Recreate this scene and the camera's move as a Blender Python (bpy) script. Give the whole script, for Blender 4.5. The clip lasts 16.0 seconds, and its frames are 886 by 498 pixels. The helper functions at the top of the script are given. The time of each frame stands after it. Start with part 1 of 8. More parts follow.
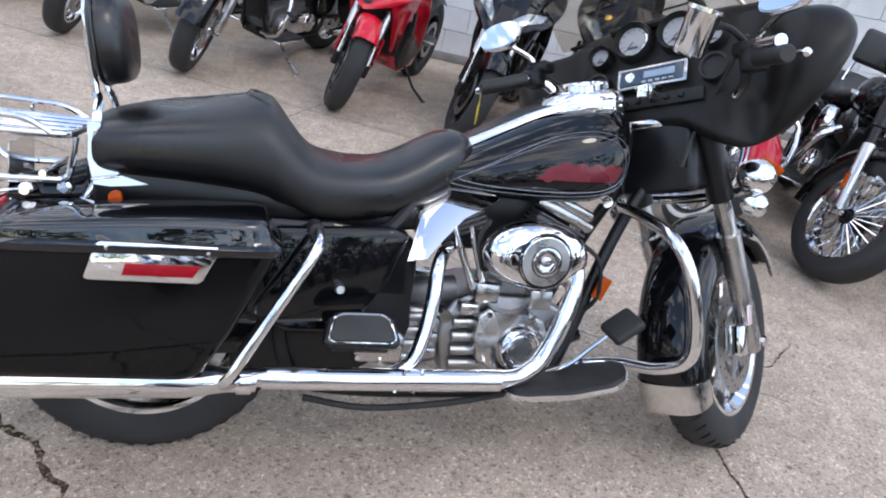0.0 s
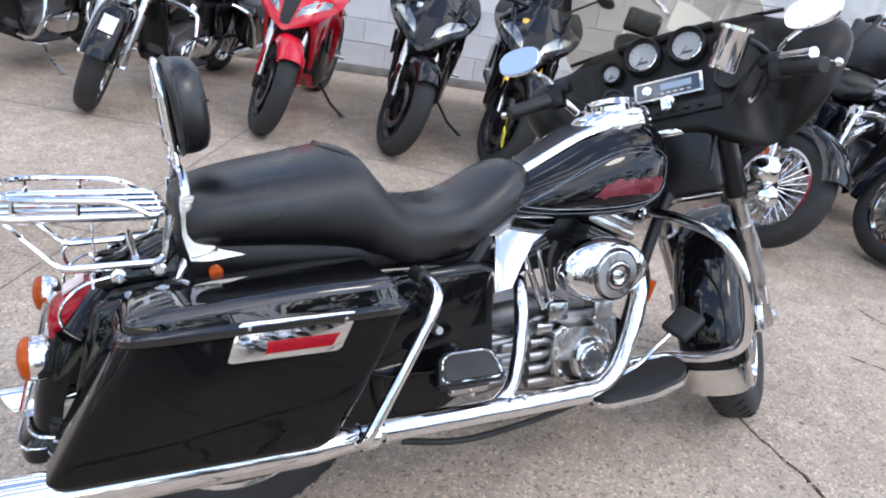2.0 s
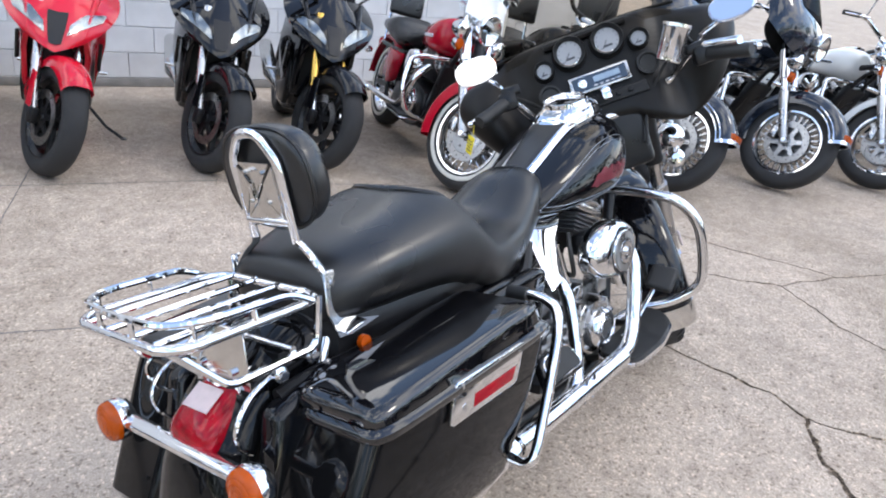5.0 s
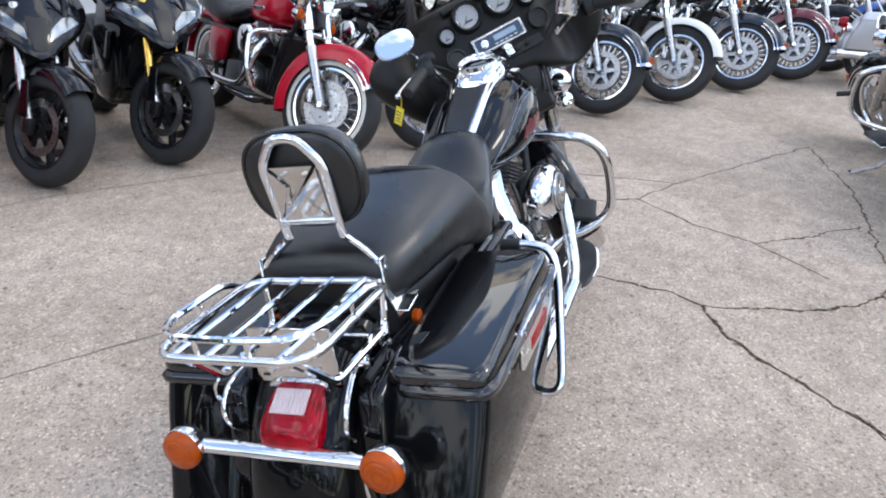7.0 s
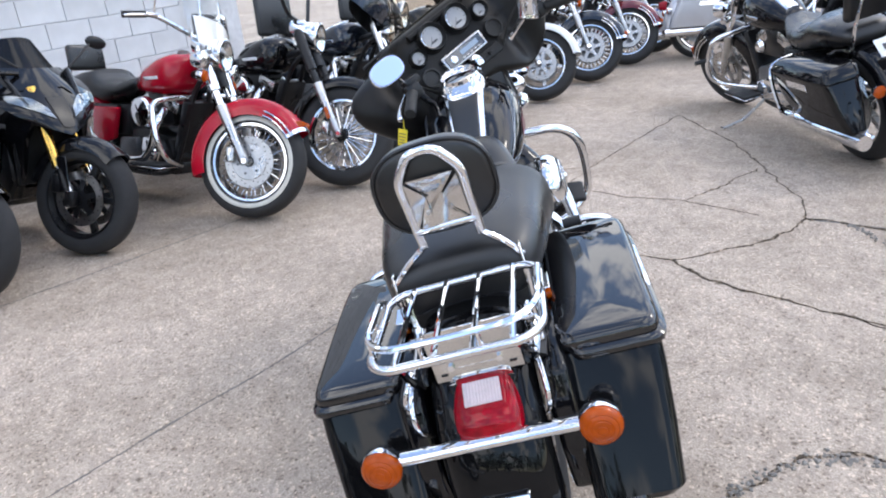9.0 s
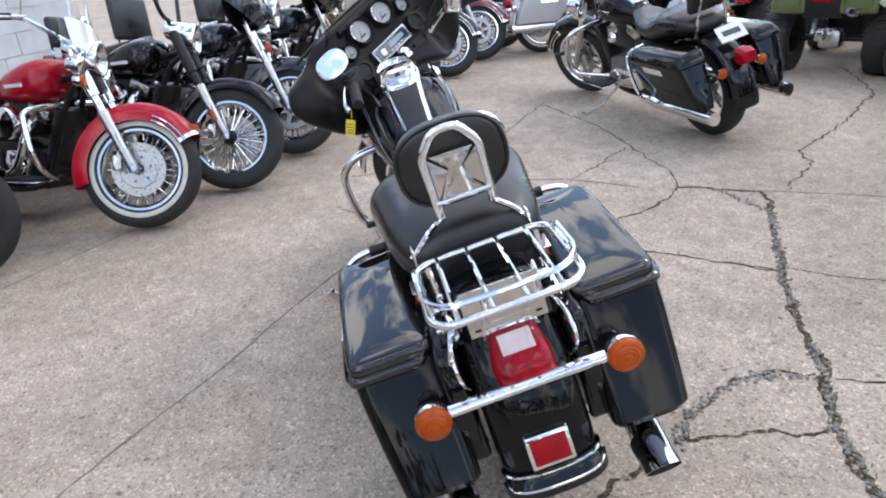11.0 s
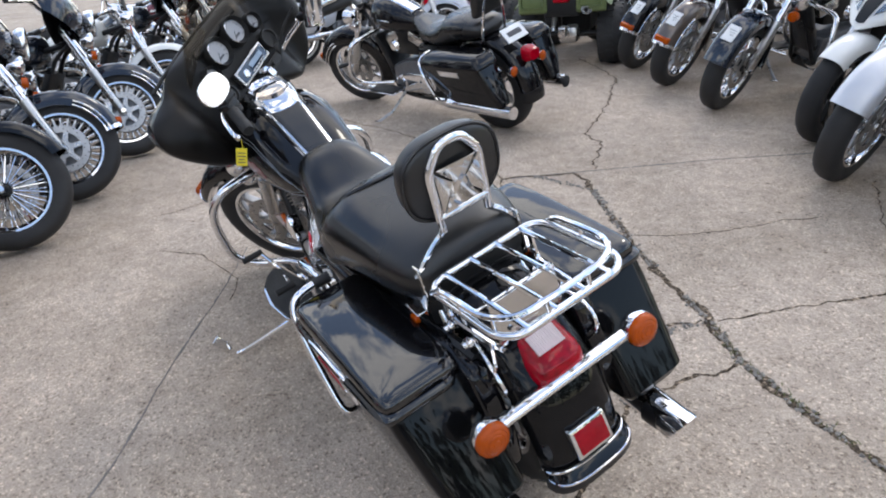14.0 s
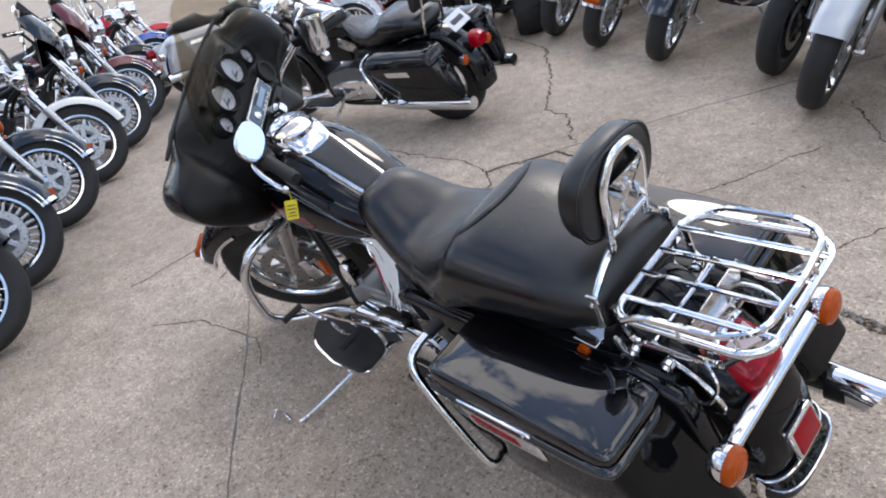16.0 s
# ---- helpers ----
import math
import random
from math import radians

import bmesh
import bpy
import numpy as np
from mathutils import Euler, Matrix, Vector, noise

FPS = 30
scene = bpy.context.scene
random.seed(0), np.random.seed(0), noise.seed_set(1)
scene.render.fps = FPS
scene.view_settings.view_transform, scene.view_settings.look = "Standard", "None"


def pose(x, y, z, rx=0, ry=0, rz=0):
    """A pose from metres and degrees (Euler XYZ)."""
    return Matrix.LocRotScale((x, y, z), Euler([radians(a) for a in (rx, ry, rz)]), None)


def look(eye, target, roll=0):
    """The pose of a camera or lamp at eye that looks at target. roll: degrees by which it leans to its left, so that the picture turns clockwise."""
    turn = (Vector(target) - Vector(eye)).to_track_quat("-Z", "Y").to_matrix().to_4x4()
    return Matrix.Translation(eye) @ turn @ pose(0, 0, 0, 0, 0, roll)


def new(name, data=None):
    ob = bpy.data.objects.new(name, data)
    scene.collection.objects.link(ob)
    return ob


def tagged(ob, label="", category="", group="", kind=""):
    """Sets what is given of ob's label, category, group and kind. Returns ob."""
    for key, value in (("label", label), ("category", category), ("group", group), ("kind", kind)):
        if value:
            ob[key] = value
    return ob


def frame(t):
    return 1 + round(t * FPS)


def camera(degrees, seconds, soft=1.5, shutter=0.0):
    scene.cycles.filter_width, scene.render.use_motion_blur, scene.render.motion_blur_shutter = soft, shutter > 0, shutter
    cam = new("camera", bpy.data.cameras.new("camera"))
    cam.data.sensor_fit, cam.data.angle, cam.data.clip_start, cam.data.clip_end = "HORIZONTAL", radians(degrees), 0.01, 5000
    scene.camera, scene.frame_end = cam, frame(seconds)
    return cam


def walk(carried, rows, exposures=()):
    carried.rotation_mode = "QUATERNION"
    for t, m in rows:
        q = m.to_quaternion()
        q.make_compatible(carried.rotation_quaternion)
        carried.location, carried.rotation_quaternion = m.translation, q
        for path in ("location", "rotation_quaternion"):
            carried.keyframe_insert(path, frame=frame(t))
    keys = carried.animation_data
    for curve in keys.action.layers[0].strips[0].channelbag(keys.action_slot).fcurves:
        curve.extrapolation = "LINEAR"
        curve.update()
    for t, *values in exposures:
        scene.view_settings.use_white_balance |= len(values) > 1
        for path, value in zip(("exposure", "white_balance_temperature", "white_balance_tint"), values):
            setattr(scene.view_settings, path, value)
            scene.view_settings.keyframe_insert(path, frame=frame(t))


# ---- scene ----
cam = camera(63.6, 16.0, soft=2.0)
PATH = [
    (0, (-0.603, -1.429, 1.3), (-0.068, 0.294, 0.437), 11.7),
    (0.5, (-0.647, -1.4, 1.319), (-0.194, 0.356, 0.476), 9.5),
    (1, (-0.887, -1.447, 1.345), (-0.331, 0.308, 0.562), 9.5),
    (1.5, (-1.012, -1.419, 1.343), (-0.229, 0.251, 0.568), 11.7),
    (2, (-1.065, -1.273, 1.313), (-0.193, 0.333, 0.499), 8.9),
    (2.5, (-1.108, -1.162, 1.322), (-0.229, 0.422, 0.474), 6.1),
    (3, (-1.265, -1.114, 1.347), (-0.211, 0.357, 0.494), 8.5),
    (3.5, (-1.473, -1.078, 1.356), (-0.296, 0.322, 0.548), 8.5),
    (4, (-1.531, -1.002, 1.344), (-0.249, 0.299, 0.529), 9.7),
    (4.2, (-1.548, -0.947, 1.334), (-0.23, 0.321, 0.525), 8.6),
    (6.3, (-1.917, -0.557, 1.339), (-0.246, 0.175, 0.519), 4.8),
    (6.5, (-1.914, -0.511, 1.348), (-0.241, 0.178, 0.495), 3.7),
    (7, (-1.992, -0.453, 1.368), (-0.287, 0.154, 0.518), 2.4),
    (7.5, (-2.161, -0.33, 1.361), (-0.391, 0.101, 0.536), 0.0),
    (8, (-2.249, -0.215, 1.357), (-0.445, 0.073, 0.543), -1.9),
    (8.5, (-2.238, -0.061, 1.343), (-0.416, 0.254, 0.58), -4.4),
    (9, (-2.234, 0.042, 1.337), (-0.401, 0.271, 0.57), -5.8),
    (9.5, (-2.348, 0.142, 1.354), (-0.503, 0.204, 0.584), -5.9),
    (9.7, (-2.404, 0.2, 1.352), (-0.555, 0.191, 0.589), -6.1),
    (11.8, (-2.345, 0.544, 1.369), (-0.557, 0.209, 0.538), -3.8),
    (12, (-2.375, 0.595, 1.38), (-0.598, 0.202, 0.551), -3.4),
    (12.5, (-2.434, 0.733, 1.4), (-0.696, 0.127, 0.618), -3.4),
    (13, (-2.41, 0.787, 1.397), (-0.736, -0.009, 0.647), -2.7),
    (13.5, (-2.261, 0.853, 1.376), (-0.619, -0.003, 0.621), -4.3),
    (14, (-2.136, 0.923, 1.395), (-0.545, 0.047, 0.558), -6.1),
    (14.5, (-2.054, 1.049, 1.433), (-0.522, 0.071, 0.598), -6.9),
    (15, (-1.955, 1.168, 1.453), (-0.53, 0.063, 0.589), -7.8),
    (15.5, (-1.809, 1.199, 1.452), (-0.39, 0.129, 0.535), -9.3),
    (16, (-1.668, 1.19, 1.476), (-0.235, 0.125, 0.574), -15.0),
]
walk(cam, [(t, look(eye, target, roll)) for t, eye, target, roll in PATH], exposures=[(0.0, -0.60, 6350, 11), (0.5, -0.66, 6350, 11), (1.5, -0.54, 6360, 11), (3.5, -0.34, 6380, 10), (7.0, -0.57, 6300, 10), (9.5, -0.45, 6280, 11), (12.0, -0.74, 6530, 10), (14.0, -0.79, 6530, 10), (16.0, -0.82, 6530, 11)])

# ---- sky, sun ----
world = bpy.data.worlds.new("sky")
scene.world = world
world.use_nodes = True
wn, wl = world.node_tree.nodes, world.node_tree.links
wn.clear()
SUN_AZ, SUN_EL = -62.0, 50.0
sky = wn.new("ShaderNodeTexSky")
sky.sky_type, sky.sun_disc = "NISHITA", False
sky.sun_elevation, sky.sun_rotation = radians(SUN_EL), radians(90 - SUN_AZ)
sky.air_density, sky.dust_density = 1.1, 0.6
coord = wn.new("ShaderNodeTexCoord")
stretch = wn.new("ShaderNodeMapping")
stretch.inputs["Scale"].default_value = (1.0, 1.0, 2.2)
cloud = wn.new("ShaderNodeTexNoise")
cloud.inputs["Scale"].default_value, cloud.inputs["Detail"].default_value, cloud.inputs["Roughness"].default_value = 3.1, 9, 0.56
amount = wn.new("ShaderNodeValToRGB")
amount.color_ramp.elements[0].position, amount.color_ramp.elements[1].position = 0.495, 0.560
amount.color_ramp.elements[0].color = (0.05, 0.05, 0.05, 1)
mixed = wn.new("ShaderNodeMixRGB")
mixed.inputs[2].default_value = (28.0, 28.0, 28.4, 1)
back = wn.new("ShaderNodeBackground")
back.inputs[1].default_value = 0.15
wout = wn.new("ShaderNodeOutputWorld")
wl.new(coord.outputs["Generated"], stretch.inputs[0])
wl.new(stretch.outputs[0], cloud.inputs["Vector"])
wl.new(cloud.outputs[0], amount.inputs[0])
wl.new(amount.outputs[0], mixed.inputs[0])
deep = wn.new("ShaderNodeMixRGB")
deep.blend_type, deep.inputs[0].default_value = "MULTIPLY", 1.0
deep.inputs[2].default_value = (3.4, 3.4, 3.4, 1)
wl.new(sky.outputs[0], deep.inputs[1])
wl.new(deep.outputs[0], mixed.inputs[1])
wl.new(mixed.outputs[0], back.inputs[0])
wl.new(back.outputs[0], wout.inputs[0])
sun = new("sun", bpy.data.lights.new("sun", "SUN"))
sun.data.energy, sun.data.angle, sun.data.color = 0.8, radians(11), (1.0, 0.93, 0.83)
sun.matrix_world = look((0, 0, 9), (-math.cos(radians(SUN_AZ)), -math.sin(radians(SUN_AZ)), 9 - math.tan(radians(SUN_EL))))


# ---- materials ----
def material(name, col, rough=0.5, metal=0.0, var=0.15, scale=18.0, bump=0.0, bscale=120.0, coat=0.0, rvar=0.1, spec=0.5, voronoi=False, trans=0.0, each=0.0):
    """A principled material with colour and gloss varied at two scales, in metres."""
    m = bpy.data.materials.new(name)
    m.use_nodes = True
    n, l = m.node_tree.nodes, m.node_tree.links
    p = n["Principled BSDF"]
    tc = n.new("ShaderNodeTexCoord")
    big, small = n.new("ShaderNodeTexNoise"), n.new("ShaderNodeTexNoise")
    for tex, sc, det in ((big, scale * 0.25, 3), (small, scale, 6)):
        tex.inputs["Scale"].default_value, tex.inputs["Detail"].default_value = sc, det
        l.new(tc.outputs["Object"], tex.inputs["Vector"])
    mean = n.new("ShaderNodeMath")
    mean.operation = "ADD"
    l.new(big.outputs[0], mean.inputs[0]), l.new(small.outputs[0], mean.inputs[1])
    tone = n.new("ShaderNodeMapRange")
    tone.inputs[1].default_value, tone.inputs[2].default_value = 0.6, 1.4
    tone.inputs[3].default_value, tone.inputs[4].default_value = 1 - var, 1 + var
    l.new(mean.outputs[0], tone.inputs[0])
    value = tone.outputs[0]
    if each:
        info, spread, both = n.new("ShaderNodeObjectInfo"), n.new("ShaderNodeMapRange"), n.new("ShaderNodeMath")
        spread.inputs[3].default_value, spread.inputs[4].default_value = 1 - each, 1 + each
        both.operation = "MULTIPLY"
        l.new(info.outputs["Random"], spread.inputs[0])
        l.new(spread.outputs[0], both.inputs[0]), l.new(value, both.inputs[1])
        value = both.outputs[0]
    shade = n.new("ShaderNodeVectorMath")
    shade.operation = "SCALE"
    shade.inputs[0].default_value = col
    l.new(value, shade.inputs["Scale"])
    l.new(shade.outputs[0], p.inputs["Base Color"])
    gloss = n.new("ShaderNodeMapRange")
    gloss.inputs[1].default_value, gloss.inputs[2].default_value = 0.3, 0.7
    gloss.inputs[3].default_value, gloss.inputs[4].default_value = max(0.0, rough * (1 - rvar * 3)), rough * (1 + rvar * 3)
    l.new(big.outputs[0], gloss.inputs[0])
    l.new(gloss.outputs[0], p.inputs["Roughness"])
    p.inputs["Metallic"].default_value = metal
    p.inputs["Coat Weight"].default_value, p.inputs["Coat Roughness"].default_value = coat, 0.03
    p.inputs["Specular IOR Level"].default_value = spec
    p.inputs["Transmission Weight"].default_value = trans
    if bump:
        grain = n.new("ShaderNodeTexVoronoi" if voronoi else "ShaderNodeTexNoise")
        grain.inputs["Scale"].default_value = bscale
        l.new(tc.outputs["Object"], grain.inputs["Vector"])
        lift = n.new("ShaderNodeBump")
        lift.inputs["Strength"].default_value, lift.inputs["Distance"].default_value = bump, 0.002
        l.new(grain.outputs[0], lift.inputs["Height"])
        l.new(lift.outputs[0], p.inputs["Normal"])
    return m


CHROME = material("chrome", (0.80, 0.80, 0.81), 0.05, 1.0, 0.04, 9, rvar=0.25)
WORN_CHROME = material("worn_chrome", (0.68, 0.67, 0.65), 0.16, 1.0, 0.12, 25, rvar=0.25, bump=0.05, bscale=300)
ALLOY = material("polished_alloy", (0.52, 0.51, 0.50), 0.24, 1.0, 0.12, 22, rvar=0.2, bump=0.08, bscale=250)
DARK_ALLOY = material("dark_finned_alloy", (0.15, 0.15, 0.155), 0.42, 0.7, 0.2, 30, rvar=0.15, bump=0.1, bscale=300)
BRUSHED = material("brushed_steel", (0.42, 0.42, 0.42), 0.34, 1.0, 0.15, 60, rvar=0.2, bump=0.1, bscale=400)
GREY_ALLOY = material("engine_alloy", (0.36, 0.36, 0.36), 0.32, 1.0, 0.18, 30, rvar=0.15, bump=0.15, bscale=300)
POLISHED = material("polished_steel_sheet", (0.62, 0.61, 0.59), 0.07, 1.0, 0.08, 14, rvar=0.25, bump=0.02, bscale=60)
BLACK_PAINT = material("black_gloss_paint", (0.004, 0.004, 0.005), 0.03, 0, 0.3, 5, coat=0.0, rvar=0.3, spec=0.42)
WING_PAINT = material("black_wing_paint", (0.004, 0.004, 0.005), 0.20, 0, 0.3, 8, coat=0.0, rvar=0.08, spec=0.26)
# same black paint, specular raised to brighten the sky's reflection on the lids
LID_PAINT = material("black_paint_strong_reflection", (0.004, 0.004, 0.005), 0.03, 0, 0.3, 5, coat=0.0, rvar=0.3, spec=0.85)
# same black paint, specular lowered to dim reflections on bags and rear fender
BAG_PAINT = material("black_paint_weak_reflection", (0.005, 0.005, 0.0055), 0.06, 0, 0.3, 5, coat=0.0, rvar=0.3, spec=0.24)
NAVY_PAINT = material("navy_gloss_paint", (0.012, 0.017, 0.028), 0.08, 0.2, 0.25, 5, coat=0.7, rvar=0.3)
RED_PAINT = material("red_gloss_paint", (0.54, 0.005, 0.022), 0.12, 0.0, 0.14, 6, coat=0.25, rvar=0.3, spec=0.42)
DEEP_RED = material("deep_red_paint", (0.40, 0.005, 0.020), 0.12, 0.0, 0.2, 6, coat=0.0, rvar=0.3, spec=0.42)
MAROON = material("maroon_paint", (0.13, 0.012, 0.018), 0.12, 0.1, 0.2, 6, coat=0.8, rvar=0.3)
WHITE_PAINT = material("white_gloss_paint", (0.78, 0.78, 0.76), 0.14, 0, 0.05, 6, coat=0.7)
SILVER_PAINT = material("silver_paint", (0.56, 0.57, 0.60), 0.38, 0.5, 0.08, 8, coat=0.6)
BROWN_PAINT = material("brown_paint", (0.11, 0.085, 0.07), 0.15, 0.3, 0.15, 8, coat=0.7)
BLUE_PAINT = material("blue_gloss_paint", (0.02, 0.08, 0.36), 0.12, 0.1, 0.1, 8, coat=0.8)
PALE_BLUE = material("pale_blue_paint", (0.33, 0.42, 0.58), 0.2, 0.3, 0.1, 8, coat=0.6)
SMOKED_LAMP = material("smoked_lamp_reflector", (0.30, 0.32, 0.34), 0.14, 0.9, 0.5, 45, coat=1.0, bump=0.5, bscale=60)
GREEN_PLASTIC = material("olive_green_plastic", (0.115, 0.15, 0.055), 0.42, 0, 0.14, 12, bump=0.05)
BLACK_PLASTIC = material("black_textured_plastic", (0.010, 0.010, 0.0105), 0.5, 0, 0.25, 25, bump=0.12, bscale=500, spec=0.3)
PANEL_PLASTIC = material("inner_panel_plastic", (0.0085, 0.0076, 0.007), 0.40, 0, 0.25, 25, bump=0.08, bscale=500, spec=0.24)
SATIN_BLACK = material("satin_black_metal", (0.008, 0.008, 0.009), 0.34, 0, 0.25, 25, bump=0.04, spec=0.35)
LEATHER = material("black_leather", (0.005, 0.005, 0.0055), 0.33, 0, 0.25, 14, bump=0.06, bscale=650, voronoi=True, rvar=0.2, spec=0.65)
RUBBER = material("tyre_rubber", (0.020, 0.020, 0.021), 0.72, 0, 0.3, 20, bump=0.3, bscale=140)
WHITEWALL = material("whitewall_rubber", (0.62, 0.60, 0.54), 0.6, 0, 0.12, 20)
GRIP = material("black_grip_rubber", (0.014, 0.014, 0.014), 0.6, 0, 0.2, 30, bump=0.3, bscale=400)
DISC = material("brake_disc_steel", (0.42, 0.41, 0.40), 0.36, 1.0, 0.12, 40, bump=0.06, bscale=500)
GOLD = material("gold_fork_tube", (0.72, 0.44, 0.10), 0.22, 1.0, 0.08, 12)
RED_LENS = material("red_lens", (0.30, 0.0006, 0.009), 0.03, 0, 0.5, 60, coat=0.0, bump=0.10, bscale=90, spec=0.32)
RED_REFLECTOR = material("red_reflector", (0.30, 0.002, 0.010), 0.16, 0, 0.2, 60, coat=0.0, spec=0.25, bump=0.35, bscale=420, voronoi=True)
CLEAR_LENS = material("clear_ribbed_lens", (0.72, 0.60, 0.60), 0.12, 0, 0.08, 60, coat=1.0, bump=0.5, bscale=260)
AMBER = material("amber_lens", (0.40, 0.062, 0.001), 0.16, 0, 0.22, 60, coat=0.0, bump=0.25, bscale=260, spec=0.3)
BADGE = material("dark_red_badge", (0.17, 0.018, 0.032), 0.3, 0.3, 0.2, 40, coat=0.5)
GAUGE = material("gauge_face", (0.34, 0.34, 0.345), 0.35, 0, 0.06, 40, coat=0.8)
DARK_GLASS = material("dark_display_glass", (0.03, 0.045, 0.07), 0.06, 0, 0.2, 30, coat=1.0)
MIRROR = material("mirror_glass", (0.88, 0.90, 0.92), 0.01, 1.0, 0.01, 5)
HEADLAMP = material("headlamp_reflector", (0.82, 0.82, 0.80), 0.12, 1.0, 0.15, 40, coat=1.0, bump=0.4, bscale=90)
YELLOW_TAG = material("yellow_card", (0.78, 0.62, 0.03), 0.55, 0, 0.06, 40)
WHITE_TAG = material("white_card", (0.78, 0.78, 0.77), 0.5, 0, 0.06, 40)
INK = material("dark_ink", (0.06, 0.06, 0.07), 0.6)
PINSTRIPE = material("silver_pinstripe", (0.30, 0.33, 0.38), 0.3, 0.6)
WALL_PAINT = material("white_painted_block", (0.61, 0.61, 0.62), 0.75, 0, 0.16, 5, bump=0.5, bscale=90, each=0.05)
MORTAR = material("mortar", (0.58, 0.58, 0.59), 0.9, 0, 0.15, 20, bump=0.4)
WALL_BASE = material("grimy_wall_base", (0.22, 0.21, 0.20), 0.85, 0, 0.3, 9, bump=0.5)
GRAVEL = material("broken_concrete", (0.26, 0.24, 0.215), 0.95, 0, 0.4, 60, bump=0.8, bscale=200)
WEED = material("dry_weed", (0.13, 0.14, 0.05), 0.8, 0, 0.4, 60)
JOINT = material("joint_tar", (0.17, 0.155, 0.14), 0.9, 0, 0.4, 30, bump=0.5)


def tinted_glass(name, col, rough=0.02, mix=0.5):
    m = bpy.data.materials.new(name)
    m.use_nodes = True
    n, l = m.node_tree.nodes, m.node_tree.links
    n.clear()
    clear, shine, both, rim, out = (n.new("ShaderNode" + k) for k in ("BsdfTransparent", "BsdfGlossy", "MixShader", "LayerWeight", "OutputMaterial"))
    power, share = n.new("ShaderNodeMath"), n.new("ShaderNodeMath")
    power.operation, share.operation = "POWER", "MULTIPLY_ADD"
    power.inputs[1].default_value, share.inputs[1].default_value, share.inputs[2].default_value = 4.0, 0.5, 0.03
    clear.inputs[0].default_value = (*col, 1)
    shine.inputs["Roughness"].default_value = rough
    rim.inputs[0].default_value = mix
    l.new(rim.outputs["Facing"], power.inputs[0]), l.new(power.outputs[0], share.inputs[0]), l.new(share.outputs[0], both.inputs[0])
    l.new(clear.outputs[0], both.inputs[1]), l.new(shine.outputs[0], both.inputs[2])
    l.new(both.outputs[0], out.inputs[0])
    return m


SMOKE_SCREEN = tinted_glass("tinted_windscreen", (0.84, 0.80, 0.74), mix=0.12)
DARK_SCREEN = tinted_glass("dark_windscreen", (0.13, 0.13, 0.14), mix=0.15)
CLEAR_SCREEN = tinted_glass("clear_windscreen", (0.94, 0.95, 0.95), mix=0.15)
LAMP_GLASS = tinted_glass("lamp_glass", (0.92, 0.93, 0.93), mix=0.35)


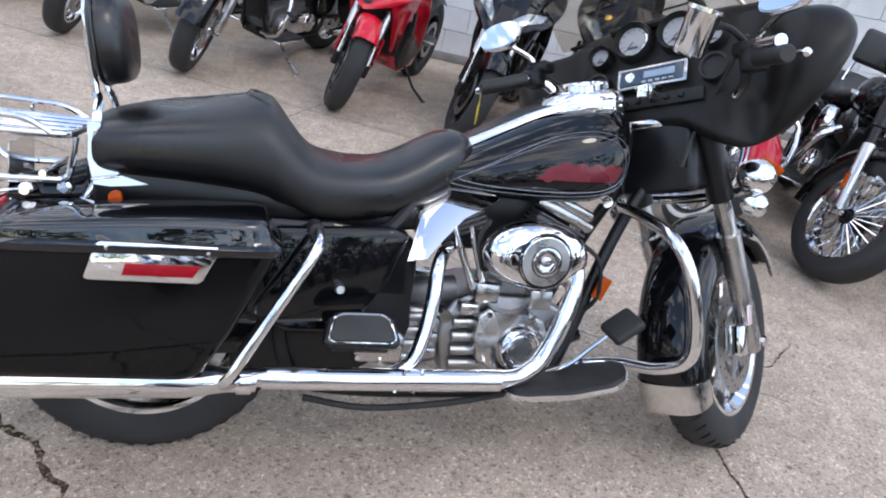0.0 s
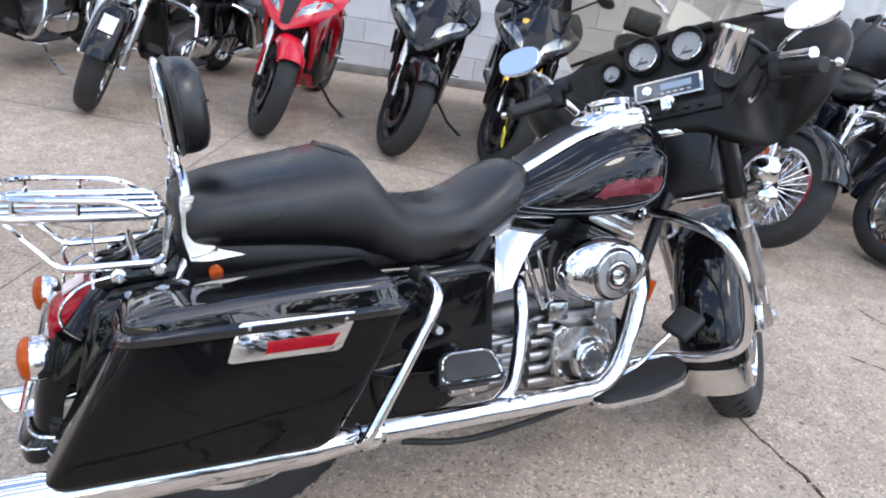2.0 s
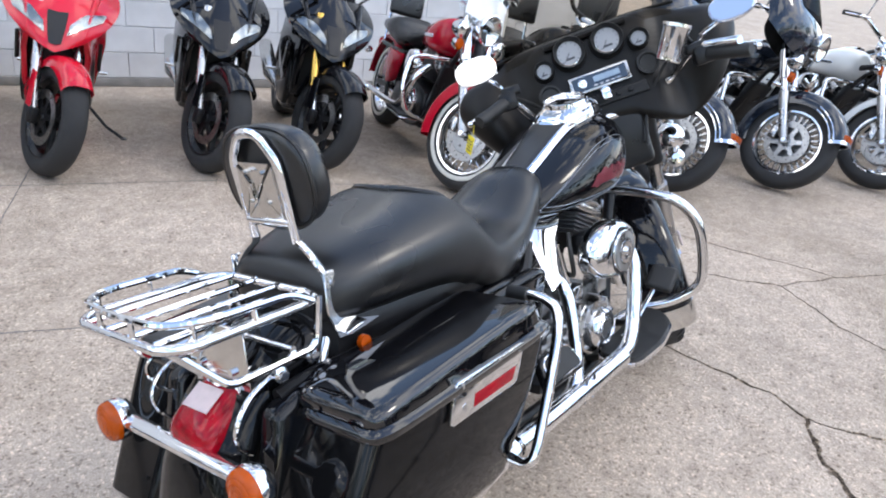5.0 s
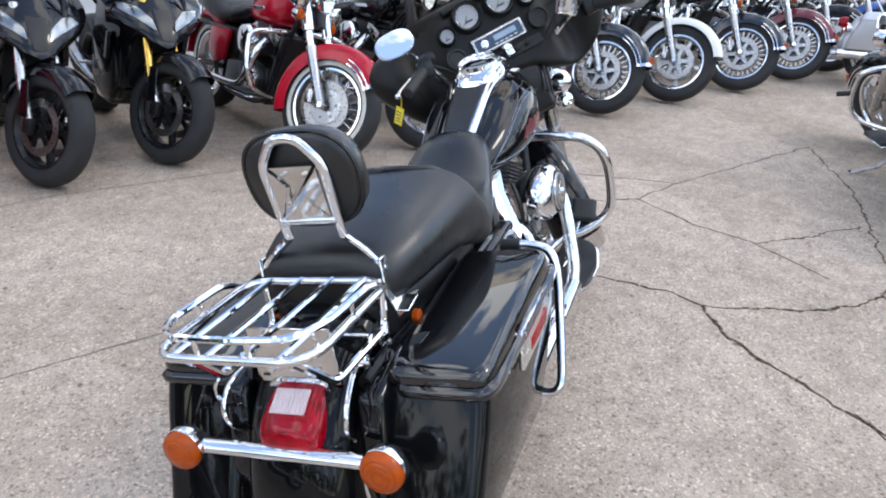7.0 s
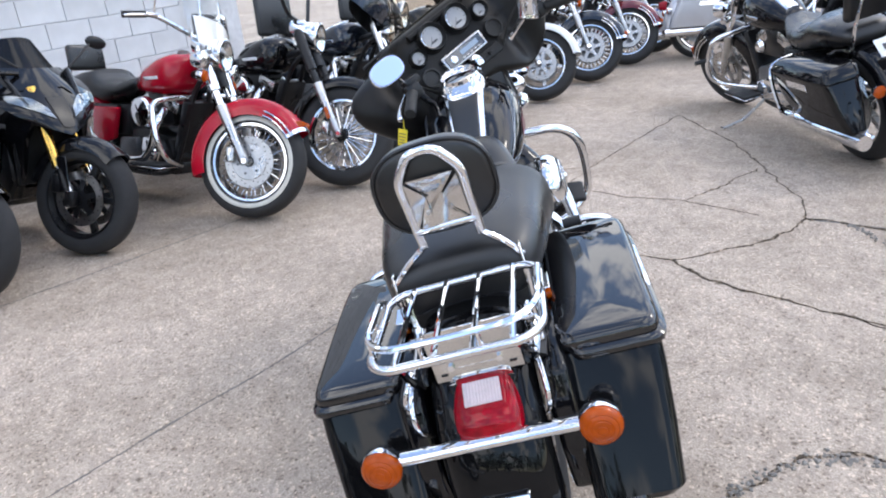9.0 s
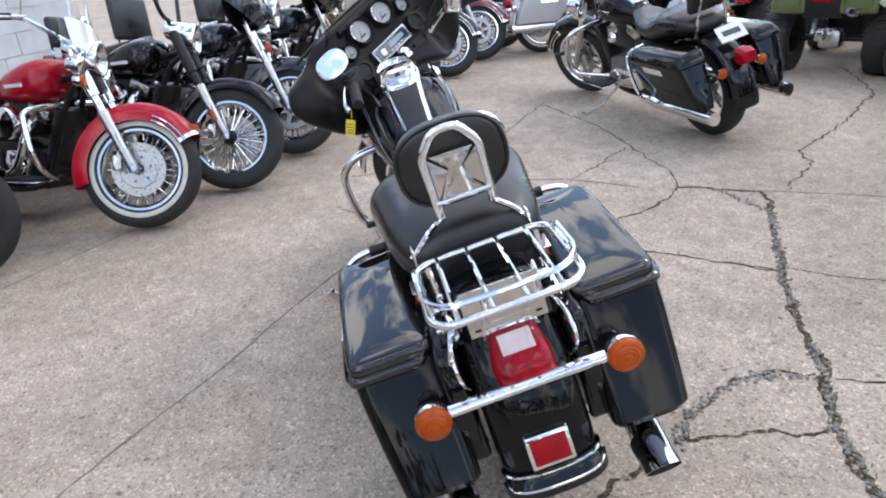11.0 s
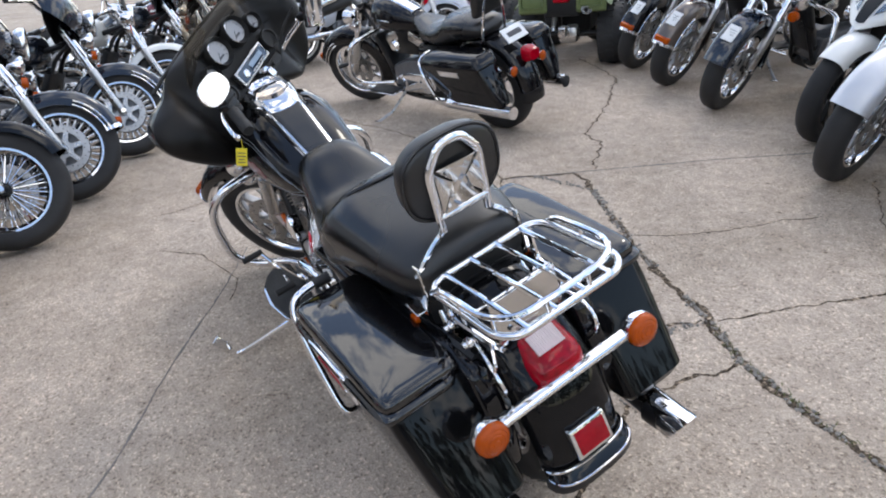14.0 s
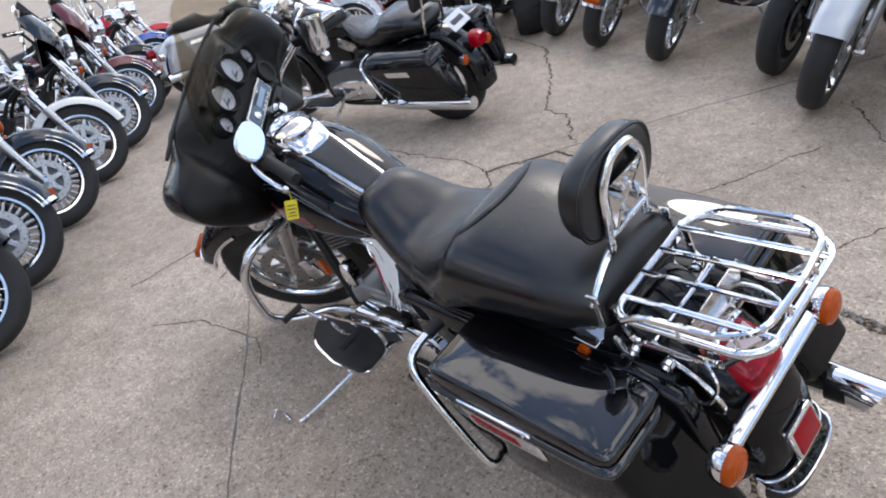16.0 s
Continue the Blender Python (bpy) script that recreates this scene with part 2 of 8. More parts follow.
def concrete():
    m = material("lot_concrete", (0.470, 0.402, 0.338), 0.88, 0, 0.10, 3.0, rvar=0.05, spec=0.3)
    n, l = m.node_tree.nodes, m.node_tree.links
    p = n["Principled BSDF"]
    base = p.inputs["Base Color"].links[0].from_socket
    tc = n["Texture Coordinate"]
    # exposed stones, light and dark
    stones = n.new("ShaderNodeTexVoronoi")
    stones.inputs["Scale"].default_value = 130
    l.new(tc.outputs["Object"], stones.inputs["Vector"])
    tint = n.new("ShaderNodeValToRGB")
    e = tint.color_ramp.elements
    e[0].position, e[0].color = 0.0, (0.52, 0.50, 0.48, 1)
    e[1].position, e[1].color = 1.0, (1.52, 1.50, 1.46, 1)
    for pos, c in ((0.13, 0.84), (0.5, 0.98), (0.87, 1.07)):
        e.new(pos).color = (c, c, c, 1)
    split = n.new("ShaderNodeSeparateColor")
    l.new(stones.outputs["Color"], split.inputs[0])
    l.new(split.outputs[0], tint.inputs[0])
    mul = n.new("ShaderNodeMixRGB")
    mul.blend_type, mul.inputs[0].default_value = "MULTIPLY", 1.0
    l.new(base, mul.inputs[1]), l.new(tint.outputs[0], mul.inputs[2])
    # fine sand
    sand = n.new("ShaderNodeTexNoise")
    sand.inputs["Scale"].default_value, sand.inputs["Detail"].default_value = 240, 4
    l.new(tc.outputs["Object"], sand.inputs["Vector"])
    ramp2 = n.new("ShaderNodeValToRGB")
    ramp2.color_ramp.elements[0].position, ramp2.color_ramp.elements[0].color = 0.33, (0.68, 0.66, 0.645, 1)
    ramp2.color_ramp.elements[1].position, ramp2.color_ramp.elements[1].color = 0.62, (1.17, 1.17, 1.17, 1)
    l.new(sand.outputs[0], ramp2.inputs[0])
    mul2 = n.new("ShaderNodeMixRGB")
    mul2.blend_type, mul2.inputs[0].default_value = "MULTIPLY", 1.0
    l.new(mul.outputs[0], mul2.inputs[1]), l.new(ramp2.outputs[0], mul2.inputs[2])
    # dark oil drips and wide stains
    drips = n.new("ShaderNodeTexVoronoi")
    drips.inputs["Scale"].default_value = 6.5
    l.new(tc.outputs["Object"], drips.inputs["Vector"])
    drop = n.new("ShaderNodeValToRGB")
    drop.color_ramp.elements[0].position, drop.color_ramp.elements[0].color = 0.035, (0.42, 0.40, 0.38, 1)
    drop.color_ramp.elements[1].position, drop.color_ramp.elements[1].color = 0.085, (1, 1, 1, 1)
    l.new(drips.outputs["Distance"], drop.inputs[0])
    stain = n.new("ShaderNodeTexNoise")
    stain.inputs["Scale"].default_value, stain.inputs["Detail"].default_value = 0.9, 7
    l.new(tc.outputs["Object"], stain.inputs["Vector"])
    wide = n.new("ShaderNodeValToRGB")
    wide.color_ramp.elements[0].position, wide.color_ramp.elements[0].color = 0.36, (0.85, 0.83, 0.80, 1)
    wide.color_ramp.elements[1].position, wide.color_ramp.elements[1].color = 0.58, (1.04, 1.03, 1.02, 1)
    l.new(stain.outputs[0], wide.inputs[0])
    # worn pits and blotches a hand wide
    blot = n.new("ShaderNodeTexNoise")
    blot.inputs["Scale"].default_value, blot.inputs["Detail"].default_value, blot.inputs["Roughness"].default_value = 9, 8, 0.7
    l.new(tc.outputs["Object"], blot.inputs["Vector"])
    patch = n.new("ShaderNodeValToRGB")
    patch.color_ramp.elements[0].position, patch.color_ramp.elements[0].color = 0.33, (0.80, 0.775, 0.75, 1)
    patch.color_ramp.elements[1].position, patch.color_ramp.elements[1].color = 0.66, (1.10, 1.095, 1.08, 1)
    l.new(blot.outputs[0], patch.inputs[0])
    pits = n.new("ShaderNodeTexVoronoi")
    pits.inputs["Scale"].default_value = 21
    l.new(tc.outputs["Object"], pits.inputs["Vector"])
    pit = n.new("ShaderNodeValToRGB")
    pit.color_ramp.elements[0].position, pit.color_ramp.elements[0].color = 0.07, (0.62, 0.60, 0.58, 1)
    pit.color_ramp.elements[1].position, pit.color_ramp.elements[1].color = 0.16, (1, 1, 1, 1)
    l.new(pits.outputs["Distance"], pit.inputs[0])
    last = mul2
    for ramp in (drop, wide, patch, pit):
        more = n.new("ShaderNodeMixRGB")
        more.blend_type, more.inputs[0].default_value = "MULTIPLY", 1.0
        l.new(last.outputs[0], more.inputs[1]), l.new(ramp.outputs[0], more.inputs[2])
        last = more
    l.new(last.outputs[0], p.inputs["Base Color"])
    lift = n.new("ShaderNodeBump")
    lift.inputs["Strength"].default_value, lift.inputs["Distance"].default_value = 0.6, 0.003
    rough = n.new("ShaderNodeMath")
    rough.operation = "ADD"
    l.new(stones.outputs["Distance"], rough.inputs[0]), l.new(sand.outputs[0], rough.inputs[1])
    l.new(rough.outputs[0], lift.inputs["Height"])
    l.new(lift.outputs[0], p.inputs["Normal"])
    return m


def crack_fill():
    """Dark earth with pale grit, in pieces of one to two centimetres; the gaps' shade is put into the colour."""
    m = material("crack_dirt_and_shade", (0.135, 0.108, 0.082), 0.95, 0, 0.4, 40, bump=0.9, bscale=160, voronoi=True, spec=0.1)
    n, l = m.node_tree.nodes, m.node_tree.links
    p = n["Principled BSDF"]
    base = p.inputs["Base Color"].links[0].from_socket
    grit = n.new("ShaderNodeTexVoronoi")
    grit.inputs["Scale"].default_value = 105
    l.new(n["Texture Coordinate"].outputs["Object"], grit.inputs["Vector"])
    split, ramp, mul = n.new("ShaderNodeSeparateColor"), n.new("ShaderNodeValToRGB"), n.new("ShaderNodeMixRGB")
    e = ramp.color_ramp.elements
    e[0].position, e[0].color = 0.0, (0.22, 0.20, 0.19, 1)
    e[1].position, e[1].color = 1.0, (2.9, 2.8, 2.7, 1)
    e.new(0.45).color = (0.55, 0.53, 0.51, 1)
    e.new(0.78).color = (1.1, 1.07, 1.02, 1)
    l.new(grit.outputs["Color"], split.inputs[0]), l.new(split.outputs[0], ramp.inputs[0])
    mul.blend_type, mul.inputs[0].default_value = "MULTIPLY", 1.0
    l.new(base, mul.inputs[1]), l.new(ramp.outputs[0], mul.inputs[2])
    l.new(mul.outputs[0], p.inputs["Base Color"])
    return m


CRACK = crack_fill()
CONCRETE = concrete()


# ---- mesh helpers ----
V = Vector


def thing(name, m, label, category, group="", kind=""):
    ob = new(name)
    ob.matrix_world = m
    ob.empty_display_size = 0.1
    return tagged(ob, label, category, group, kind)


def part(name, bm, mat, parent, label="", sharp=38, m=None):
    """Links a bmesh as one mesh object under its thing or part."""
    if m is not None:
        bm.transform(m)
    bmesh.ops.recalc_face_normals(bm, faces=bm.faces)
    me = bpy.data.meshes.new(name)
    bm.to_mesh(me)
    bm.free()
    me.materials.append(mat)
    me.shade_smooth()
    me.set_sharp_from_angle(angle=radians(sharp))
    ob = new(name, me)
    if parent is not None:
        ob.parent = parent
    if label:
        ob["label"] = label
    return ob


def spline(pts, n, closed=False):
    """Points along a smooth curve through pts."""
    pts = [V(p) for p in pts]
    out, k = [], len(pts)
    for i in range(k if closed else k - 1):
        if closed:
            a, b, c, d = (pts[(i + j) % k] for j in (-1, 0, 1, 2))
        else:
            a, b, c, d = pts[max(i - 1, 0)], pts[i], pts[i + 1], pts[min(i + 2, k - 1)]
        for j in range(n):
            t = j / n
            out.append(0.5 * (2 * b + (c - a) * t + (2 * a - 5 * b + 4 * c - d) * t * t + (3 * b - a - 3 * c + d) * t ** 3))
    if not closed:
        out.append(pts[-1])
    return out


def rounded(pts, rad, n=5, closed=False):
    """A polyline with its corners rounded to a radius."""
    pts = [V(p) for p in pts]
    out, k = [], len(pts)
    for i, p in enumerate(pts):
        if not closed and i in (0, k - 1):
            out.append(p)
            continue
        a, b = pts[i - 1], pts[(i + 1) % k]
        u, w = (a - p), (b - p)
        r = min(rad, u.length * 0.49, w.length * 0.49)
        s, e = p + u.normalized() * r, p + w.normalized() * r
        for j in range(n + 1):
            t = j / n
            out.append(s * (1 - t) ** 2 + p * 2 * t * (1 - t) + e * t * t)
    return out


def loft(bm, rings, closed=True, caps=True, loop=False):
    rows = [[bm.verts.new(p) for p in ring] for ring in rings]
    k = len(rows[0])
    pairs = list(zip(rows, rows[1:])) + ([(rows[-1], rows[0])] if loop else [])
    for a, b in pairs:
        for i in range(k if closed else k - 1):
            j = (i + 1) % k
            bm.faces.new((a[i], a[j], b[j], b[i]))
    if caps and closed and not loop:
        bm.faces.new(rows[0][::-1])
        bm.faces.new(rows[-1])
    return bm


def tube(bm, pts, r, seg=8, closed=False, flat=1.0):
    """A round bar along points; r is one radius or one for each point."""
    pts = [V(p) for p in pts]
    k = len(pts)
    radii = r if isinstance(r, (list, tuple)) else [r] * k
    rings, side = [], None
    for i, p in enumerate(pts):
        a = pts[i - 1] if i or closed else p
        b = pts[(i + 1) % k] if i < k - 1 or closed else p
        d = (b - a).normalized()
        if side is None:
            side = d.cross(V((0, 0, 1)))
            if side.length < 0.05:
                side = d.cross(V((1, 0, 0)))
        side = (side - d * side.dot(d)).normalized()
        up = d.cross(side)
        rings.append([p + radii[i] * (math.cos(q) * side + math.sin(q) * up * flat) for q in (2 * math.pi * j / seg for j in range(seg))])
    return loft(bm, rings, loop=closed)


def rod(bm, a, b, r0, r1=None, seg=12):
    return tube(bm, [a, b], [r0, r0 if r1 is None else r1], seg)


def lathe(bm, prof, m, seg=36, cap=False):
    """Turns (radius, along) about the y axis, placed by m."""
    rings = []
    for r, y in prof:
        rings.append([m @ V((r * math.cos(q), y, r * math.sin(q))) for q in (2 * math.pi * j / seg for j in range(seg))])
    return loft(bm, rings, caps=cap)


def block(bm, c, s, bev=0.004, m=None, seg=2):
    """A box with rounded edges: centre, size."""
    mm = Matrix.Translation(c) @ Matrix.Diagonal((*s, 1))
    if m is not None:
        mm = m @ mm
    vs = bmesh.ops.create_cube(bm, size=1.0, matrix=mm)["verts"]
    if bev:
        es = {e for v in vs for e in v.link_edges}
        bmesh.ops.bevel(bm, geom=list(es), offset=bev, segments=seg, affect="EDGES", profile=0.5)
    return bm


def prism(bm, poly, y0, y1, bev=0.006, seg=2, m=None):
    """A side outline of (x, z) points given thickness from y0 to y1, with rounded edges."""
    a = [bm.verts.new((x, y0, z)) for x, z in poly]
    b = [bm.verts.new((x, y1, z)) for x, z in poly]
    fs = [bm.faces.new(a), bm.faces.new(b[::-1])]
    k = len(poly)
    for i in range(k):
        fs.append(bm.faces.new((a[i], b[i], b[(i + 1) % k], a[(i + 1) % k])))
    if m is not None:
        bmesh.ops.transform(bm, matrix=m, verts=a + b)
    if bev:
        es = list({e for f in fs for e in f.edges})
        bmesh.ops.bevel(bm, geom=es, offset=bev, segments=seg, affect="EDGES", profile=0.5)
    return bm


def oval(x, w, z0, z1, e=2.4, n=28, y=0.0, crown=0.5, eb=None):
    """A rounded cross-section in the plane of x: half width, bottom, top; crown: where it is widest."""
    zc = z0 + (z1 - z0) * crown
    out = []
    for j in range(n):
        q = 2 * math.pi * j / n
        c, s = math.cos(q), math.sin(q)
        h = (z1 - zc) if s > 0 else (zc - z0)
        k = e if s >= 0 or eb is None else eb
        out.append(V((x, y + w * math.copysign(abs(c) ** (2 / k), c), zc + h * math.copysign(abs(s) ** (2 / k), s))))
    return out


def sheet(bm, grid, thick=0.003):
    """A surface through a grid of points, with thickness."""
    rows = [[bm.verts.new(p) for p in row] for row in grid]
    fs = []
    for a, b in zip(rows, rows[1:]):
        for i in range(len(a) - 1):
            fs.append(bm.faces.new((a[i], a[i + 1], b[i + 1], b[i])))
    bmesh.ops.recalc_face_normals(bm, faces=fs)
    if thick:
        bmesh.ops.solidify(bm, geom=fs, thickness=thick)
    return bm


def mudguard(bm, c, rad, half, a0, a1, drop=0.05, n=22, k=9, thick=0.004):
    """A rounded fender about the axle c from angle a0 to a1 (degrees, 0 ahead, 90 up)."""
    grid = []
    for i in range(n + 1):
        t = i / n
        q = radians(a0 + (a1 - a0) * t)
        row = []
        for j in range(k + 1):
            u = 2 * j / k - 1
            r = rad - drop * abs(u) ** 2.6
            row.append(V((c[0] + r * math.cos(q), half * math.sin(u * math.pi / 2), c[2] + r * math.sin(q))))
        grid.append(row)
    return sheet(bm, grid, thick)


def steering(x, z, rake, turn):
    """The turn of the front end about the steering head."""
    axis = V((-math.sin(radians(rake)), 0, math.cos(radians(rake))))
    return Matrix.Translation((x, 0, z)) @ Matrix.Rotation(radians(turn), 4, axis) @ Matrix.Translation((-x, 0, -z))


def at(c):
    return Matrix.Translation(c)


def wheel(parent, name, c, rad, width, kind, m=None, white=False, discs=(1,), rim_rad=None, dark=False, tread=True):
    """A wheel under its bike: rim, tyre, hub, discs; kind: spoke, cast, slot, thick."""
    rr = rim_rad or rad - 0.095
    mm = (m if m is not None else Matrix()) @ at(c)
    rim_mat = SATIN_BLACK if dark else CHROME
    w = width * 0.42
    rim = part(name, lathe(bmesh.new(), [(rr - 0.028, -w * 0.55), (rr - 0.012, -w), (rr + 0.008, -w * 1.02), (rr + 0.004, -w * 0.9), (rr - 0.022, -w * 0.45), (rr - 0.022, w * 0.45), (rr + 0.004, w * 0.9), (rr + 0.008, w * 1.02), (rr - 0.012, w), (rr - 0.028, w * 0.55), (rr - 0.028, -w * 0.55)], mm, 40), rim_mat, parent)
    h = width * 0.5
    prof = [(rr - 0.002, -w), (rr + 0.02, -h * 0.96), (rr + (rad - rr) * 0.55, -h), (rad - 0.022, -h * 0.88), (rad - 0.007, -h * 0.6), (rad, -h * 0.25), (rad, h * 0.25), (rad - 0.007, h * 0.6), (rad - 0.022, h * 0.88), (rr + (rad - rr) * 0.55, h), (rr + 0.02, h * 0.96), (rr - 0.002, w)]
    part("tyre", lathe(bmesh.new(), prof, mm, 52), RUBBER, rim, sharp=60)
    if tread:
        bm = bmesh.new()
        for i in range(44):
            q = 2 * math.pi * i / 44
            for s in (-1, 1):
                a = [V(((rad - 0.0012 - 0.012 * abs(u) ** 3) * math.cos(q + 0.07 * u * s + 0.03 * s), s * (0.18 + 0.62 * u) * h, (rad - 0.0012 - 0.012 * abs(u) ** 3) * math.sin(q + 0.07 * u * s + 0.03 * s))) for u in (0.0, 0.33, 0.66, 1.0)]
                tube(bm, [mm @ p for p in a], 0.0022, 4)
        tagged(part("tread_groove", bm, SATIN_BLACK, rim), kind="stuff")
    if white:
        for s in (-1, 1):
            part("whitewall", lathe(bmesh.new(), [(rr + 0.014, s * h * 0.98), (rr + 0.022, s * (h + 0.002)), (rr + 0.035, s * (h + 0.003)), (rr + 0.040, s * h)], mm, 44), WHITEWALL, rim)
    part("hub", lathe(bmesh.new(), [(0.0, -h * 1.15), (0.022, -h * 1.15), (0.026, -h * 0.8), (0.05, -h * 0.7), (0.05, -h * 0.5), (0.03, -h * 0.4), (0.03, h * 0.4), (0.05, h * 0.5), (0.05, h * 0.7), (0.026, h * 0.8), (0.022, h * 1.15), (0.0, h * 1.15)], mm, 20), SATIN_BLACK if dark or kind == "thick" else ALLOY, rim)
    look_of = rim_mat if kind in ("spoke", "thick") or dark else ALLOY
    if kind == "spoke":
        for i in range(40):
            q, s = 2 * math.pi * i / 40, (-1) ** i
            k = q + 0.25 * (1 if i % 4 < 2 else -1)
            part("spoke", rod(bmesh.new(), mm @ V((0.045 * math.cos(k), s * h * 0.6, 0.045 * math.sin(k))), mm @ V(((rr - 0.02) * math.cos(q), 0, (rr - 0.02) * math.sin(q))), 0.0022, seg=4), look_of, rim)
    elif kind == "thick":
        for i in range(48):
            q, s = 2 * math.pi * i / 48, (-1) ** i
            part("spoke", rod(bmesh.new(), mm @ V((0.04 * math.cos(q), s * h * 0.75, 0.04 * math.sin(q))), mm @ V(((rr - 0.015) * math.cos(q), s * h * 0.15, (rr - 0.015) * math.sin(q))), 0.0034, seg=5), look_of, rim)
    elif kind == "slot":
        for i in range(28):
            rot = mm @ Matrix.Rotation(-2 * math.pi * i / 28, 4, "Y")
            part("spoke", block(bmesh.new(), (rr - 0.045, 0, 0), (0.062, width * 0.5, 0.013), 0.002, rot, 1), look_of, rim)
        part("inner_ring", lathe(bmesh.new(), [(rr - 0.075, -w * 0.6), (rr - 0.075, w * 0.6), (rr - 0.092, w * 0.5), (rr - 0.092, -w * 0.5), (rr - 0.075, -w * 0.6)], mm, 28), look_of, rim)
        part("wheel_centre", lathe(bmesh.new(), [(rr - 0.092, -w * 0.3), (0.04, -w * 0.25), (0.04, w * 0.25), (rr - 0.092, w * 0.3)], mm, 24), DARK_ALLOY, rim)
    else:
        count = 5 if kind == "cast" else 9
        for i in range(count):
            rot = mm @ Matrix.Rotation(-2 * math.pi * i / count, 4, "Y")
            part("spoke", block(bmesh.new(), (rr * 0.5, 0, 0), (rr - 0.03, width * 0.3, 0.034 if kind == "cast" else 0.02), 0.006, rot, 1), look_of, rim)
    for s in discs:
        y = s * h * 0.92
        d = part("brake_disc", lathe(bmesh.new(), [(0.104, y - 0.0025), (0.146, y - 0.0025), (0.146, y + 0.0025), (0.104, y + 0.0025), (0.104, y - 0.0025)], mm, 36), DISC, rim)
        star = []
        if white:
            part("disc_carrier", lathe(bmesh.new(), [(0.030, y - 0.006), (0.100, y - 0.005), (0.106, y), (0.100, y + 0.005), (0.030, y + 0.006)], mm, 32), BRUSHED, d, "pale round disc carrier")
            for i in range(6):
                q = math.pi * i / 3 + 0.3
                part("bolt", rod(bmesh.new(), mm @ V((0.068 * math.cos(q), y - 0.008, 0.068 * math.sin(q))), mm @ V((0.068 * math.cos(q), y + 0.008, 0.068 * math.sin(q))), 0.008, seg=8), DARK_ALLOY, d)
        for i in range(6):
            q = math.pi * i / 3 + 0.3
            star += [(r * math.cos(q + d1), r * math.sin(q + d1)) for r, d1 in ((0.054, -0.30), (0.107, -0.13), (0.107, 0.13), (0.054, 0.30))]
        if not white:
            part("disc_carrier", prism(bmesh.new(), star, y - 0.004, y + 0.004, 0, m=mm), SATIN_BLACK if dark else BRUSHED, d)
        bm = bmesh.new()
        for i in range(30):
            q = 2 * math.pi * i / 30
            r = 0.112 + 0.026 * (i % 3) / 2
            rod(bm, mm @ V((r * math.cos(q), y - 0.0032, r * math.sin(q))), mm @ V((r * math.cos(q), y + 0.0032, r * math.sin(q))), 0.004, seg=6)
        tagged(part("disc_hole", bm, SATIN_BLACK, d), kind="stuff")
    return rim


def put_bike(front, yaw, lean, wheelbase):
    """The pose of a bike from where its front tyre stands."""
    d = V((math.cos(radians(yaw)), math.sin(radians(yaw)), 0))
    o = V((front[0], front[1], 0)) - d * wheelbase / 2
    return Matrix.Translation(o) @ Matrix.Rotation(radians(yaw), 4, "Z") @ Matrix.Rotation(radians(-lean), 4, "X")


def settle(bike, m, c):
    """Shifts a bike so that its turned front wheel stands where it was meant to."""
    d = bike.matrix_world.to_3x3() @ (m @ V(c) - V(c))
    bike.matrix_world = Matrix.Translation((-d.x, -d.y, 0)) @ bike.matrix_world


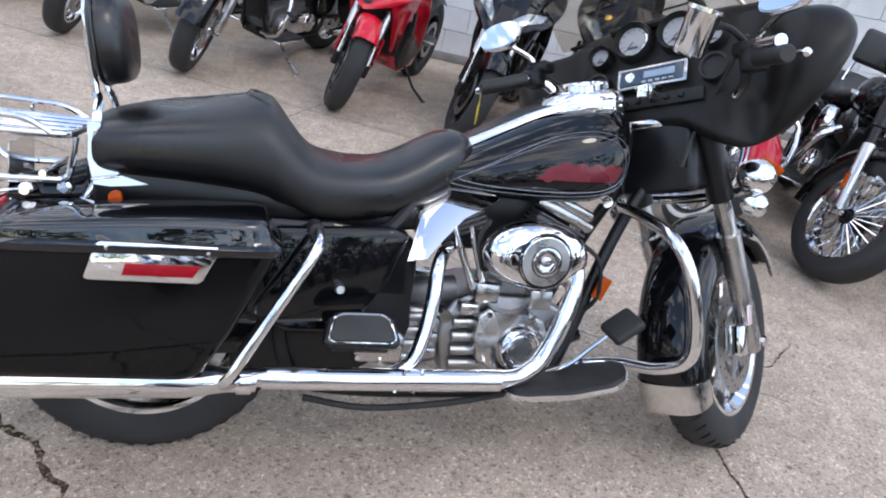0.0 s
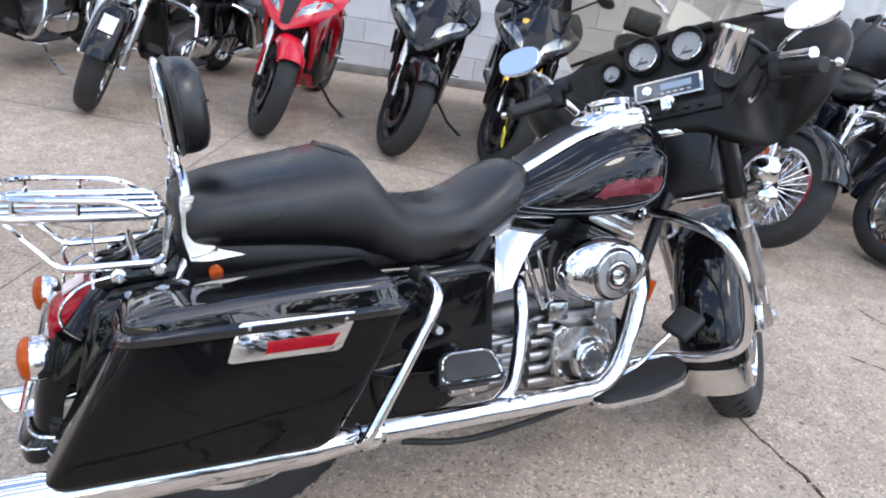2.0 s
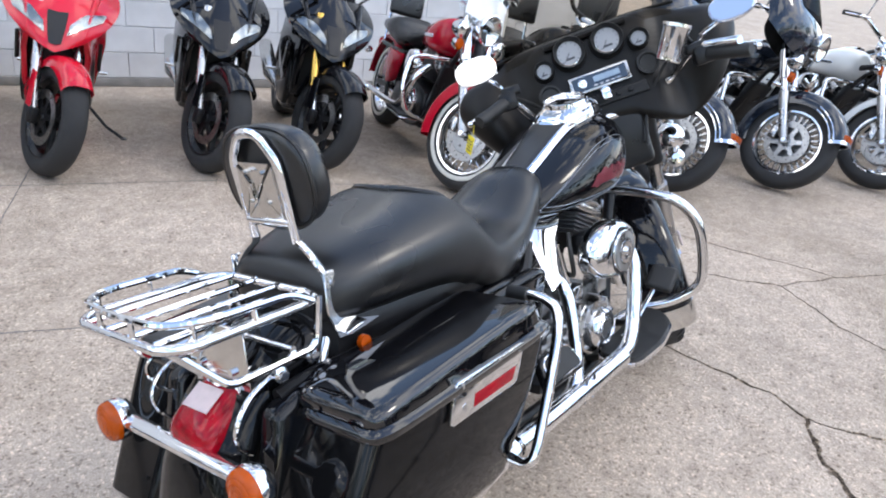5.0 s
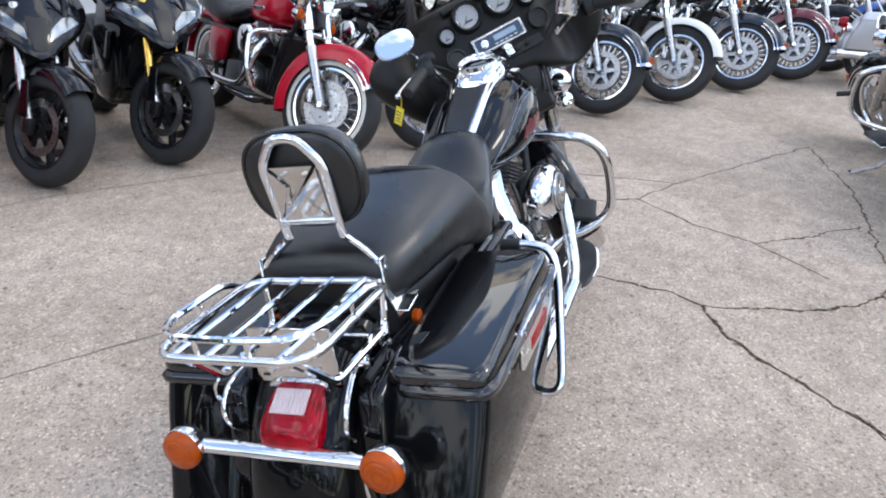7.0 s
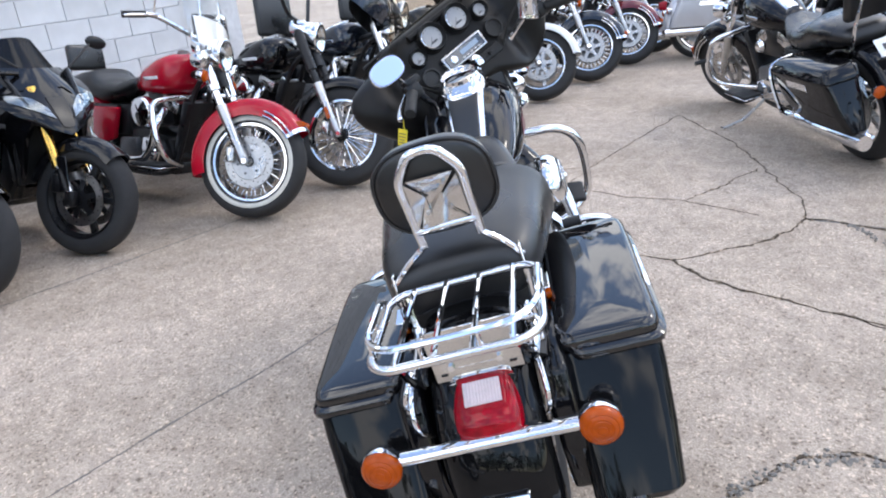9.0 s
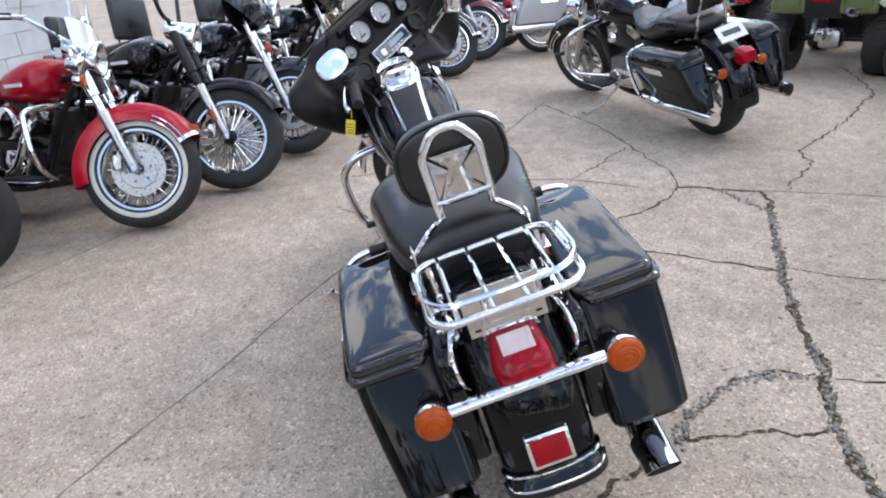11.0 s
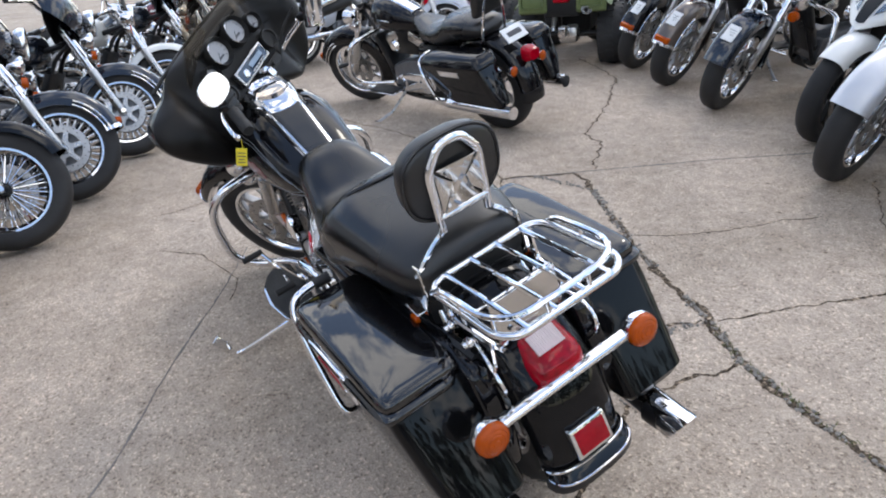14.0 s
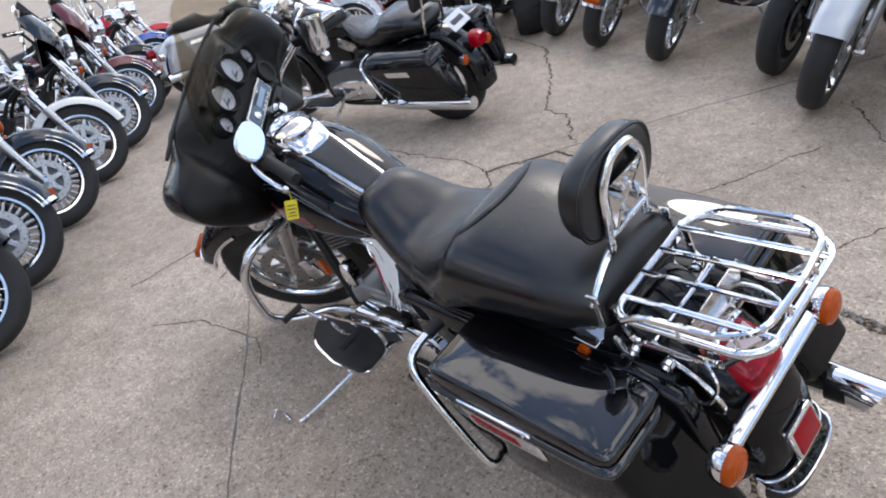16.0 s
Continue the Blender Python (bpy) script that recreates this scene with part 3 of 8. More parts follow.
# ---- the black touring motorcycle in the middle of the lot ----
def saddlebag(bike, s):
    """A hard saddlebag with its lid, latch plate and guard rail; s: -1 right, 1 left."""
    # outline from the side: slanted front and rear edges; narrower below
    def ring(z, x0, x1, yi, yo, r=0.03, n=4):
        c = [V((x1, s * yi, z)), V((x1, s * yo, z)), V((x0, s * yo * 0.985, z)), V((x0, s * yi, z))]
        return rounded(c, r, n, True)
    body = bmesh.new()
    loft(body, [ring(0.303, -1.145, -0.690, 0.165, 0.314, 0.05), ring(0.309, -1.158, -0.678, 0.155, 0.326, 0.04), ring(0.325, -1.163, -0.664, 0.155, 0.334), ring(0.42, -1.114, -0.612, 0.155, 0.347), ring(0.52, -1.065, -0.566, 0.155, 0.357), ring(0.577, -1.036, -0.540, 0.155, 0.360)])
    bag = part("saddlebag", body, BAG_PAINT, bike, "gloss black hard saddlebag")
    lid = bmesh.new()
    tilt = lambda ring_pts, k: [V((p.x, p.y, p.z + k * (p.x + 0.79))) for p in ring_pts]
    def plan(z, x0, x1, yi, yo, d=0.0, e=9.0, n=72):
        """A rounded rectangle drawn in by d on every side."""
        xc, yc, hx, hy = (x0 + x1) / 2, (yi + yo) / 2, (x1 - x0) / 2 - d, (yo - yi) / 2 - d
        out = []
        for j in range(n):
            q = 2 * math.pi * (j + 0.5) / n
            c, w = math.cos(q), math.sin(q)
            r = (abs(c) ** e + abs(w) ** e) ** (-1 / e)
            out.append(V((xc + hx * c * r, s * (yc + hy * w * r), z)))
        return out
    rows = [plan(0.569, -1.043, -0.533, 0.172, 0.366), plan(0.573, -1.047, -0.529, 0.171, 0.370), plan(0.584, -1.048, -0.528, 0.171, 0.371), plan(0.589, -1.044, -0.532, 0.171, 0.366), plan(0.592, -1.038, -0.537, 0.170, 0.3605), plan(0.604, -1.036, -0.546, 0.163, 0.3595)]
    soft = 0.016
    for d in (0.0, 0.0012, 0.003, 0.006, 0.010, 0.013, 0.016, 0.028, 0.042, 0.060, 0.080, 0.097):
        z = 0.624 + soft * (1 - (1 - min(1.0, d / soft)) ** 2) ** 0.5 + 0.007 * (1 - (1 - d / 0.101) ** 2)
        rows.append(plan(z, -1.035, -0.558, 0.157, 0.3585, d, 13.0))
    # the lid grows flatter towards the rear
    for row in rows[5:]:
        for p in row:
            p.z -= 0.003 + 0.021 * min(1.0, max(0.0, (-0.68 - p.x) / 0.355)) ** 1.3
    loft(lid, [tilt(row, 0.03) for row in rows])
    top = part("lid", lid, LID_PAINT, bag, sharp=50)
    seam = bmesh.new()
    pts = [p for p in tilt(ring(0.573, -1.041, -0.535, 0.176, 0.3615, 0.033, 6), 0.03)]
    tube(seam, pts, 0.0035, 5, closed=True)
    part("seal", seam, GRIP, bag)
    # latch plate, a slanted chrome panel with a red reflector bar
    plate = bmesh.new()
    y = 0.3585
    outline = [(-0.876, 0.523), (-0.868, 0.519), (-0.682, 0.521), (-0.672, 0.527), (-0.643, 0.588), (-0.650, 0.594), (-0.848, 0.592), (-0.857, 0.586)]
    prism(plate, outline, s * y, s * (y + 0.010), 0.003)
    pl = part("latch_plate", plate, CHROME, bag, "chrome latch plate")
    part("reflector", prism(bmesh.new(), [(-0.812, 0.531), (-0.690, 0.533), (-0.676, 0.556), (-0.806, 0.554)], s * (y + 0.008), s * (y + 0.0112), 0.001), RED_REFLECTOR, pl, "red reflector bar")
    part("lock", lathe(bmesh.new(), [(0, 0.011), (0.007, 0.011), (0.0075, 0.008), (0.0, 0.006)], at((-0.836, s * y, 0.541)) @ Matrix.Diagonal((1, s, 1, 1)), 12), CHROME, pl)
    for dx in (-0.838, -0.665):
        part("screw", lathe(bmesh.new(), [(0, 0.013), (0.0045, 0.012), (0.005, 0.009)], at((dx, s * y, 0.581)) @ Matrix.Diagonal((1, s, 1, 1)), 8), ALLOY, pl)
    # guard rail in front of the bag
    rail = bmesh.new()
    path = [(-0.465, s * 0.22, 0.612), (-0.460, s * 0.285, 0.612), (-0.468, s * 0.336, 0.590), (-0.510, s * 0.354, 0.518), (-0.585, s * 0.362, 0.385), (-0.616, s * 0.361, 0.330), (-0.624, s * 0.345, 0.312), (-0.610, s * 0.315, 0.300), (-0.59, s * 0.27, 0.295)]
    tube(rail, spline(path, 6), 0.0115, 12)
    part("guard_rail", rail, CHROME, bike, "chrome saddlebag guard rail")
    part("rail_boot", rod(bmesh.new(), (-0.465, s * 0.215, 0.614), (-0.462, s * 0.262, 0.614), 0.016), GRIP, bike)
    return bag


def hero_bike(m, turn=38.0):
    bike = thing("touring_motorcycle", m, "gloss black touring motorcycle with hard saddlebags on its side stand", "motorcycle")
    P = lambda name, bm, mat, label="", parent=None, **kw: part(name, bm, mat, parent or bike, label, **kw)
    F = at((-0.07, 0.006, 0)) @ steering(0.56, 0.83, 26, turn)
    # --- wheels
    wheel(bike, "rear_wheel", (-0.805, 0, 0.315), 0.315, 0.13, "nine", discs=(-1,))
    wheel(bike, "front_wheel", (0.815, 0, 0.312), 0.306, 0.125, "nine", F, discs=(-1, 1), rim_rad=0.212)
    # --- rear fender with its trim and lower reflector
    fender = P("rear_fender", mudguard(bmesh.new(), (-0.805, 0, 0.315), 0.392, 0.108, 55, 182, 0.055, 26, 12), BAG_PAINT)
    # black colour stands for dark reflections in the tip's chrome plating
    skirt = bmesh.new()
    sheet(skirt, [[V((-0.805 + r * math.cos(radians(q)), 0.110 * math.sin(u * math.pi / 2), 0.315 + r * math.sin(radians(q)))) for u, r in ((k / 6 - 1, edge - 0.055 * abs(k / 6 - 1) ** 2.6) for k in range(13))] for q, edge in ((179.6, 0.397), (181.0, 0.402), (182.6, 0.411), (184, 0.420))], 0.006)
    P("fender_trim", skirt, BLACK_PAINT, "rear fender tip with chrome edges, black for dark reflections", fender)
    for q, edge in ((180.4, 0.400), (183.7, 0.420)):
        bead = [V((-0.805 + r * math.cos(radians(q)), 0.111 * math.sin(u * math.pi / 2), 0.315 + r * math.sin(radians(q)))) for u, r in ((k / 12 - 1, edge - 0.055 * abs(k / 12 - 1) ** 2.6) for k in range(25))]
        P("chrome_edge", tube(bmesh.new(), bead, 0.0032, 8), CHROME, "thin chrome edge", fender)
    P("mudflap", mudguard(bmesh.new(), (-0.805, 0, 0.315), 0.418, 0.118, 183.4, 187.6, 0.055, 4, 12, 0.008), SATIN_BLACK, "", fender)
    tip = Matrix.Translation((-1.202, 0, 0.371)) @ Matrix.Rotation(radians(15), 4, "Y")
    lens = P("fender_reflector_frame", block(bmesh.new(), (0, 0, 0), (0.012, 0.098, 0.076), 0.005, tip), CHROME, "chrome framed reflector", fender)
    P("reflector", block(bmesh.new(), (-0.006, 0, 0), (0.006, 0.080, 0.058), 0.002, tip), RED_REFLECTOR, "", lens)
    for y in (-0.045, 0.045):
        P("frame_cheek", prism(bmesh.new(), [(-1.188, 0.405), (-1.174, 0.403), (-1.188, 0.333), (-1.212, 0.336)], y - 0.003, y + 0.003, 0.001, 1), CHROME, "", lens)
    for s in (-1, 1):
        P("fender_strut", tube(bmesh.new(), spline([(-1.02, s * 0.110, 0.625), (-1.09, s * 0.126, 0.612), (-1.128, s * 0.130, 0.575), (-1.128, s * 0.124, 0.535), (-1.10, s * 0.114, 0.505)], 5), 0.0048, 8, flat=0.7), CHROME)
        P("fender_stay", tube(bmesh.new(), [(-1.05, s * 0.12, 0.32), (-1.10, s * 0.20, 0.345), (-1.08, s * 0.25, 0.35)], 0.009, 6), ALLOY)
    # --- tail lamp
    T = Matrix.Translation((-1.092, -0.008, 0.549)) @ Matrix.Rotation(radians(-12), 4, "Y")
    rings = []
    for x, w, z0, z1 in ((0.045, 0.060, -0.036, 0.052), (0.02, 0.0635, -0.044, 0.050), (0.0, 0.0655, -0.049, 0.0430), (-0.02, 0.0665, -0.052, 0.0355), (-0.036, 0.066, -0.052, 0.0285), (-0.050, 0.0635, -0.049, 0.0205), (-0.060, 0.058, -0.044, 0.012), (-0.066, 0.049, -0.037, 0.003), (-0.0695, 0.035, -0.029, -0.005), (-0.071, 0.015, -0.020, -0.013)):
        rings.append(oval(x, w, z0, z1, 2.7, 40))
    tail = P("tail_lamp", loft(bmesh.new(), rings, caps=True), RED_LENS, "red tail lamp with clear top window", m=T, sharp=75)
    P("tail_lamp_window", sheet(bmesh.new(), [[V((x, y, z)) for y in (-0.036, 0, 0.036)] for x, z in ((0.012, 0.0495), (0.0, 0.0450), (-0.018, 0.0378), (-0.032, 0.0322))], 0.002), CLEAR_LENS, "clear ribbed window", tail, m=T)
    for k in range(12):
        P("window_rib", rod(bmesh.new(), (0.012, -0.033 + 0.006 * k, 0.0506), (-0.031, -0.033 + 0.006 * k, 0.0336), 0.0012, seg=5), CLEAR_LENS, "", tail, m=T)
    P("tail_lamp_cap", loft(bmesh.new(), [oval(0.036, 0.0610, 0.000, 0.056, 4.0, 24), oval(0.030, 0.0640, 0.000, 0.0570, 4.0, 24), oval(0.024, 0.0640, 0.000, 0.0550, 4.0, 24)], caps=True), CHROME, "", tail, m=T)
    P("tail_lamp_base", loft(bmesh.new(), [oval(0.09, 0.040, -0.03, 0.050, 4, 20), oval(0.046, 0.052, -0.055, 0.053, 4, 20)], caps=True), BLACK_PLASTIC, "", tail, m=T)
    mount = P("plate_mount", block(bmesh.new(), (-1.070, -0.010, 0.656), (0.004, 0.176, 0.112), 0.0015, None, 1), POLISHED, "polished steel mounting plate")
    for y in (-0.078, 0.058):
        P("slot", block(bmesh.new(), (-1.0722, y, 0.616), (0.003, 0.014, 0.006), 0.001, None, 1), SATIN_BLACK, "", mount)
        P("bolt", rod(bmesh.new(), (-1.071, y * 0.7, 0.630), (-1.079, y * 0.7, 0.630), 0.007, seg=6), CHROME, "", mount)
    P("mount_leg", block(bmesh.new(), (-1.035, -0.006, 0.625), (0.075, 0.10, 0.005), 0.0015, None, 1), POLISHED, "", mount)
    # --- turn signals on a chrome bar
    bar = P("signal_bar", tube(bmesh.new(), [(-1.157, y, 0.511) for y in (-0.175, -0.1, 0, 0.1, 0.175)], 0.018, 14, flat=0.7), CHROME, "chrome turn signal bar")
    for s in (-1, 1):
        body = lathe(bmesh.new(), [(0.0, 0.019), (0.020, 0.019), (0.032, 0.014), (0.0392, 0.002), (0.041, -0.012), (0.040, -0.018)], at((-1.158, s * 0.208, 0.511)) @ Matrix.Rotation(radians(-90), 4, "Z"), 28)
        sig = P("turn_signal", body, CHROME, "chrome turn signal housing", bar)
        P("amber_lens", lathe(bmesh.new(), [(0.039, -0.016), (0.0385, -0.026), (0.035, -0.032), (0.030, -0.0345), (0.0285, -0.0338), (0.027, -0.0358), (0.021, -0.0375), (0.0195, -0.0366), (0.018, -0.0385), (0.011, -0.0397), (0.0095, -0.0388), (0.008, -0.0402), (0.0, -0.0405)], at((-1.158, s * 0.208, 0.511)) @ Matrix.Rotation(radians(-90), 4, "Z"), 28), AMBER, "amber lens", sig)
    # --- saddlebags, mufflers, exhaust
    for s in (-1, 1):
        saddlebag(bike, s)
        side = -0.27 if s < 0 else 0.240
        tail_y = -0.210 if s < 0 else 0.212
        rings = []
        for x, r, cut in ((-0.56, 0.0245, 0), (-0.62, 0.026, 0), (-0.70, 0.038, 0), (-0.95, 0.040, 0), (-1.16, 0.041, 0), (-1.222, 0.042, 0.20), (-1.248, 0.042, 0.75), (-1.248, 0.039, 0.75), (-1.222, 0.0375, 0.75)):
            f = (x + 0.56) / -0.70
            c = V((x, side + (tail_y - side) * f, 0.286 - 0.034 * f))
            rings.append([c + V((-cut * r * math.sin(q), r * math.cos(q), r * math.sin(q))) for q in (2 * math.pi * j / 26 for j in range(26))])
        mu = P("muffler", loft(bmesh.new(), rings, caps=False), CHROME, "chrome muffler with a slash-cut end", sharp=50)
        P("muffler_baffle", rod(bmesh.new(), (-1.16, tail_y, 0.2565), (-1.205, tail_y, 0.2545), 0.0375, seg=20), SATIN_BLACK, "dark inside of the muffler", mu)
        P("muffler_clamp", tube(bmesh.new(), [(-0.57, side, 0.286), (-0.60, side, 0.2855)], 0.030, 20), CHROME, "", mu)
        P("muffler_hanger", block(bmesh.new(), (-0.80, side - s * 0.035, 0.34), (0.05, 0.012, 0.09), 0.003), SATIN_BLACK, "", mu)
    P("exhaust_pipe", tube(bmesh.new(), spline([(0.125, -0.11, 0.60), (0.150, -0.185, 0.575), (0.150, -0.222, 0.525), (0.130, -0.238, 0.45), (0.098, -0.248, 0.37), (0.055, -0.258, 0.318), (-0.02, -0.263, 0.296), (-0.3, -0.266, 0.293), (-0.57, -0.268, 0.292)], 8), 0.0210, 18), CHROME, "chrome front exhaust pipe")
    P("rear_exhaust_pipe", tube(bmesh.new(), spline([(-0.13, -0.10, 0.56), (-0.160, -0.15, 0.553), (-0.178, -0.19, 0.522), (-0.186, -0.212, 0.46), (-0.200, -0.228, 0.385), (-0.228, -0.245, 0.325), (-0.275, -0.256, 0.298), (-0.34, -0.262, 0.293)], 8), 0.0175, 18), CHROME, "chrome rear exhaust pipe")
    P("heat_shield", tube(bmesh.new(), [(-0.02, -0.2685, 0.2965), (-0.2, -0.27, 0.294), (-0.55, -0.272, 0.293)], 0.0255, 18), CHROME, "chrome heat shield")
    P("left_exhaust_pipe", tube(bmesh.new(), spline([(-0.30, 0.05, 0.30), (-0.42, 0.17, 0.29), (-0.56, 0.240, 0.288)], 6), 0.022, 12), CHROME)
    for s in (-1, 1):
        P("pipe_clamp", tube(bmesh.new(), [(-0.245 - 0.02 * s, -0.285, 0.27), (-0.225 - 0.02 * s, -0.285, 0.325)], 0.004, 6), CHROME)
    # --- frame
    fr = bmesh.new()
    for s in (-1, 1):
        tube(fr, spline([(0.50, s * 0.03, 0.84), (0.38, s * 0.05, 0.74), (0.29, s * 0.075, 0.56), (0.22, s * 0.10, 0.36), (0.15, s * 0.12, 0.235), (0.0, s * 0.13, 0.205), (-0.35, s * 0.13, 0.205), (-0.48, s * 0.14, 0.25), (-0.52, s * 0.15, 0.40), (-0.50, s * 0.15, 0.58)], 6), 0.0165, 10)
        tube(fr, spline([(-0.24, s * 0.12, 0.66), (-0.30, s * 0.145, 0.60), (-0.40, s * 0.155, 0.595), (-0.62, s * 0.15, 0.60), (-0.92, s * 0.135, 0.60), (-1.04, s * 0.125, 0.585)], 5), 0.016, 8)
    tube(fr, spline([(0.50, 0, 0.86), (0.2, 0, 0.80), (-0.2, 0, 0.70), (-0.5, 0, 0.58)], 5), 0.022, 8)
    rod(fr, (0.53, 0, 0.76), (0.455, 0, 0.90), 0.036, seg=16)
    P("frame", fr, SATIN_BLACK, "black tubular steel frame")
    P("oil_line", tube(bmesh.new(), spline([(-0.45, -0.15, 0.19), (-0.3, -0.17, 0.175), (-0.1, -0.16, 0.185), (0.05, -0.14, 0.20)], 5), 0.008, 6), GRIP)
    for s in (-1, 1):
        P("side_cover", prism(bmesh.new(), [(-0.545, 0.60), (-0.60, 0.50), (-0.60, 0.40), (-0.50, 0.36), (-0.36, 0.36), (-0.285, 0.50), (-0.245, 0.60), (-0.29, 0.615)], s * 0.145, s * 0.185, 0.014, 3), BLACK_PAINT, "gloss black side cover")
        P("fender_filler", prism(bmesh.new(), [(-0.95, 0.615), (-1.075, 0.58), (-1.115, 0.42), (-1.10, 0.31), (-1.0, 0.27), (-0.60, 0.30), (-0.48, 0.54), (-0.30, 0.60), (-0.42, 0.62)], s * 0.118, s * 0.172, 0.015, 3), BLACK_PAINT)
    P("swingarm", prism(bmesh.new(), [(-0.40, 0.33), (-0.84, 0.29), (-0.88, 0.315), (-0.84, 0.345), (-0.40, 0.41)], 0.085, 0.125, 0.008), SATIN_BLACK)
    P("swingarm", prism(bmesh.new(), [(-0.40, 0.33), (-0.84, 0.29), (-0.88, 0.315), (-0.84, 0.345), (-0.40, 0.41)], -0.125, -0.085, 0.008), SATIN_BLACK)
    P("belt_pulley", lathe(bmesh.new(), [(0.03, 0.07), (0.105, 0.07), (0.108, 0.078), (0.108, 0.098), (0.03, 0.098)], at((-0.805, 0, 0.315)), 28), SATIN_BLACK)
    # --- engine
    case = bmesh.new()
    prism(case, [(0.20, 0.30), (0.19, 0.42), (0.12, 0.452), (-0.05, 0.458), (-0.11, 0.43), (-0.14, 0.36), (-0.12, 0.245), (0.05, 0.225), (0.16, 0.245)], -0.115, 0.115, 0.014, 3)
    eng = P("engine_case", case, GREY_ALLOY, "bare alloy engine case")
    gb = bmesh.new()
    prism(gb, [(-0.13, 0.275), (-0.13, 0.40), (-0.20, 0.415), (-0.31, 0.405), (-0.34, 0.37), (-0.33, 0.27), (-0.22, 0.255)], -0.12, 0.12, 0.014, 3)
    for k in range(3):
        block(gb, (-0.165, -0.125, 0.305 + 0.038 * k), (0.05, 0.03, 0.026), 0.008)
    P("gearbox", gb, GREY_ALLOY, "bare alloy gearbox")
    for k in range(4):
        P("case_rib", rod(bmesh.new(), (-0.028, -0.128, 0.278 + 0.036 * k), (-0.105, -0.128, 0.276 + 0.036 * k), 0.0150, 0.0135, 14), GREY_ALLOY, "", eng)
    P("oil_fitting", block(bmesh.new(), (-0.075, -0.135, 0.425), (0.05, 0.04, 0.03), 0.008, None, 3), ALLOY, "", eng)
    P("starter_motor", rod(bmesh.new(), (-0.10, -0.080, 0.455), (-0.235, -0.080, 0.440), 0.032, seg=18), DARK_ALLOY, "alloy starter motor")
    P("case_plug", rod(bmesh.new(), (-0.128, -0.10, 0.40), (-0.128, -0.142, 0.40), 0.016, seg=16), CHROME, "", eng)
    P("lower_side_plate", prism(bmesh.new(), [(-0.26, 0.60), (-0.222, 0.51), (-0.212, 0.37), (-0.230, 0.315), (-0.34, 0.252), (-0.48, 0.236), (-0.62, 0.250), (-0.62, 0.45), (-0.50, 0.59)], -0.140, -0.105, 0.008), SATIN_BLACK, "black frame plate behind the engine")
    # added block hides the ground and darkens the gap between the cylinders
    P("dark_filler_block", block(bmesh.new(), (0.04, 0, 0.625), (0.34, 0.05, 0.17), 0.012), SATIN_BLACK, "black block added to fill the dark gap under the tank")
    P("oil_tank", block(bmesh.new(), (-0.30, -0.02, 0.50), (0.18, 0.24, 0.16), 0.03, None, 3), SATIN_BLACK, "black oil tank")
    for k, (x, z) in enumerate(((-0.235, 0.335), (-0.255, 0.365), (-0.30, 0.37), (-0.335, 0.345), (-0.335, 0.30), (-0.28, 0.29))):
        P("bolt", rod(bmesh.new(), (x, -0.16, z), (x, -0.171, z), 0.0058, seg=6), CHROME)
    for k in range(4):
        P("gearbox_rib", rod(bmesh.new(), (-0.155, -0.118, 0.29 + 0.034 * k), (-0.23, -0.128, 0.29 + 0.034 * k), 0.011, seg=10), GREY_ALLOY)
    P("breather_hose", tube(bmesh.new(), spline([(-0.03, -0.11, 0.52), (-0.06, -0.15, 0.53), (-0.075, -0.15, 0.60), (-0.05, -0.13, 0.64)], 5), 0.007, 6), GRIP)
    P("engine_harness", tube(bmesh.new(), spline([(0.20, -0.10, 0.60), (0.25, -0.13, 0.56), (0.27, -0.12, 0.47), (0.25, -0.10, 0.42)], 5), 0.006, 6), GRIP)
    P("gearbox_cover", prism(bmesh.new(), [(-0.23, 0.285), (-0.225, 0.35), (-0.25, 0.37), (-0.335, 0.365), (-0.35, 0.34), (-0.34, 0.285)], -0.165, -0.12, 0.01, 3), ALLOY, "polished gearbox cover")
    # polished cam cover on the right
    cam_c = prism(bmesh.new(), [(0.135, 0.36), (0.115, 0.405), (0.075, 0.43), (0.045, 0.415), (0.005, 0.418), (-0.025, 0.435), (-0.055, 0.415), (-0.06, 0.36), (-0.045, 0.30), (0.0, 0.275), (0.08, 0.275), (0.12, 0.30)], -0.168, -0.11, 0.008, 3)
    cc = P("cam_cover", cam_c, ALLOY, "polished alloy cam cover")
    P("timer_cover", lathe(bmesh.new(), [(0.030, -0.187), (0.034, -0.187), (0.037, -0.184), (0.040, -0.184), (0.043, -0.188), (0.050, -0.188), (0.056, -0.182), (0.060, -0.165)], at((0.058, 0, 0.338)), 32), CHROME, "round chrome timer cover", cc)
    P("timer_disc", lathe(bmesh.new(), [(0.0, -0.1865), (0.034, -0.1865), (0.036, -0.183)], at((0.058, 0, 0.338)), 28), BRUSHED, "brushed steel disc", cc)
    for k in range(5):
        q = radians(72 * k + 20)
        P("timer_screw", rod(bmesh.new(), (0.058 + 0.026 * math.cos(q), -0.185, 0.338 + 0.026 * math.sin(q)), (0.058 + 0.026 * math.cos(q), -0.1895, 0.338 + 0.026 * math.sin(q)), 0.0035, seg=8), ALLOY, "", cc)
    for bx, bz in ((0.118, 0.375), (0.082, 0.418), (-0.03, 0.42), (-0.046, 0.37), (-0.03, 0.305), (0.10, 0.30)):
        P("bolt", rod(bmesh.new(), (bx, -0.16, bz), (bx, -0.175, bz), 0.0065, seg=6), CHROME, "", cc)
    P("tappet_block", block(bmesh.new(), (-0.035, -0.125, 0.465), (0.06, 0.05, 0.05), 0.006), ALLOY)
    P("tappet_block", block(bmesh.new(), (0.105, -0.125, 0.455), (0.06, 0.05, 0.05), 0.006), ALLOY)
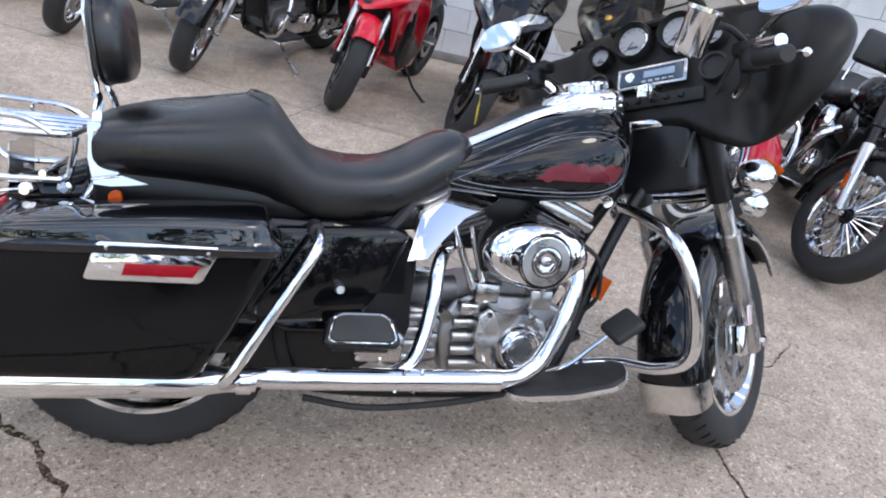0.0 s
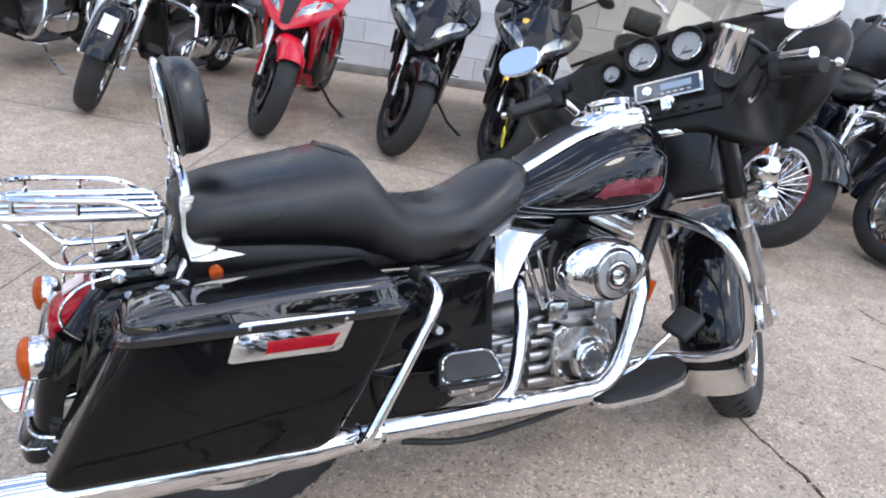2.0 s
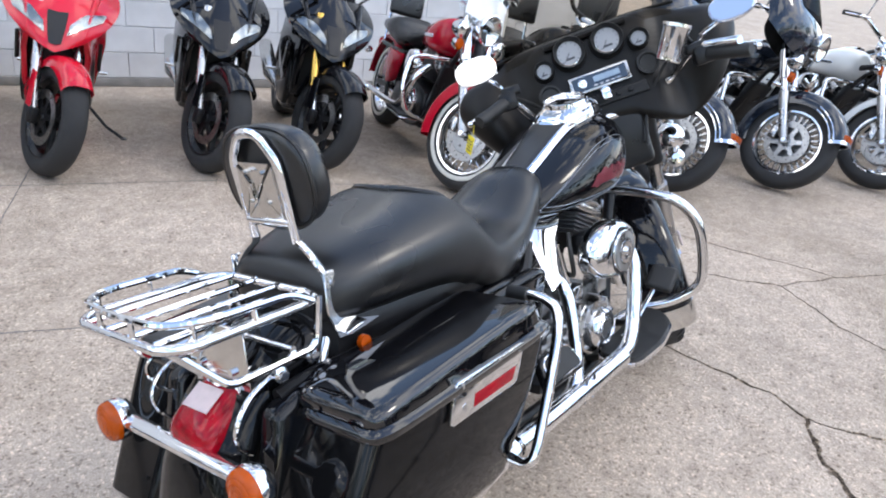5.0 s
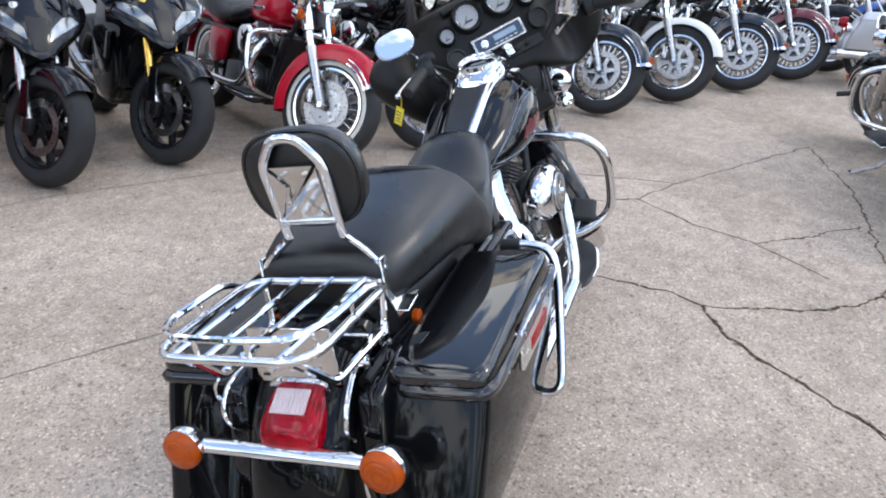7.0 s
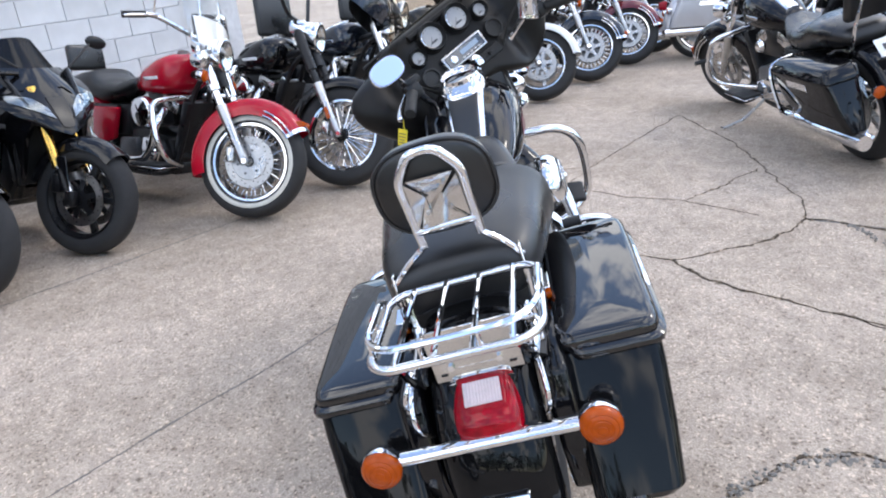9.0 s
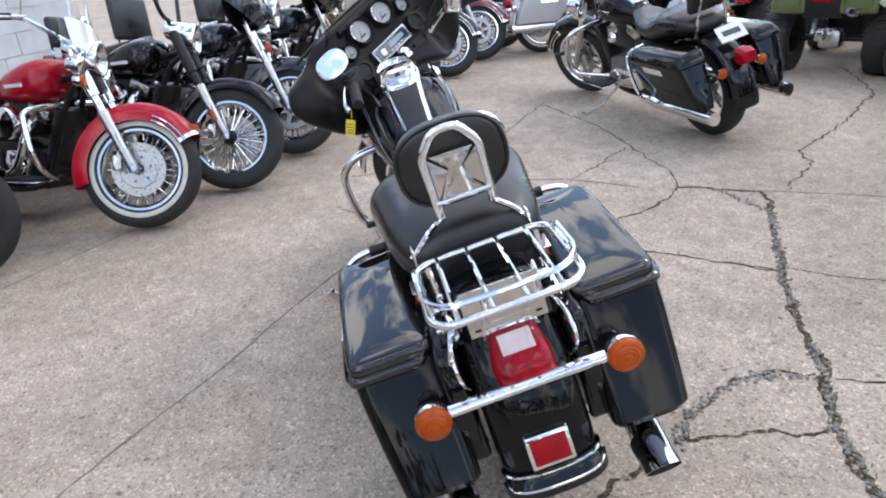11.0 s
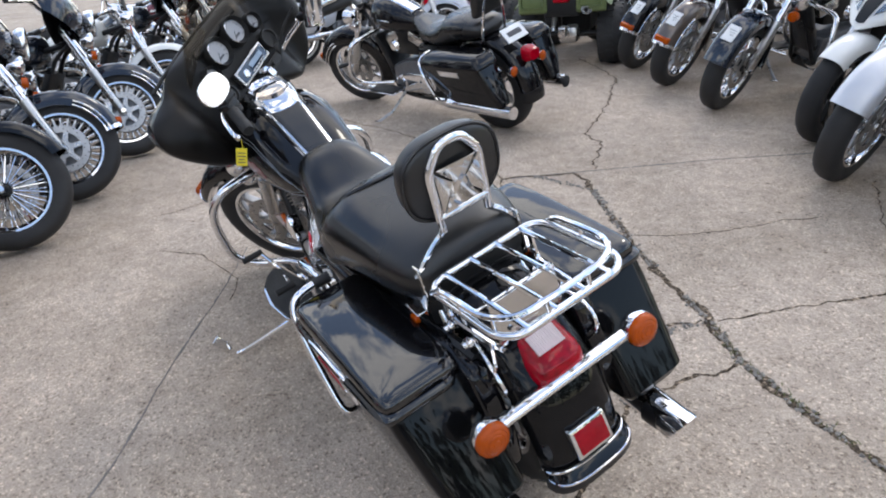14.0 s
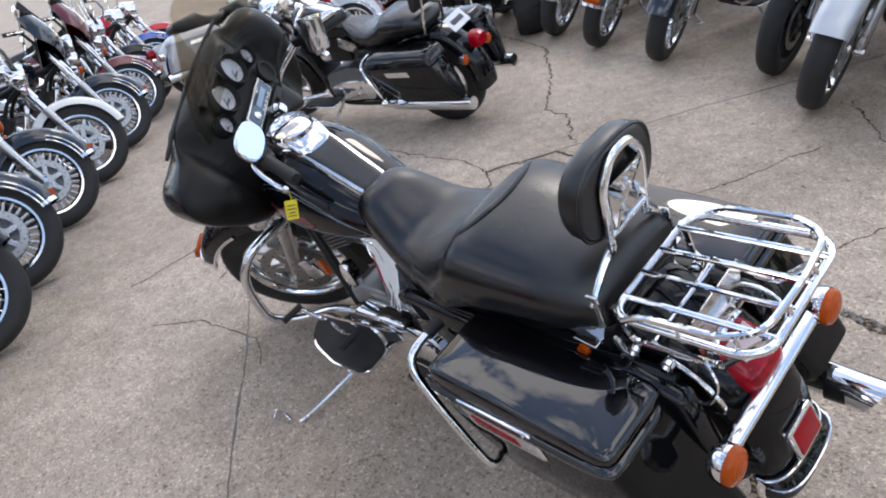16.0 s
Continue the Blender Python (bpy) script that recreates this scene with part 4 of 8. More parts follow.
    P("oil_filter", rod(bmesh.new(), (0.19, -0.06, 0.33), (0.25, -0.06, 0.36), 0.038, seg=18), BLACK_PAINT)
    for sgn, base in ((-1, -0.045), (1, 0.075)):
        ang = sgn * 22.5
        R0 = Matrix.Translation((base, 0, 0.44)) @ Matrix.Rotation(radians(ang), 4, "Y")
        prof = [(0.06, 0.0)]
        for k in range(13):
            z = 0.012 + k * 0.0108
            prof += [(0.066, z), (0.094 if k < 11 else 0.088, z + 0.001), (0.094 if k < 11 else 0.088, z + 0.0045), (0.066, z + 0.0055)]
        prof += [(0.06, 0.155)]
        P("cylinder", lathe(bmesh.new(), [(r, -z) for r, z in prof][::-1], R0 @ Matrix.Rotation(radians(90), 4, "X"), 26), DARK_ALLOY, "finned engine cylinder", sharp=25)
        head = bmesh.new()
        for k in range(5):
            block(head, (0, 0, 0.162 + k * 0.0125), (0.165 - 0.006 * k, 0.175, 0.006), 0.0015, R0, 1)
        block(head, (0, 0, 0.185), (0.13, 0.15, 0.06), 0.006, R0)
        P("cylinder_head", head, DARK_ALLOY, "finned cylinder head")
        rock = bmesh.new()
        block(rock, (0, 0, 0.236), (0.17, 0.165, 0.026), 0.009, R0)
        block(rock, (0, 0, 0.262), (0.158, 0.145, 0.03), 0.012, R0, 3)
        P("rocker_cover", rock, ALLOY, "polished rocker cover")
        for dx in (-0.028, 0.018):
            P("pushrod_tube", rod(bmesh.new(), (base + 0.015 * sgn + dx * 0.6 + 0.01, -0.125, 0.47), (base + sgn * 0.06 + dx, -0.115, 0.62), 0.0095, seg=10), CHROME)
    # air cleaner: oval chrome dome with a round insert
    A = at((0.051, 0, 0.579))
    rings = []
    for y, k in ((-0.165, 0.93), (-0.175, 1.0), (-0.200, 1.0), (-0.216, 0.96), (-0.228, 0.86), (-0.236, 0.70), (-0.238, 0.58)):
        rings.append([A @ V((0.128 * k * math.cos(q), y, 0.080 * k * math.sin(q))) for q in (2 * math.pi * j / 40 for j in range(40))])
    ac = P("air_cleaner", loft(bmesh.new(), rings), CHROME, "oval chrome air cleaner cover", sharp=60)
    A2 = at((0.058, 0, 0.577))
    P("air_cleaner_insert", lathe(bmesh.new(), [(0.0, -0.256), (0.008, -0.2555), (0.012, -0.247), (0.026, -0.2505), (0.034, -0.249), (0.036, -0.244), (0.052, -0.2445), (0.058, -0.242), (0.062, -0.232)], A2, 36), CHROME, "round chrome insert", ac)
    P("insert_ring", lathe(bmesh.new(), [(0.0365, -0.2475), (0.056, -0.2465), (0.056, -0.2425), (0.0365, -0.2435)], A2, 36), BRUSHED, "brushed ring", ac)
    for r in (0.0355, 0.0640):
        P("insert_groove", lathe(bmesh.new(), [(r - 0.0016, -0.2480 if r < 0.05 else -0.2395), (r + 0.0016, -0.2475 if r < 0.05 else -0.2380), (r + 0.0016, -0.23), (r - 0.0016, -0.23)], A2, 36), SATIN_BLACK, "", ac)
    P("air_cleaner_back", block(bmesh.new(), (0.05, -0.145, 0.60), (0.16, 0.05, 0.07), 0.02), SATIN_BLACK, "", ac)
    # left side: primary cover, derby cover, horn, shifter
    P("primary_cover", prism(bmesh.new(), [(0.16, 0.30), (0.15, 0.38), (0.08, 0.425), (-0.18, 0.44), (-0.34, 0.43), (-0.40, 0.38), (-0.40, 0.28), (-0.32, 0.235), (0.02, 0.225), (0.12, 0.25)], 0.115, 0.185, 0.022, 4), CHROME, "chrome primary cover")
    P("derby_cover", lathe(bmesh.new(), [(0.085, 0.182), (0.085, 0.190), (0.078, 0.196), (0.05, 0.2), (0.0, 0.2)], at((-0.285, 0, 0.335)), 30), CHROME, "round chrome clutch cover")
    P("stator_cover", lathe(bmesh.new(), [(0.06, 0.182), (0.055, 0.192), (0.0, 0.194)], at((0.05, 0, 0.325)), 24), CHROME)
    horn = bmesh.new()
    loft(horn, [[V((0.045 + x * k, y, 0.545 + z * k)) for x, z in ((0.028 * math.cos(q), 0.058 * math.sin(q) * (1.0 if math.sin(q) > 0 else 0.8)) for q in (2 * math.pi * j / 20 for j in range(20)))] for y, k in ((0.12, 0.9), (0.14, 1.0), (0.155, 0.9), (0.163, 0.5))])
    P("horn_cover", horn, CHROME, "chrome horn cover")
    P("coil_cover", block(bmesh.new(), (-0.10, 0.06, 0.60), (0.10, 0.06, 0.1), 0.01), SATIN_BLACK)
    P("shift_rod", tube(bmesh.new(), [(0.30, 0.21, 0.345), (0.0, 0.215, 0.42), (-0.22, 0.17, 0.40)], 0.005, 6), CHROME)
    P("shift_lever", tube(bmesh.new(), spline([(0.30, 0.20, 0.30), (0.34, 0.22, 0.335), (0.37, 0.24, 0.38)], 4), 0.008, 8), CHROME)
    P("shift_peg", rod(bmesh.new(), (0.37, 0.23, 0.38), (0.37, 0.31, 0.38), 0.012, seg=10), GRIP)
    P("heel_shifter", tube(bmesh.new(), spline([(0.30, 0.20, 0.30), (0.18, 0.22, 0.31), (0.08, 0.23, 0.35)], 4), 0.008, 8), CHROME)
    P("heel_peg", rod(bmesh.new(), (0.08, 0.22, 0.35), (0.08, 0.29, 0.35), 0.012, seg=10), GRIP)
    # side stand: a bent chrome rod with a flat foot
    st = P("side_stand", tube(bmesh.new(), spline([(0.10, 0.13, 0.235), (0.14, 0.24, 0.195), (0.20, 0.37, 0.148), (0.245, 0.455, 0.117), (0.270, 0.490, 0.106)], 6), 0.010, 8), CHROME, "chrome side stand")
    foot = Matrix.Translation((0.280, 0.522, 0.166)) @ Matrix.Rotation(radians(18), 4, "Z") @ Matrix.Rotation(radians(-24), 4, "X")
    P("stand_foot", block(bmesh.new(), (0, 0, 0), (0.009, 0.036, 0.084), 0.003, foot), CHROME, "", st)
    # --- footboards, brake pedal
    for s in (-1, 1):
        outline = [(0.02, 0.17), (0.0, 0.20), (0.0, 0.285), (0.03, 0.305), (0.15, 0.318), (0.26, 0.300), (0.325, 0.255), (0.345, 0.19), (0.33, 0.165)]
        tl = Matrix.Translation((0.17, 0, 0.288)) @ Matrix.Rotation(radians(-6), 4, "Y")
        def slab(pts, z0, z1, bev):
            bm = bmesh.new()
            a = [bm.verts.new(tl @ V((x - 0.17, s * y, z0))) for x, y in pts]
            b = [bm.verts.new(tl @ V((x - 0.17, s * y, z1))) for x, y in pts]
            fs = [bm.faces.new(a), bm.faces.new(b[::-1])] + [bm.faces.new((a[i], b[i], b[(i + 1) % len(a)], a[(i + 1) % len(a)])) for i in range(len(a))]
            bmesh.ops.bevel(bm, geom=list({e for f in fs for e in f.edges}), offset=bev, segments=2, affect="EDGES")
            return bm
        smooth = [(p.x, p.y) for p in rounded([(x, y, 0) for x, y in outline], 0.02, 3, True)]
        board = P("footboard", slab(smooth, -0.014, 0.0, 0.003), CHROME, "chrome edged footboard")
        inner = [(0.17 + (x - 0.17) * 0.955, 0.24 + (y - 0.24) * 0.90) for x, y in smooth]
        P("rubber_pad", slab(inner, -0.002, 0.010, 0.003), GRIP, "black rubber pad", board)
        P("board_bracket", tube(bmesh.new(), [(0.06, s * 0.12, 0.23), (0.06, s * 0.21, 0.262)], 0.012, 8), SATIN_BLACK, "", board)
        P("board_bracket", tube(bmesh.new(), [(0.26, s * 0.09, 0.27), (0.27, s * 0.21, 0.285)], 0.012, 8), SATIN_BLACK, "", board)
        # folded passenger board
        D = Matrix.Translation((-0.345, s * 0.262, 0.404)) @ Matrix.Rotation(radians(s * 32), 4, "X")
        shell = [(-0.088, -0.032), (-0.078, 0.022), (-0.055, 0.036), (0.045, 0.037), (0.065, 0.025), (0.082, -0.028), (0.07, -0.04), (-0.075, -0.04)]
        pb = P("passenger_board", prism(bmesh.new(), shell, -0.012, 0.012, 0.007, 3, D), SATIN_BLACK, "folded passenger footboard")
        k = [V((x * 0.86, s * 0.0135, z * 0.80 + 0.002)) for x, z in shell]
        P("chrome_line", tube(bmesh.new(), [D @ p for p in rounded(k, 0.012, 3, True)], 0.0022, 5, closed=True), CHROME, "", pb)
        P("rubber_pad", prism(bmesh.new(), [(x * 0.80, z * 0.72 + 0.002) for x, z in shell], s * 0.011, s * 0.0145, 0.001, 1, D), GRIP, "", pb)
        P("peg_mount", block(bmesh.new(), (-0.345, s * 0.22, 0.358), (0.13, 0.06, 0.028), 0.008), SATIN_BLACK, "", pb)
    P("side_bolt", rod(bmesh.new(), (-0.395, -0.18, 0.47), (-0.395, -0.208, 0.474), 0.013, 0.009, 10), ALLOY, "chrome bolt")
    ped = P("brake_pedal", tube(bmesh.new(), spline([(0.10, -0.19, 0.275), (0.17, -0.215, 0.315), (0.22, -0.235, 0.375), (0.262, -0.25, 0.425)], 5), 0.0075, 8, flat=0.7), CHROME, "chrome brake pedal")
    pad = Matrix.Translation((0.272, -0.262, 0.438)) @ Matrix.Rotation(radians(-38), 4, "Y") @ Matrix.Rotation(radians(14), 4, "X")
    P("pedal_pad", block(bmesh.new(), (0, 0, 0), (0.085, 0.080, 0.026), 0.012, pad, 4), GRIP, "black rubber pedal pad", ped)
    # --- engine guard
    gd = bmesh.new()
    loop = []
    for s in (-1, 1):
        side = [(0.335, s * 0.04, 0.685), (0.342, s * 0.14, 0.683), (0.352, s * 0.265, 0.662), (0.380, s * 0.325, 0.590), (0.422, s * 0.330, 0.46), (0.432, s * 0.312, 0.375), (0.400, s * 0.245, 0.325), (0.345, s * 0.15, 0.298), (0.25, s * 0.10, 0.27)]
        tube(gd, spline(side, 7), 0.0155, 14)
    P("engine_guard", gd, CHROME, "chrome engine guard bar")
    for s in (-1, 1):
        P("frame_reflector", block(bmesh.new(), (0.279, s * 0.115, 0.486), (0.030, 0.014, 0.060), 0.003, Matrix.Translation((0.279, s * 0.115, 0.486)) @ Matrix.Rotation(radians(22), 4, "Y") @ Matrix.Translation((-0.279, -s * 0.115, -0.486))), AMBER, "amber frame reflector")
        plate = prism(bmesh.new(), [(-0.192, 0.702), (-0.010, 0.694), (-0.030, 0.676), (-0.110, 0.640), (-0.165, 0.592), (-0.205, 0.552), (-0.252, 0.545)], s * 0.182, s * 0.186, 0.0012, 1)
        for v in plate.verts:
            v.co.y -= s * 0.80 * (v.co.z - 0.56)
        P("heat_deflector", plate, CHROME, "bright heat deflector")
        P("seat_strut", tube(bmesh.new(), [(-0.195, s * 0.075, 0.715), (-0.275, s * 0.10, 0.60)], 0.013, 10), CHROME)
    # --- tank, console
    rings = []
    for x, w, z0, z1 in ((-0.235, 0.035, 0.700, 0.728), (-0.21, 0.070, 0.692, 0.745), (-0.15, 0.108, 0.686, 0.778), (-0.06, 0.138, 0.682, 0.825), (0.05, 0.160, 0.682, 0.886), (0.14, 0.168, 0.685, 0.921), (0.21, 0.166, 0.692, 0.936), (0.26, 0.152, 0.712, 0.934), (0.29, 0.122, 0.745, 0.916), (0.303, 0.07, 0.79, 0.886)):
        rings.append(oval(x, w, z0, z1, 2.7, 40, crown=0.42))
    tank = P("fuel_tank", loft(bmesh.new(), rings), BLACK_PAINT, "gloss black fuel tank with pinstripes", sharp=70)
    TANK = ((-0.15, 0.108, 0.686, 0.778), (-0.06, 0.138, 0.682, 0.825), (0.05, 0.160, 0.682, 0.886), (0.14, 0.168, 0.685, 0.921), (0.21, 0.166, 0.692, 0.936), (0.26, 0.152, 0.712, 0.934), (0.29, 0.122, 0.745, 0.916))
    def tank_side(x, z, s, off=0.001):
        w, z0, z1 = (float(np.interp(x, [r[0] for r in TANK], [r[k] for r in TANK])) for k in (1, 2, 3))
        zc = z0 + 0.42 * (z1 - z0)
        h = z1 - zc if z > zc else zc - z0
        return V((x, s * (w * max(0.0, 1 - min(1.0, abs(z - zc) / h) ** 2.7) ** (1 / 2.7) + off), z))
    for s in (-1, 1):
        loop = spline([(x, 0, z) for x, z in ((-0.145, 0.716), (-0.146, 0.726), (-0.11, 0.748), (-0.03, 0.796), (0.07, 0.850), (0.16, 0.874), (0.225, 0.870), (0.262, 0.842), (0.275, 0.80), (0.262, 0.752), (0.20, 0.725), (0.08, 0.712), (-0.06, 0.710))], 6, True)
        P("pinstripe", tube(bmesh.new(), [tank_side(p.x, p.z, s) for p in loop], 0.0009, 5, closed=True), PINSTRIPE, "", tank)
        second = [tank_side(p.x * 0.93 + 0.006, 0.795 + (p.z - 0.795) * 0.86, s) for p in loop]
        P("pinstripe", tube(bmesh.new(), second, 0.0008, 4, closed=True), PINSTRIPE, "", tank)
        # a lettered badge: a long low shape with an uneven upper edge
        rows = []
        for i in range(25):
            t = i / 24
            x = 0.035 + 0.205 * t
            lo = 0.752 + 0.010 * t - (0.006 if 0.10 < t < 0.2 else 0.0)
            hi = lo + 0.010 + 0.034 * min(1.0, t * 7) * (0.72 + 0.28 * abs(math.sin(t * 17.0))) * (1.0 if t < 0.96 else 0.7)
            rows.append([tank_side(x + 0.012 * v, lo + (hi - lo) * v, s, 0.0016) for v in (0, 0.5, 1)])
        P("badge", sheet(bmesh.new(), rows, 0.0015), BADGE, "dark red tank badge", tank)
    # console: chrome frame, dark pad, filler cap
    def strip(w, lift, x0, x1, drop, n=14):
        g = []
        for i in range(n + 1):
            t = i / n
            x = x0 + (x1 - x0) * t
            zt = np.interp(x, [-0.235, -0.15, -0.06, 0.05, 0.14, 0.21, 0.265], [0.735, 0.778, 0.827, 0.888, 0.926, 0.944, 0.942])
            ww = w * (0.62 + 0.38 * t)
            g.append([V((x, ww * u, zt + lift - drop * max(0.0, abs(u) - 0.9) ** 1.4 / 0.15 ** 1.4)) for u in (-1.05, -1.0, -0.95, -0.9, -0.6, -0.3, 0, 0.3, 0.6, 0.9, 0.95, 1.0, 1.05)])
        return g
    con = P("console", sheet(bmesh.new(), strip(0.072, 0.014, -0.20, 0.262, 0.016), 0.006), CHROME, "chrome tank console", sharp=60)
    P("console_pad", sheet(bmesh.new(), strip(0.050, 0.0165, -0.195, 0.105, 0.003), 0.006), LEATHER, "black leather console strip", con, sharp=60)
    nose = [oval(x, w, z0, z1, 3.4, 32, crown=0.4) for x, w, z0, z1 in ((0.075, 0.044, 0.870, 0.913), (0.10, 0.060, 0.880, 0.940), (0.14, 0.072, 0.890, 0.963), (0.19, 0.080, 0.900, 0.978), (0.235, 0.080, 0.905, 0.982), (0.266, 0.072, 0.902, 0.976), (0.284, 0.056, 0.898, 0.961), (0.292, 0.032, 0.896, 0.934))]
    P("console_nose", loft(bmesh.new(), nose), CHROME, "rounded chrome end of the console", con, sharp=60)
    C = Matrix.Translation((0.182, 0, 0.974)) @ Matrix.Rotation(radians(-14), 4, "Y") @ Matrix.Rotation(radians(90), 4, "X")
    P("filler_door", lathe(bmesh.new(), [(0.064, 0.006), (0.067, -0.008), (0.064, -0.014), (0.058, -0.0155), (0.056, -0.0145), (0.052, -0.0165), (0.042, -0.0205), (0.028, -0.0245), (0.013, -0.0268), (0.0, -0.0275)], C, 36), CHROME, "round chrome filler door", con)
    # --- seat
    # half width, bottom, top along the bike
    prof = [(-0.922, 0.110, 0.672, 0.765), (-0.913, 0.138, 0.660, 0.782), (-0.88, 0.162, 0.656, 0.799), (-0.80, 0.184, 0.656, 0.822), (-0.72, 0.195, 0.654, 0.838), (-0.65, 0.204, 0.650, 0.853), (-0.60, 0.210, 0.645, 0.862), (-0.565, 0.212, 0.638, 0.858), (-0.54, 0.212, 0.628, 0.832), (-0.51, 0.209, 0.622, 0.795), (-0.47, 0.201, 0.606, 0.756), (-0.42, 0.188, 0.600, 0.742), (-0.36, 0.170, 0.598, 0.740), (-0.30, 0.152, 0.602, 0.750), (-0.25, 0.138, 0.616, 0.776), (-0.20, 0.124, 0.640, 0.808), (-0.16, 0.112, 0.662, 0.826), (-0.125, 0.099, 0.69, 0.830), (-0.102, 0.078, 0.72, 0.820), (-0.090, 0.05, 0.745, 0.800)]
    rings = []
    ends = spline([(x, w, z0) for x, w, z0, z1 in prof], 3), spline([(x, w, z1) for x, w, z0, z1 in prof], 3)
    for lo, hi in zip(*ends):
        x, w, z0, z1 = lo.x, lo.y, lo.z, hi.z
        ring = oval(x, w, z0, z1, 2.6, 48, crown=0.5, eb=2.8)
        # the rider's place is dished and its sides flare up
        for p in ring:
            if z1 - p.z < 0.10 and -0.56 < x < -0.22:
                p.z += 0.012 * (abs(p.y) / w) ** 2 * math.sin(math.pi * (x + 0.56) / 0.34)
        rings.append(ring)
    seat = P("seat", loft(bmesh.new(), rings), LEATHER, "black leather two-up seat", sharp=75)
    P("seat_pan", loft(bmesh.new(), [oval(x, w, 0.592, z1, 5, 24) for x, w, z1 in ((-0.925, 0.10, 0.69), (-0.90, 0.135, 0.70), (-0.75, 0.150, 0.70), (-0.50, 0.155, 0.68), (-0.30, 0.135, 0.65), (-0.22, 0.11, 0.66))]), SATIN_BLACK, "black pan under the seat", seat)
    welt = [(-0.545, -0.155, 0.80), (-0.572, -0.13, 0.852), (-0.60, -0.08, 0.868), (-0.612, 0, 0.8705), (-0.60, 0.08, 0.868), (-0.572, 0.13, 0.852), (-0.545, 0.155, 0.80)]
    P("seat_piping", tube(bmesh.new(), [p - V((0.0, 0, 0.012)) for p in spline(welt, 6)], 0.009, 9), LEATHER, "", seat)
    # --- backrest on its sissy bar
    B = Matrix.Translation((-0.903, -0.012, 0.938)) @ Matrix.Rotation(radians(-9), 4, "Y")
    padr = []
    for x, k in ((-0.020, 0.90), (-0.012, 0.985), (0.0, 1.0), (0.020, 0.985), (0.035, 0.92), (0.043, 0.78), (0.047, 0.55)):
        ring = []
        for j in range(40):
            q = 2 * math.pi * j / 40
            c, sn = math.cos(q), math.sin(q)
            ring.append(V((x, k * 0.121 * math.copysign(abs(c) ** 0.72, c), k * 0.095 * math.copysign(abs(sn) ** 0.80, sn))))
        padr.append(ring)
    padob = P("backrest_pad", loft(bmesh.new(), padr), LEATHER, "black leather backrest pad", m=B, sharp=70)
    P("pad_welt", tube(bmesh.new(), [V((-0.012, 0.121 * math.copysign(abs(math.cos(q)) ** 0.72, math.cos(q)), 0.095 * math.copysign(abs(math.sin(q)) ** 0.8, math.sin(q)))) for q in (2 * math.pi * j / 40 for j in range(40))], 0.004, 5, closed=True), LEATHER, "", padob, m=B)
    bar_pts = [(-0.030, -0.060, -0.112), (-0.030, -0.061, -0.06), (-0.030, -0.063, 0.038), (-0.030, -0.026, 0.088), (-0.030, 0.026, 0.088), (-0.030, 0.063, 0.038), (-0.030, 0.061, -0.06), (-0.030, 0.060, -0.112)]
    sb = P("sissy_bar", tube(bmesh.new(), rounded(bar_pts, 0.020, 5), 0.0100, 10, flat=0.8), CHROME, "chrome sissy bar", m=B)
    P("cross_bar", rod(bmesh.new(), (-0.030, -0.060, -0.076), (-0.030, 0.060, -0.076), 0.0095), CHROME, "", sb, m=B)
    # plate with four curved cut-outs, wide at its corners
    def arm():
        pts = []
        for k in range(7):
            u = k / 6
            pts.append((0.012 + 0.042 * u, 0.0115 + 0.0375 * u ** 1.5))
        return pts
    poly = []
    for q in (0, 90, 180, 270):
        a = arm()
        for (r, w), sg in [((r, w), -1) for r, w in a] + [((r, w), 1) for r, w in a[::-1]]:
            poly.append((r * math.cos(radians(q)) - sg * w * math.sin(radians(q)), r * math.sin(radians(q)) + sg * w * math.cos(radians(q))))
    bm = bmesh.new()
    center = [bm.verts.new((-0.034, y * 0.98, z * 0.98 - 0.016)) for y, z in poly]
    bm.faces.new(center)
    bmesh.ops.triangulate(bm, faces=bm.faces[:])
    bmesh.ops.solidify(bm, geom=bm.faces[:], thickness=0.005)
    P("backrest_plate", bm, POLISHED, "polished backrest plate with four flared arms", sb, m=B)
    for y, z in ((0.024, 0.02), (-0.024, 0.02), (0.024, -0.035), (-0.024, -0.035)):
        P("screw", rod(bmesh.new(), (-0.030, y, z), (-0.043, y, z), 0.0042, seg=8), ALLOY, "", sb, m=B)
    for s in (-1, 1):
        low = B @ V((-0.030, s * 0.060, -0.108))
        P("bar_upright", tube(bmesh.new(), spline([low, (-0.908, s * 0.072 - 0.010, 0.812), (-0.906, s * 0.102 - 0.006, 0.788), (-0.902, s * 0.134, 0.752)], 5), 0.0095, 8, flat=0.75), CHROME, "", sb)
        plate = [(-0.919, 0.776), (-0.893, 0.776), (-0.890, 0.715), (-0.880, 0.690), (-0.852, 0.669), (-0.800, 0.660), (-0.798, 0.656), (-0.840, 0.652), (-0.872, 0.648), (-0.905, 0.648), (-0.919, 0.70)]
        bm = prism(bmesh.new(), plate, s * 0.132, s * 0.138, 0.002, 1)
        for v in bm.verts:
            v.co.y += s * 0.14 * max(0.0, 0.705 - v.co.z)
        br = P("bar_bracket", bm, POLISHED, "polished side bracket", sb)
        P("bracket_tab", block(bmesh.new(), (0, 0, 0), (0.052, 0.034, 0.004), 0.0015, Matrix.Translation((-0.880, s * 0.152, 0.668)) @ Matrix.Rotation(radians(-12), 4, "Y"), 1), CHROME, "", br)
        for z in (0.752, 0.722):
            P("bolt", rod(bmesh.new(), (-0.902, s * 0.130, z), (-0.902, s * 0.143, z), 0.006, seg=6), ALLOY, "", br)
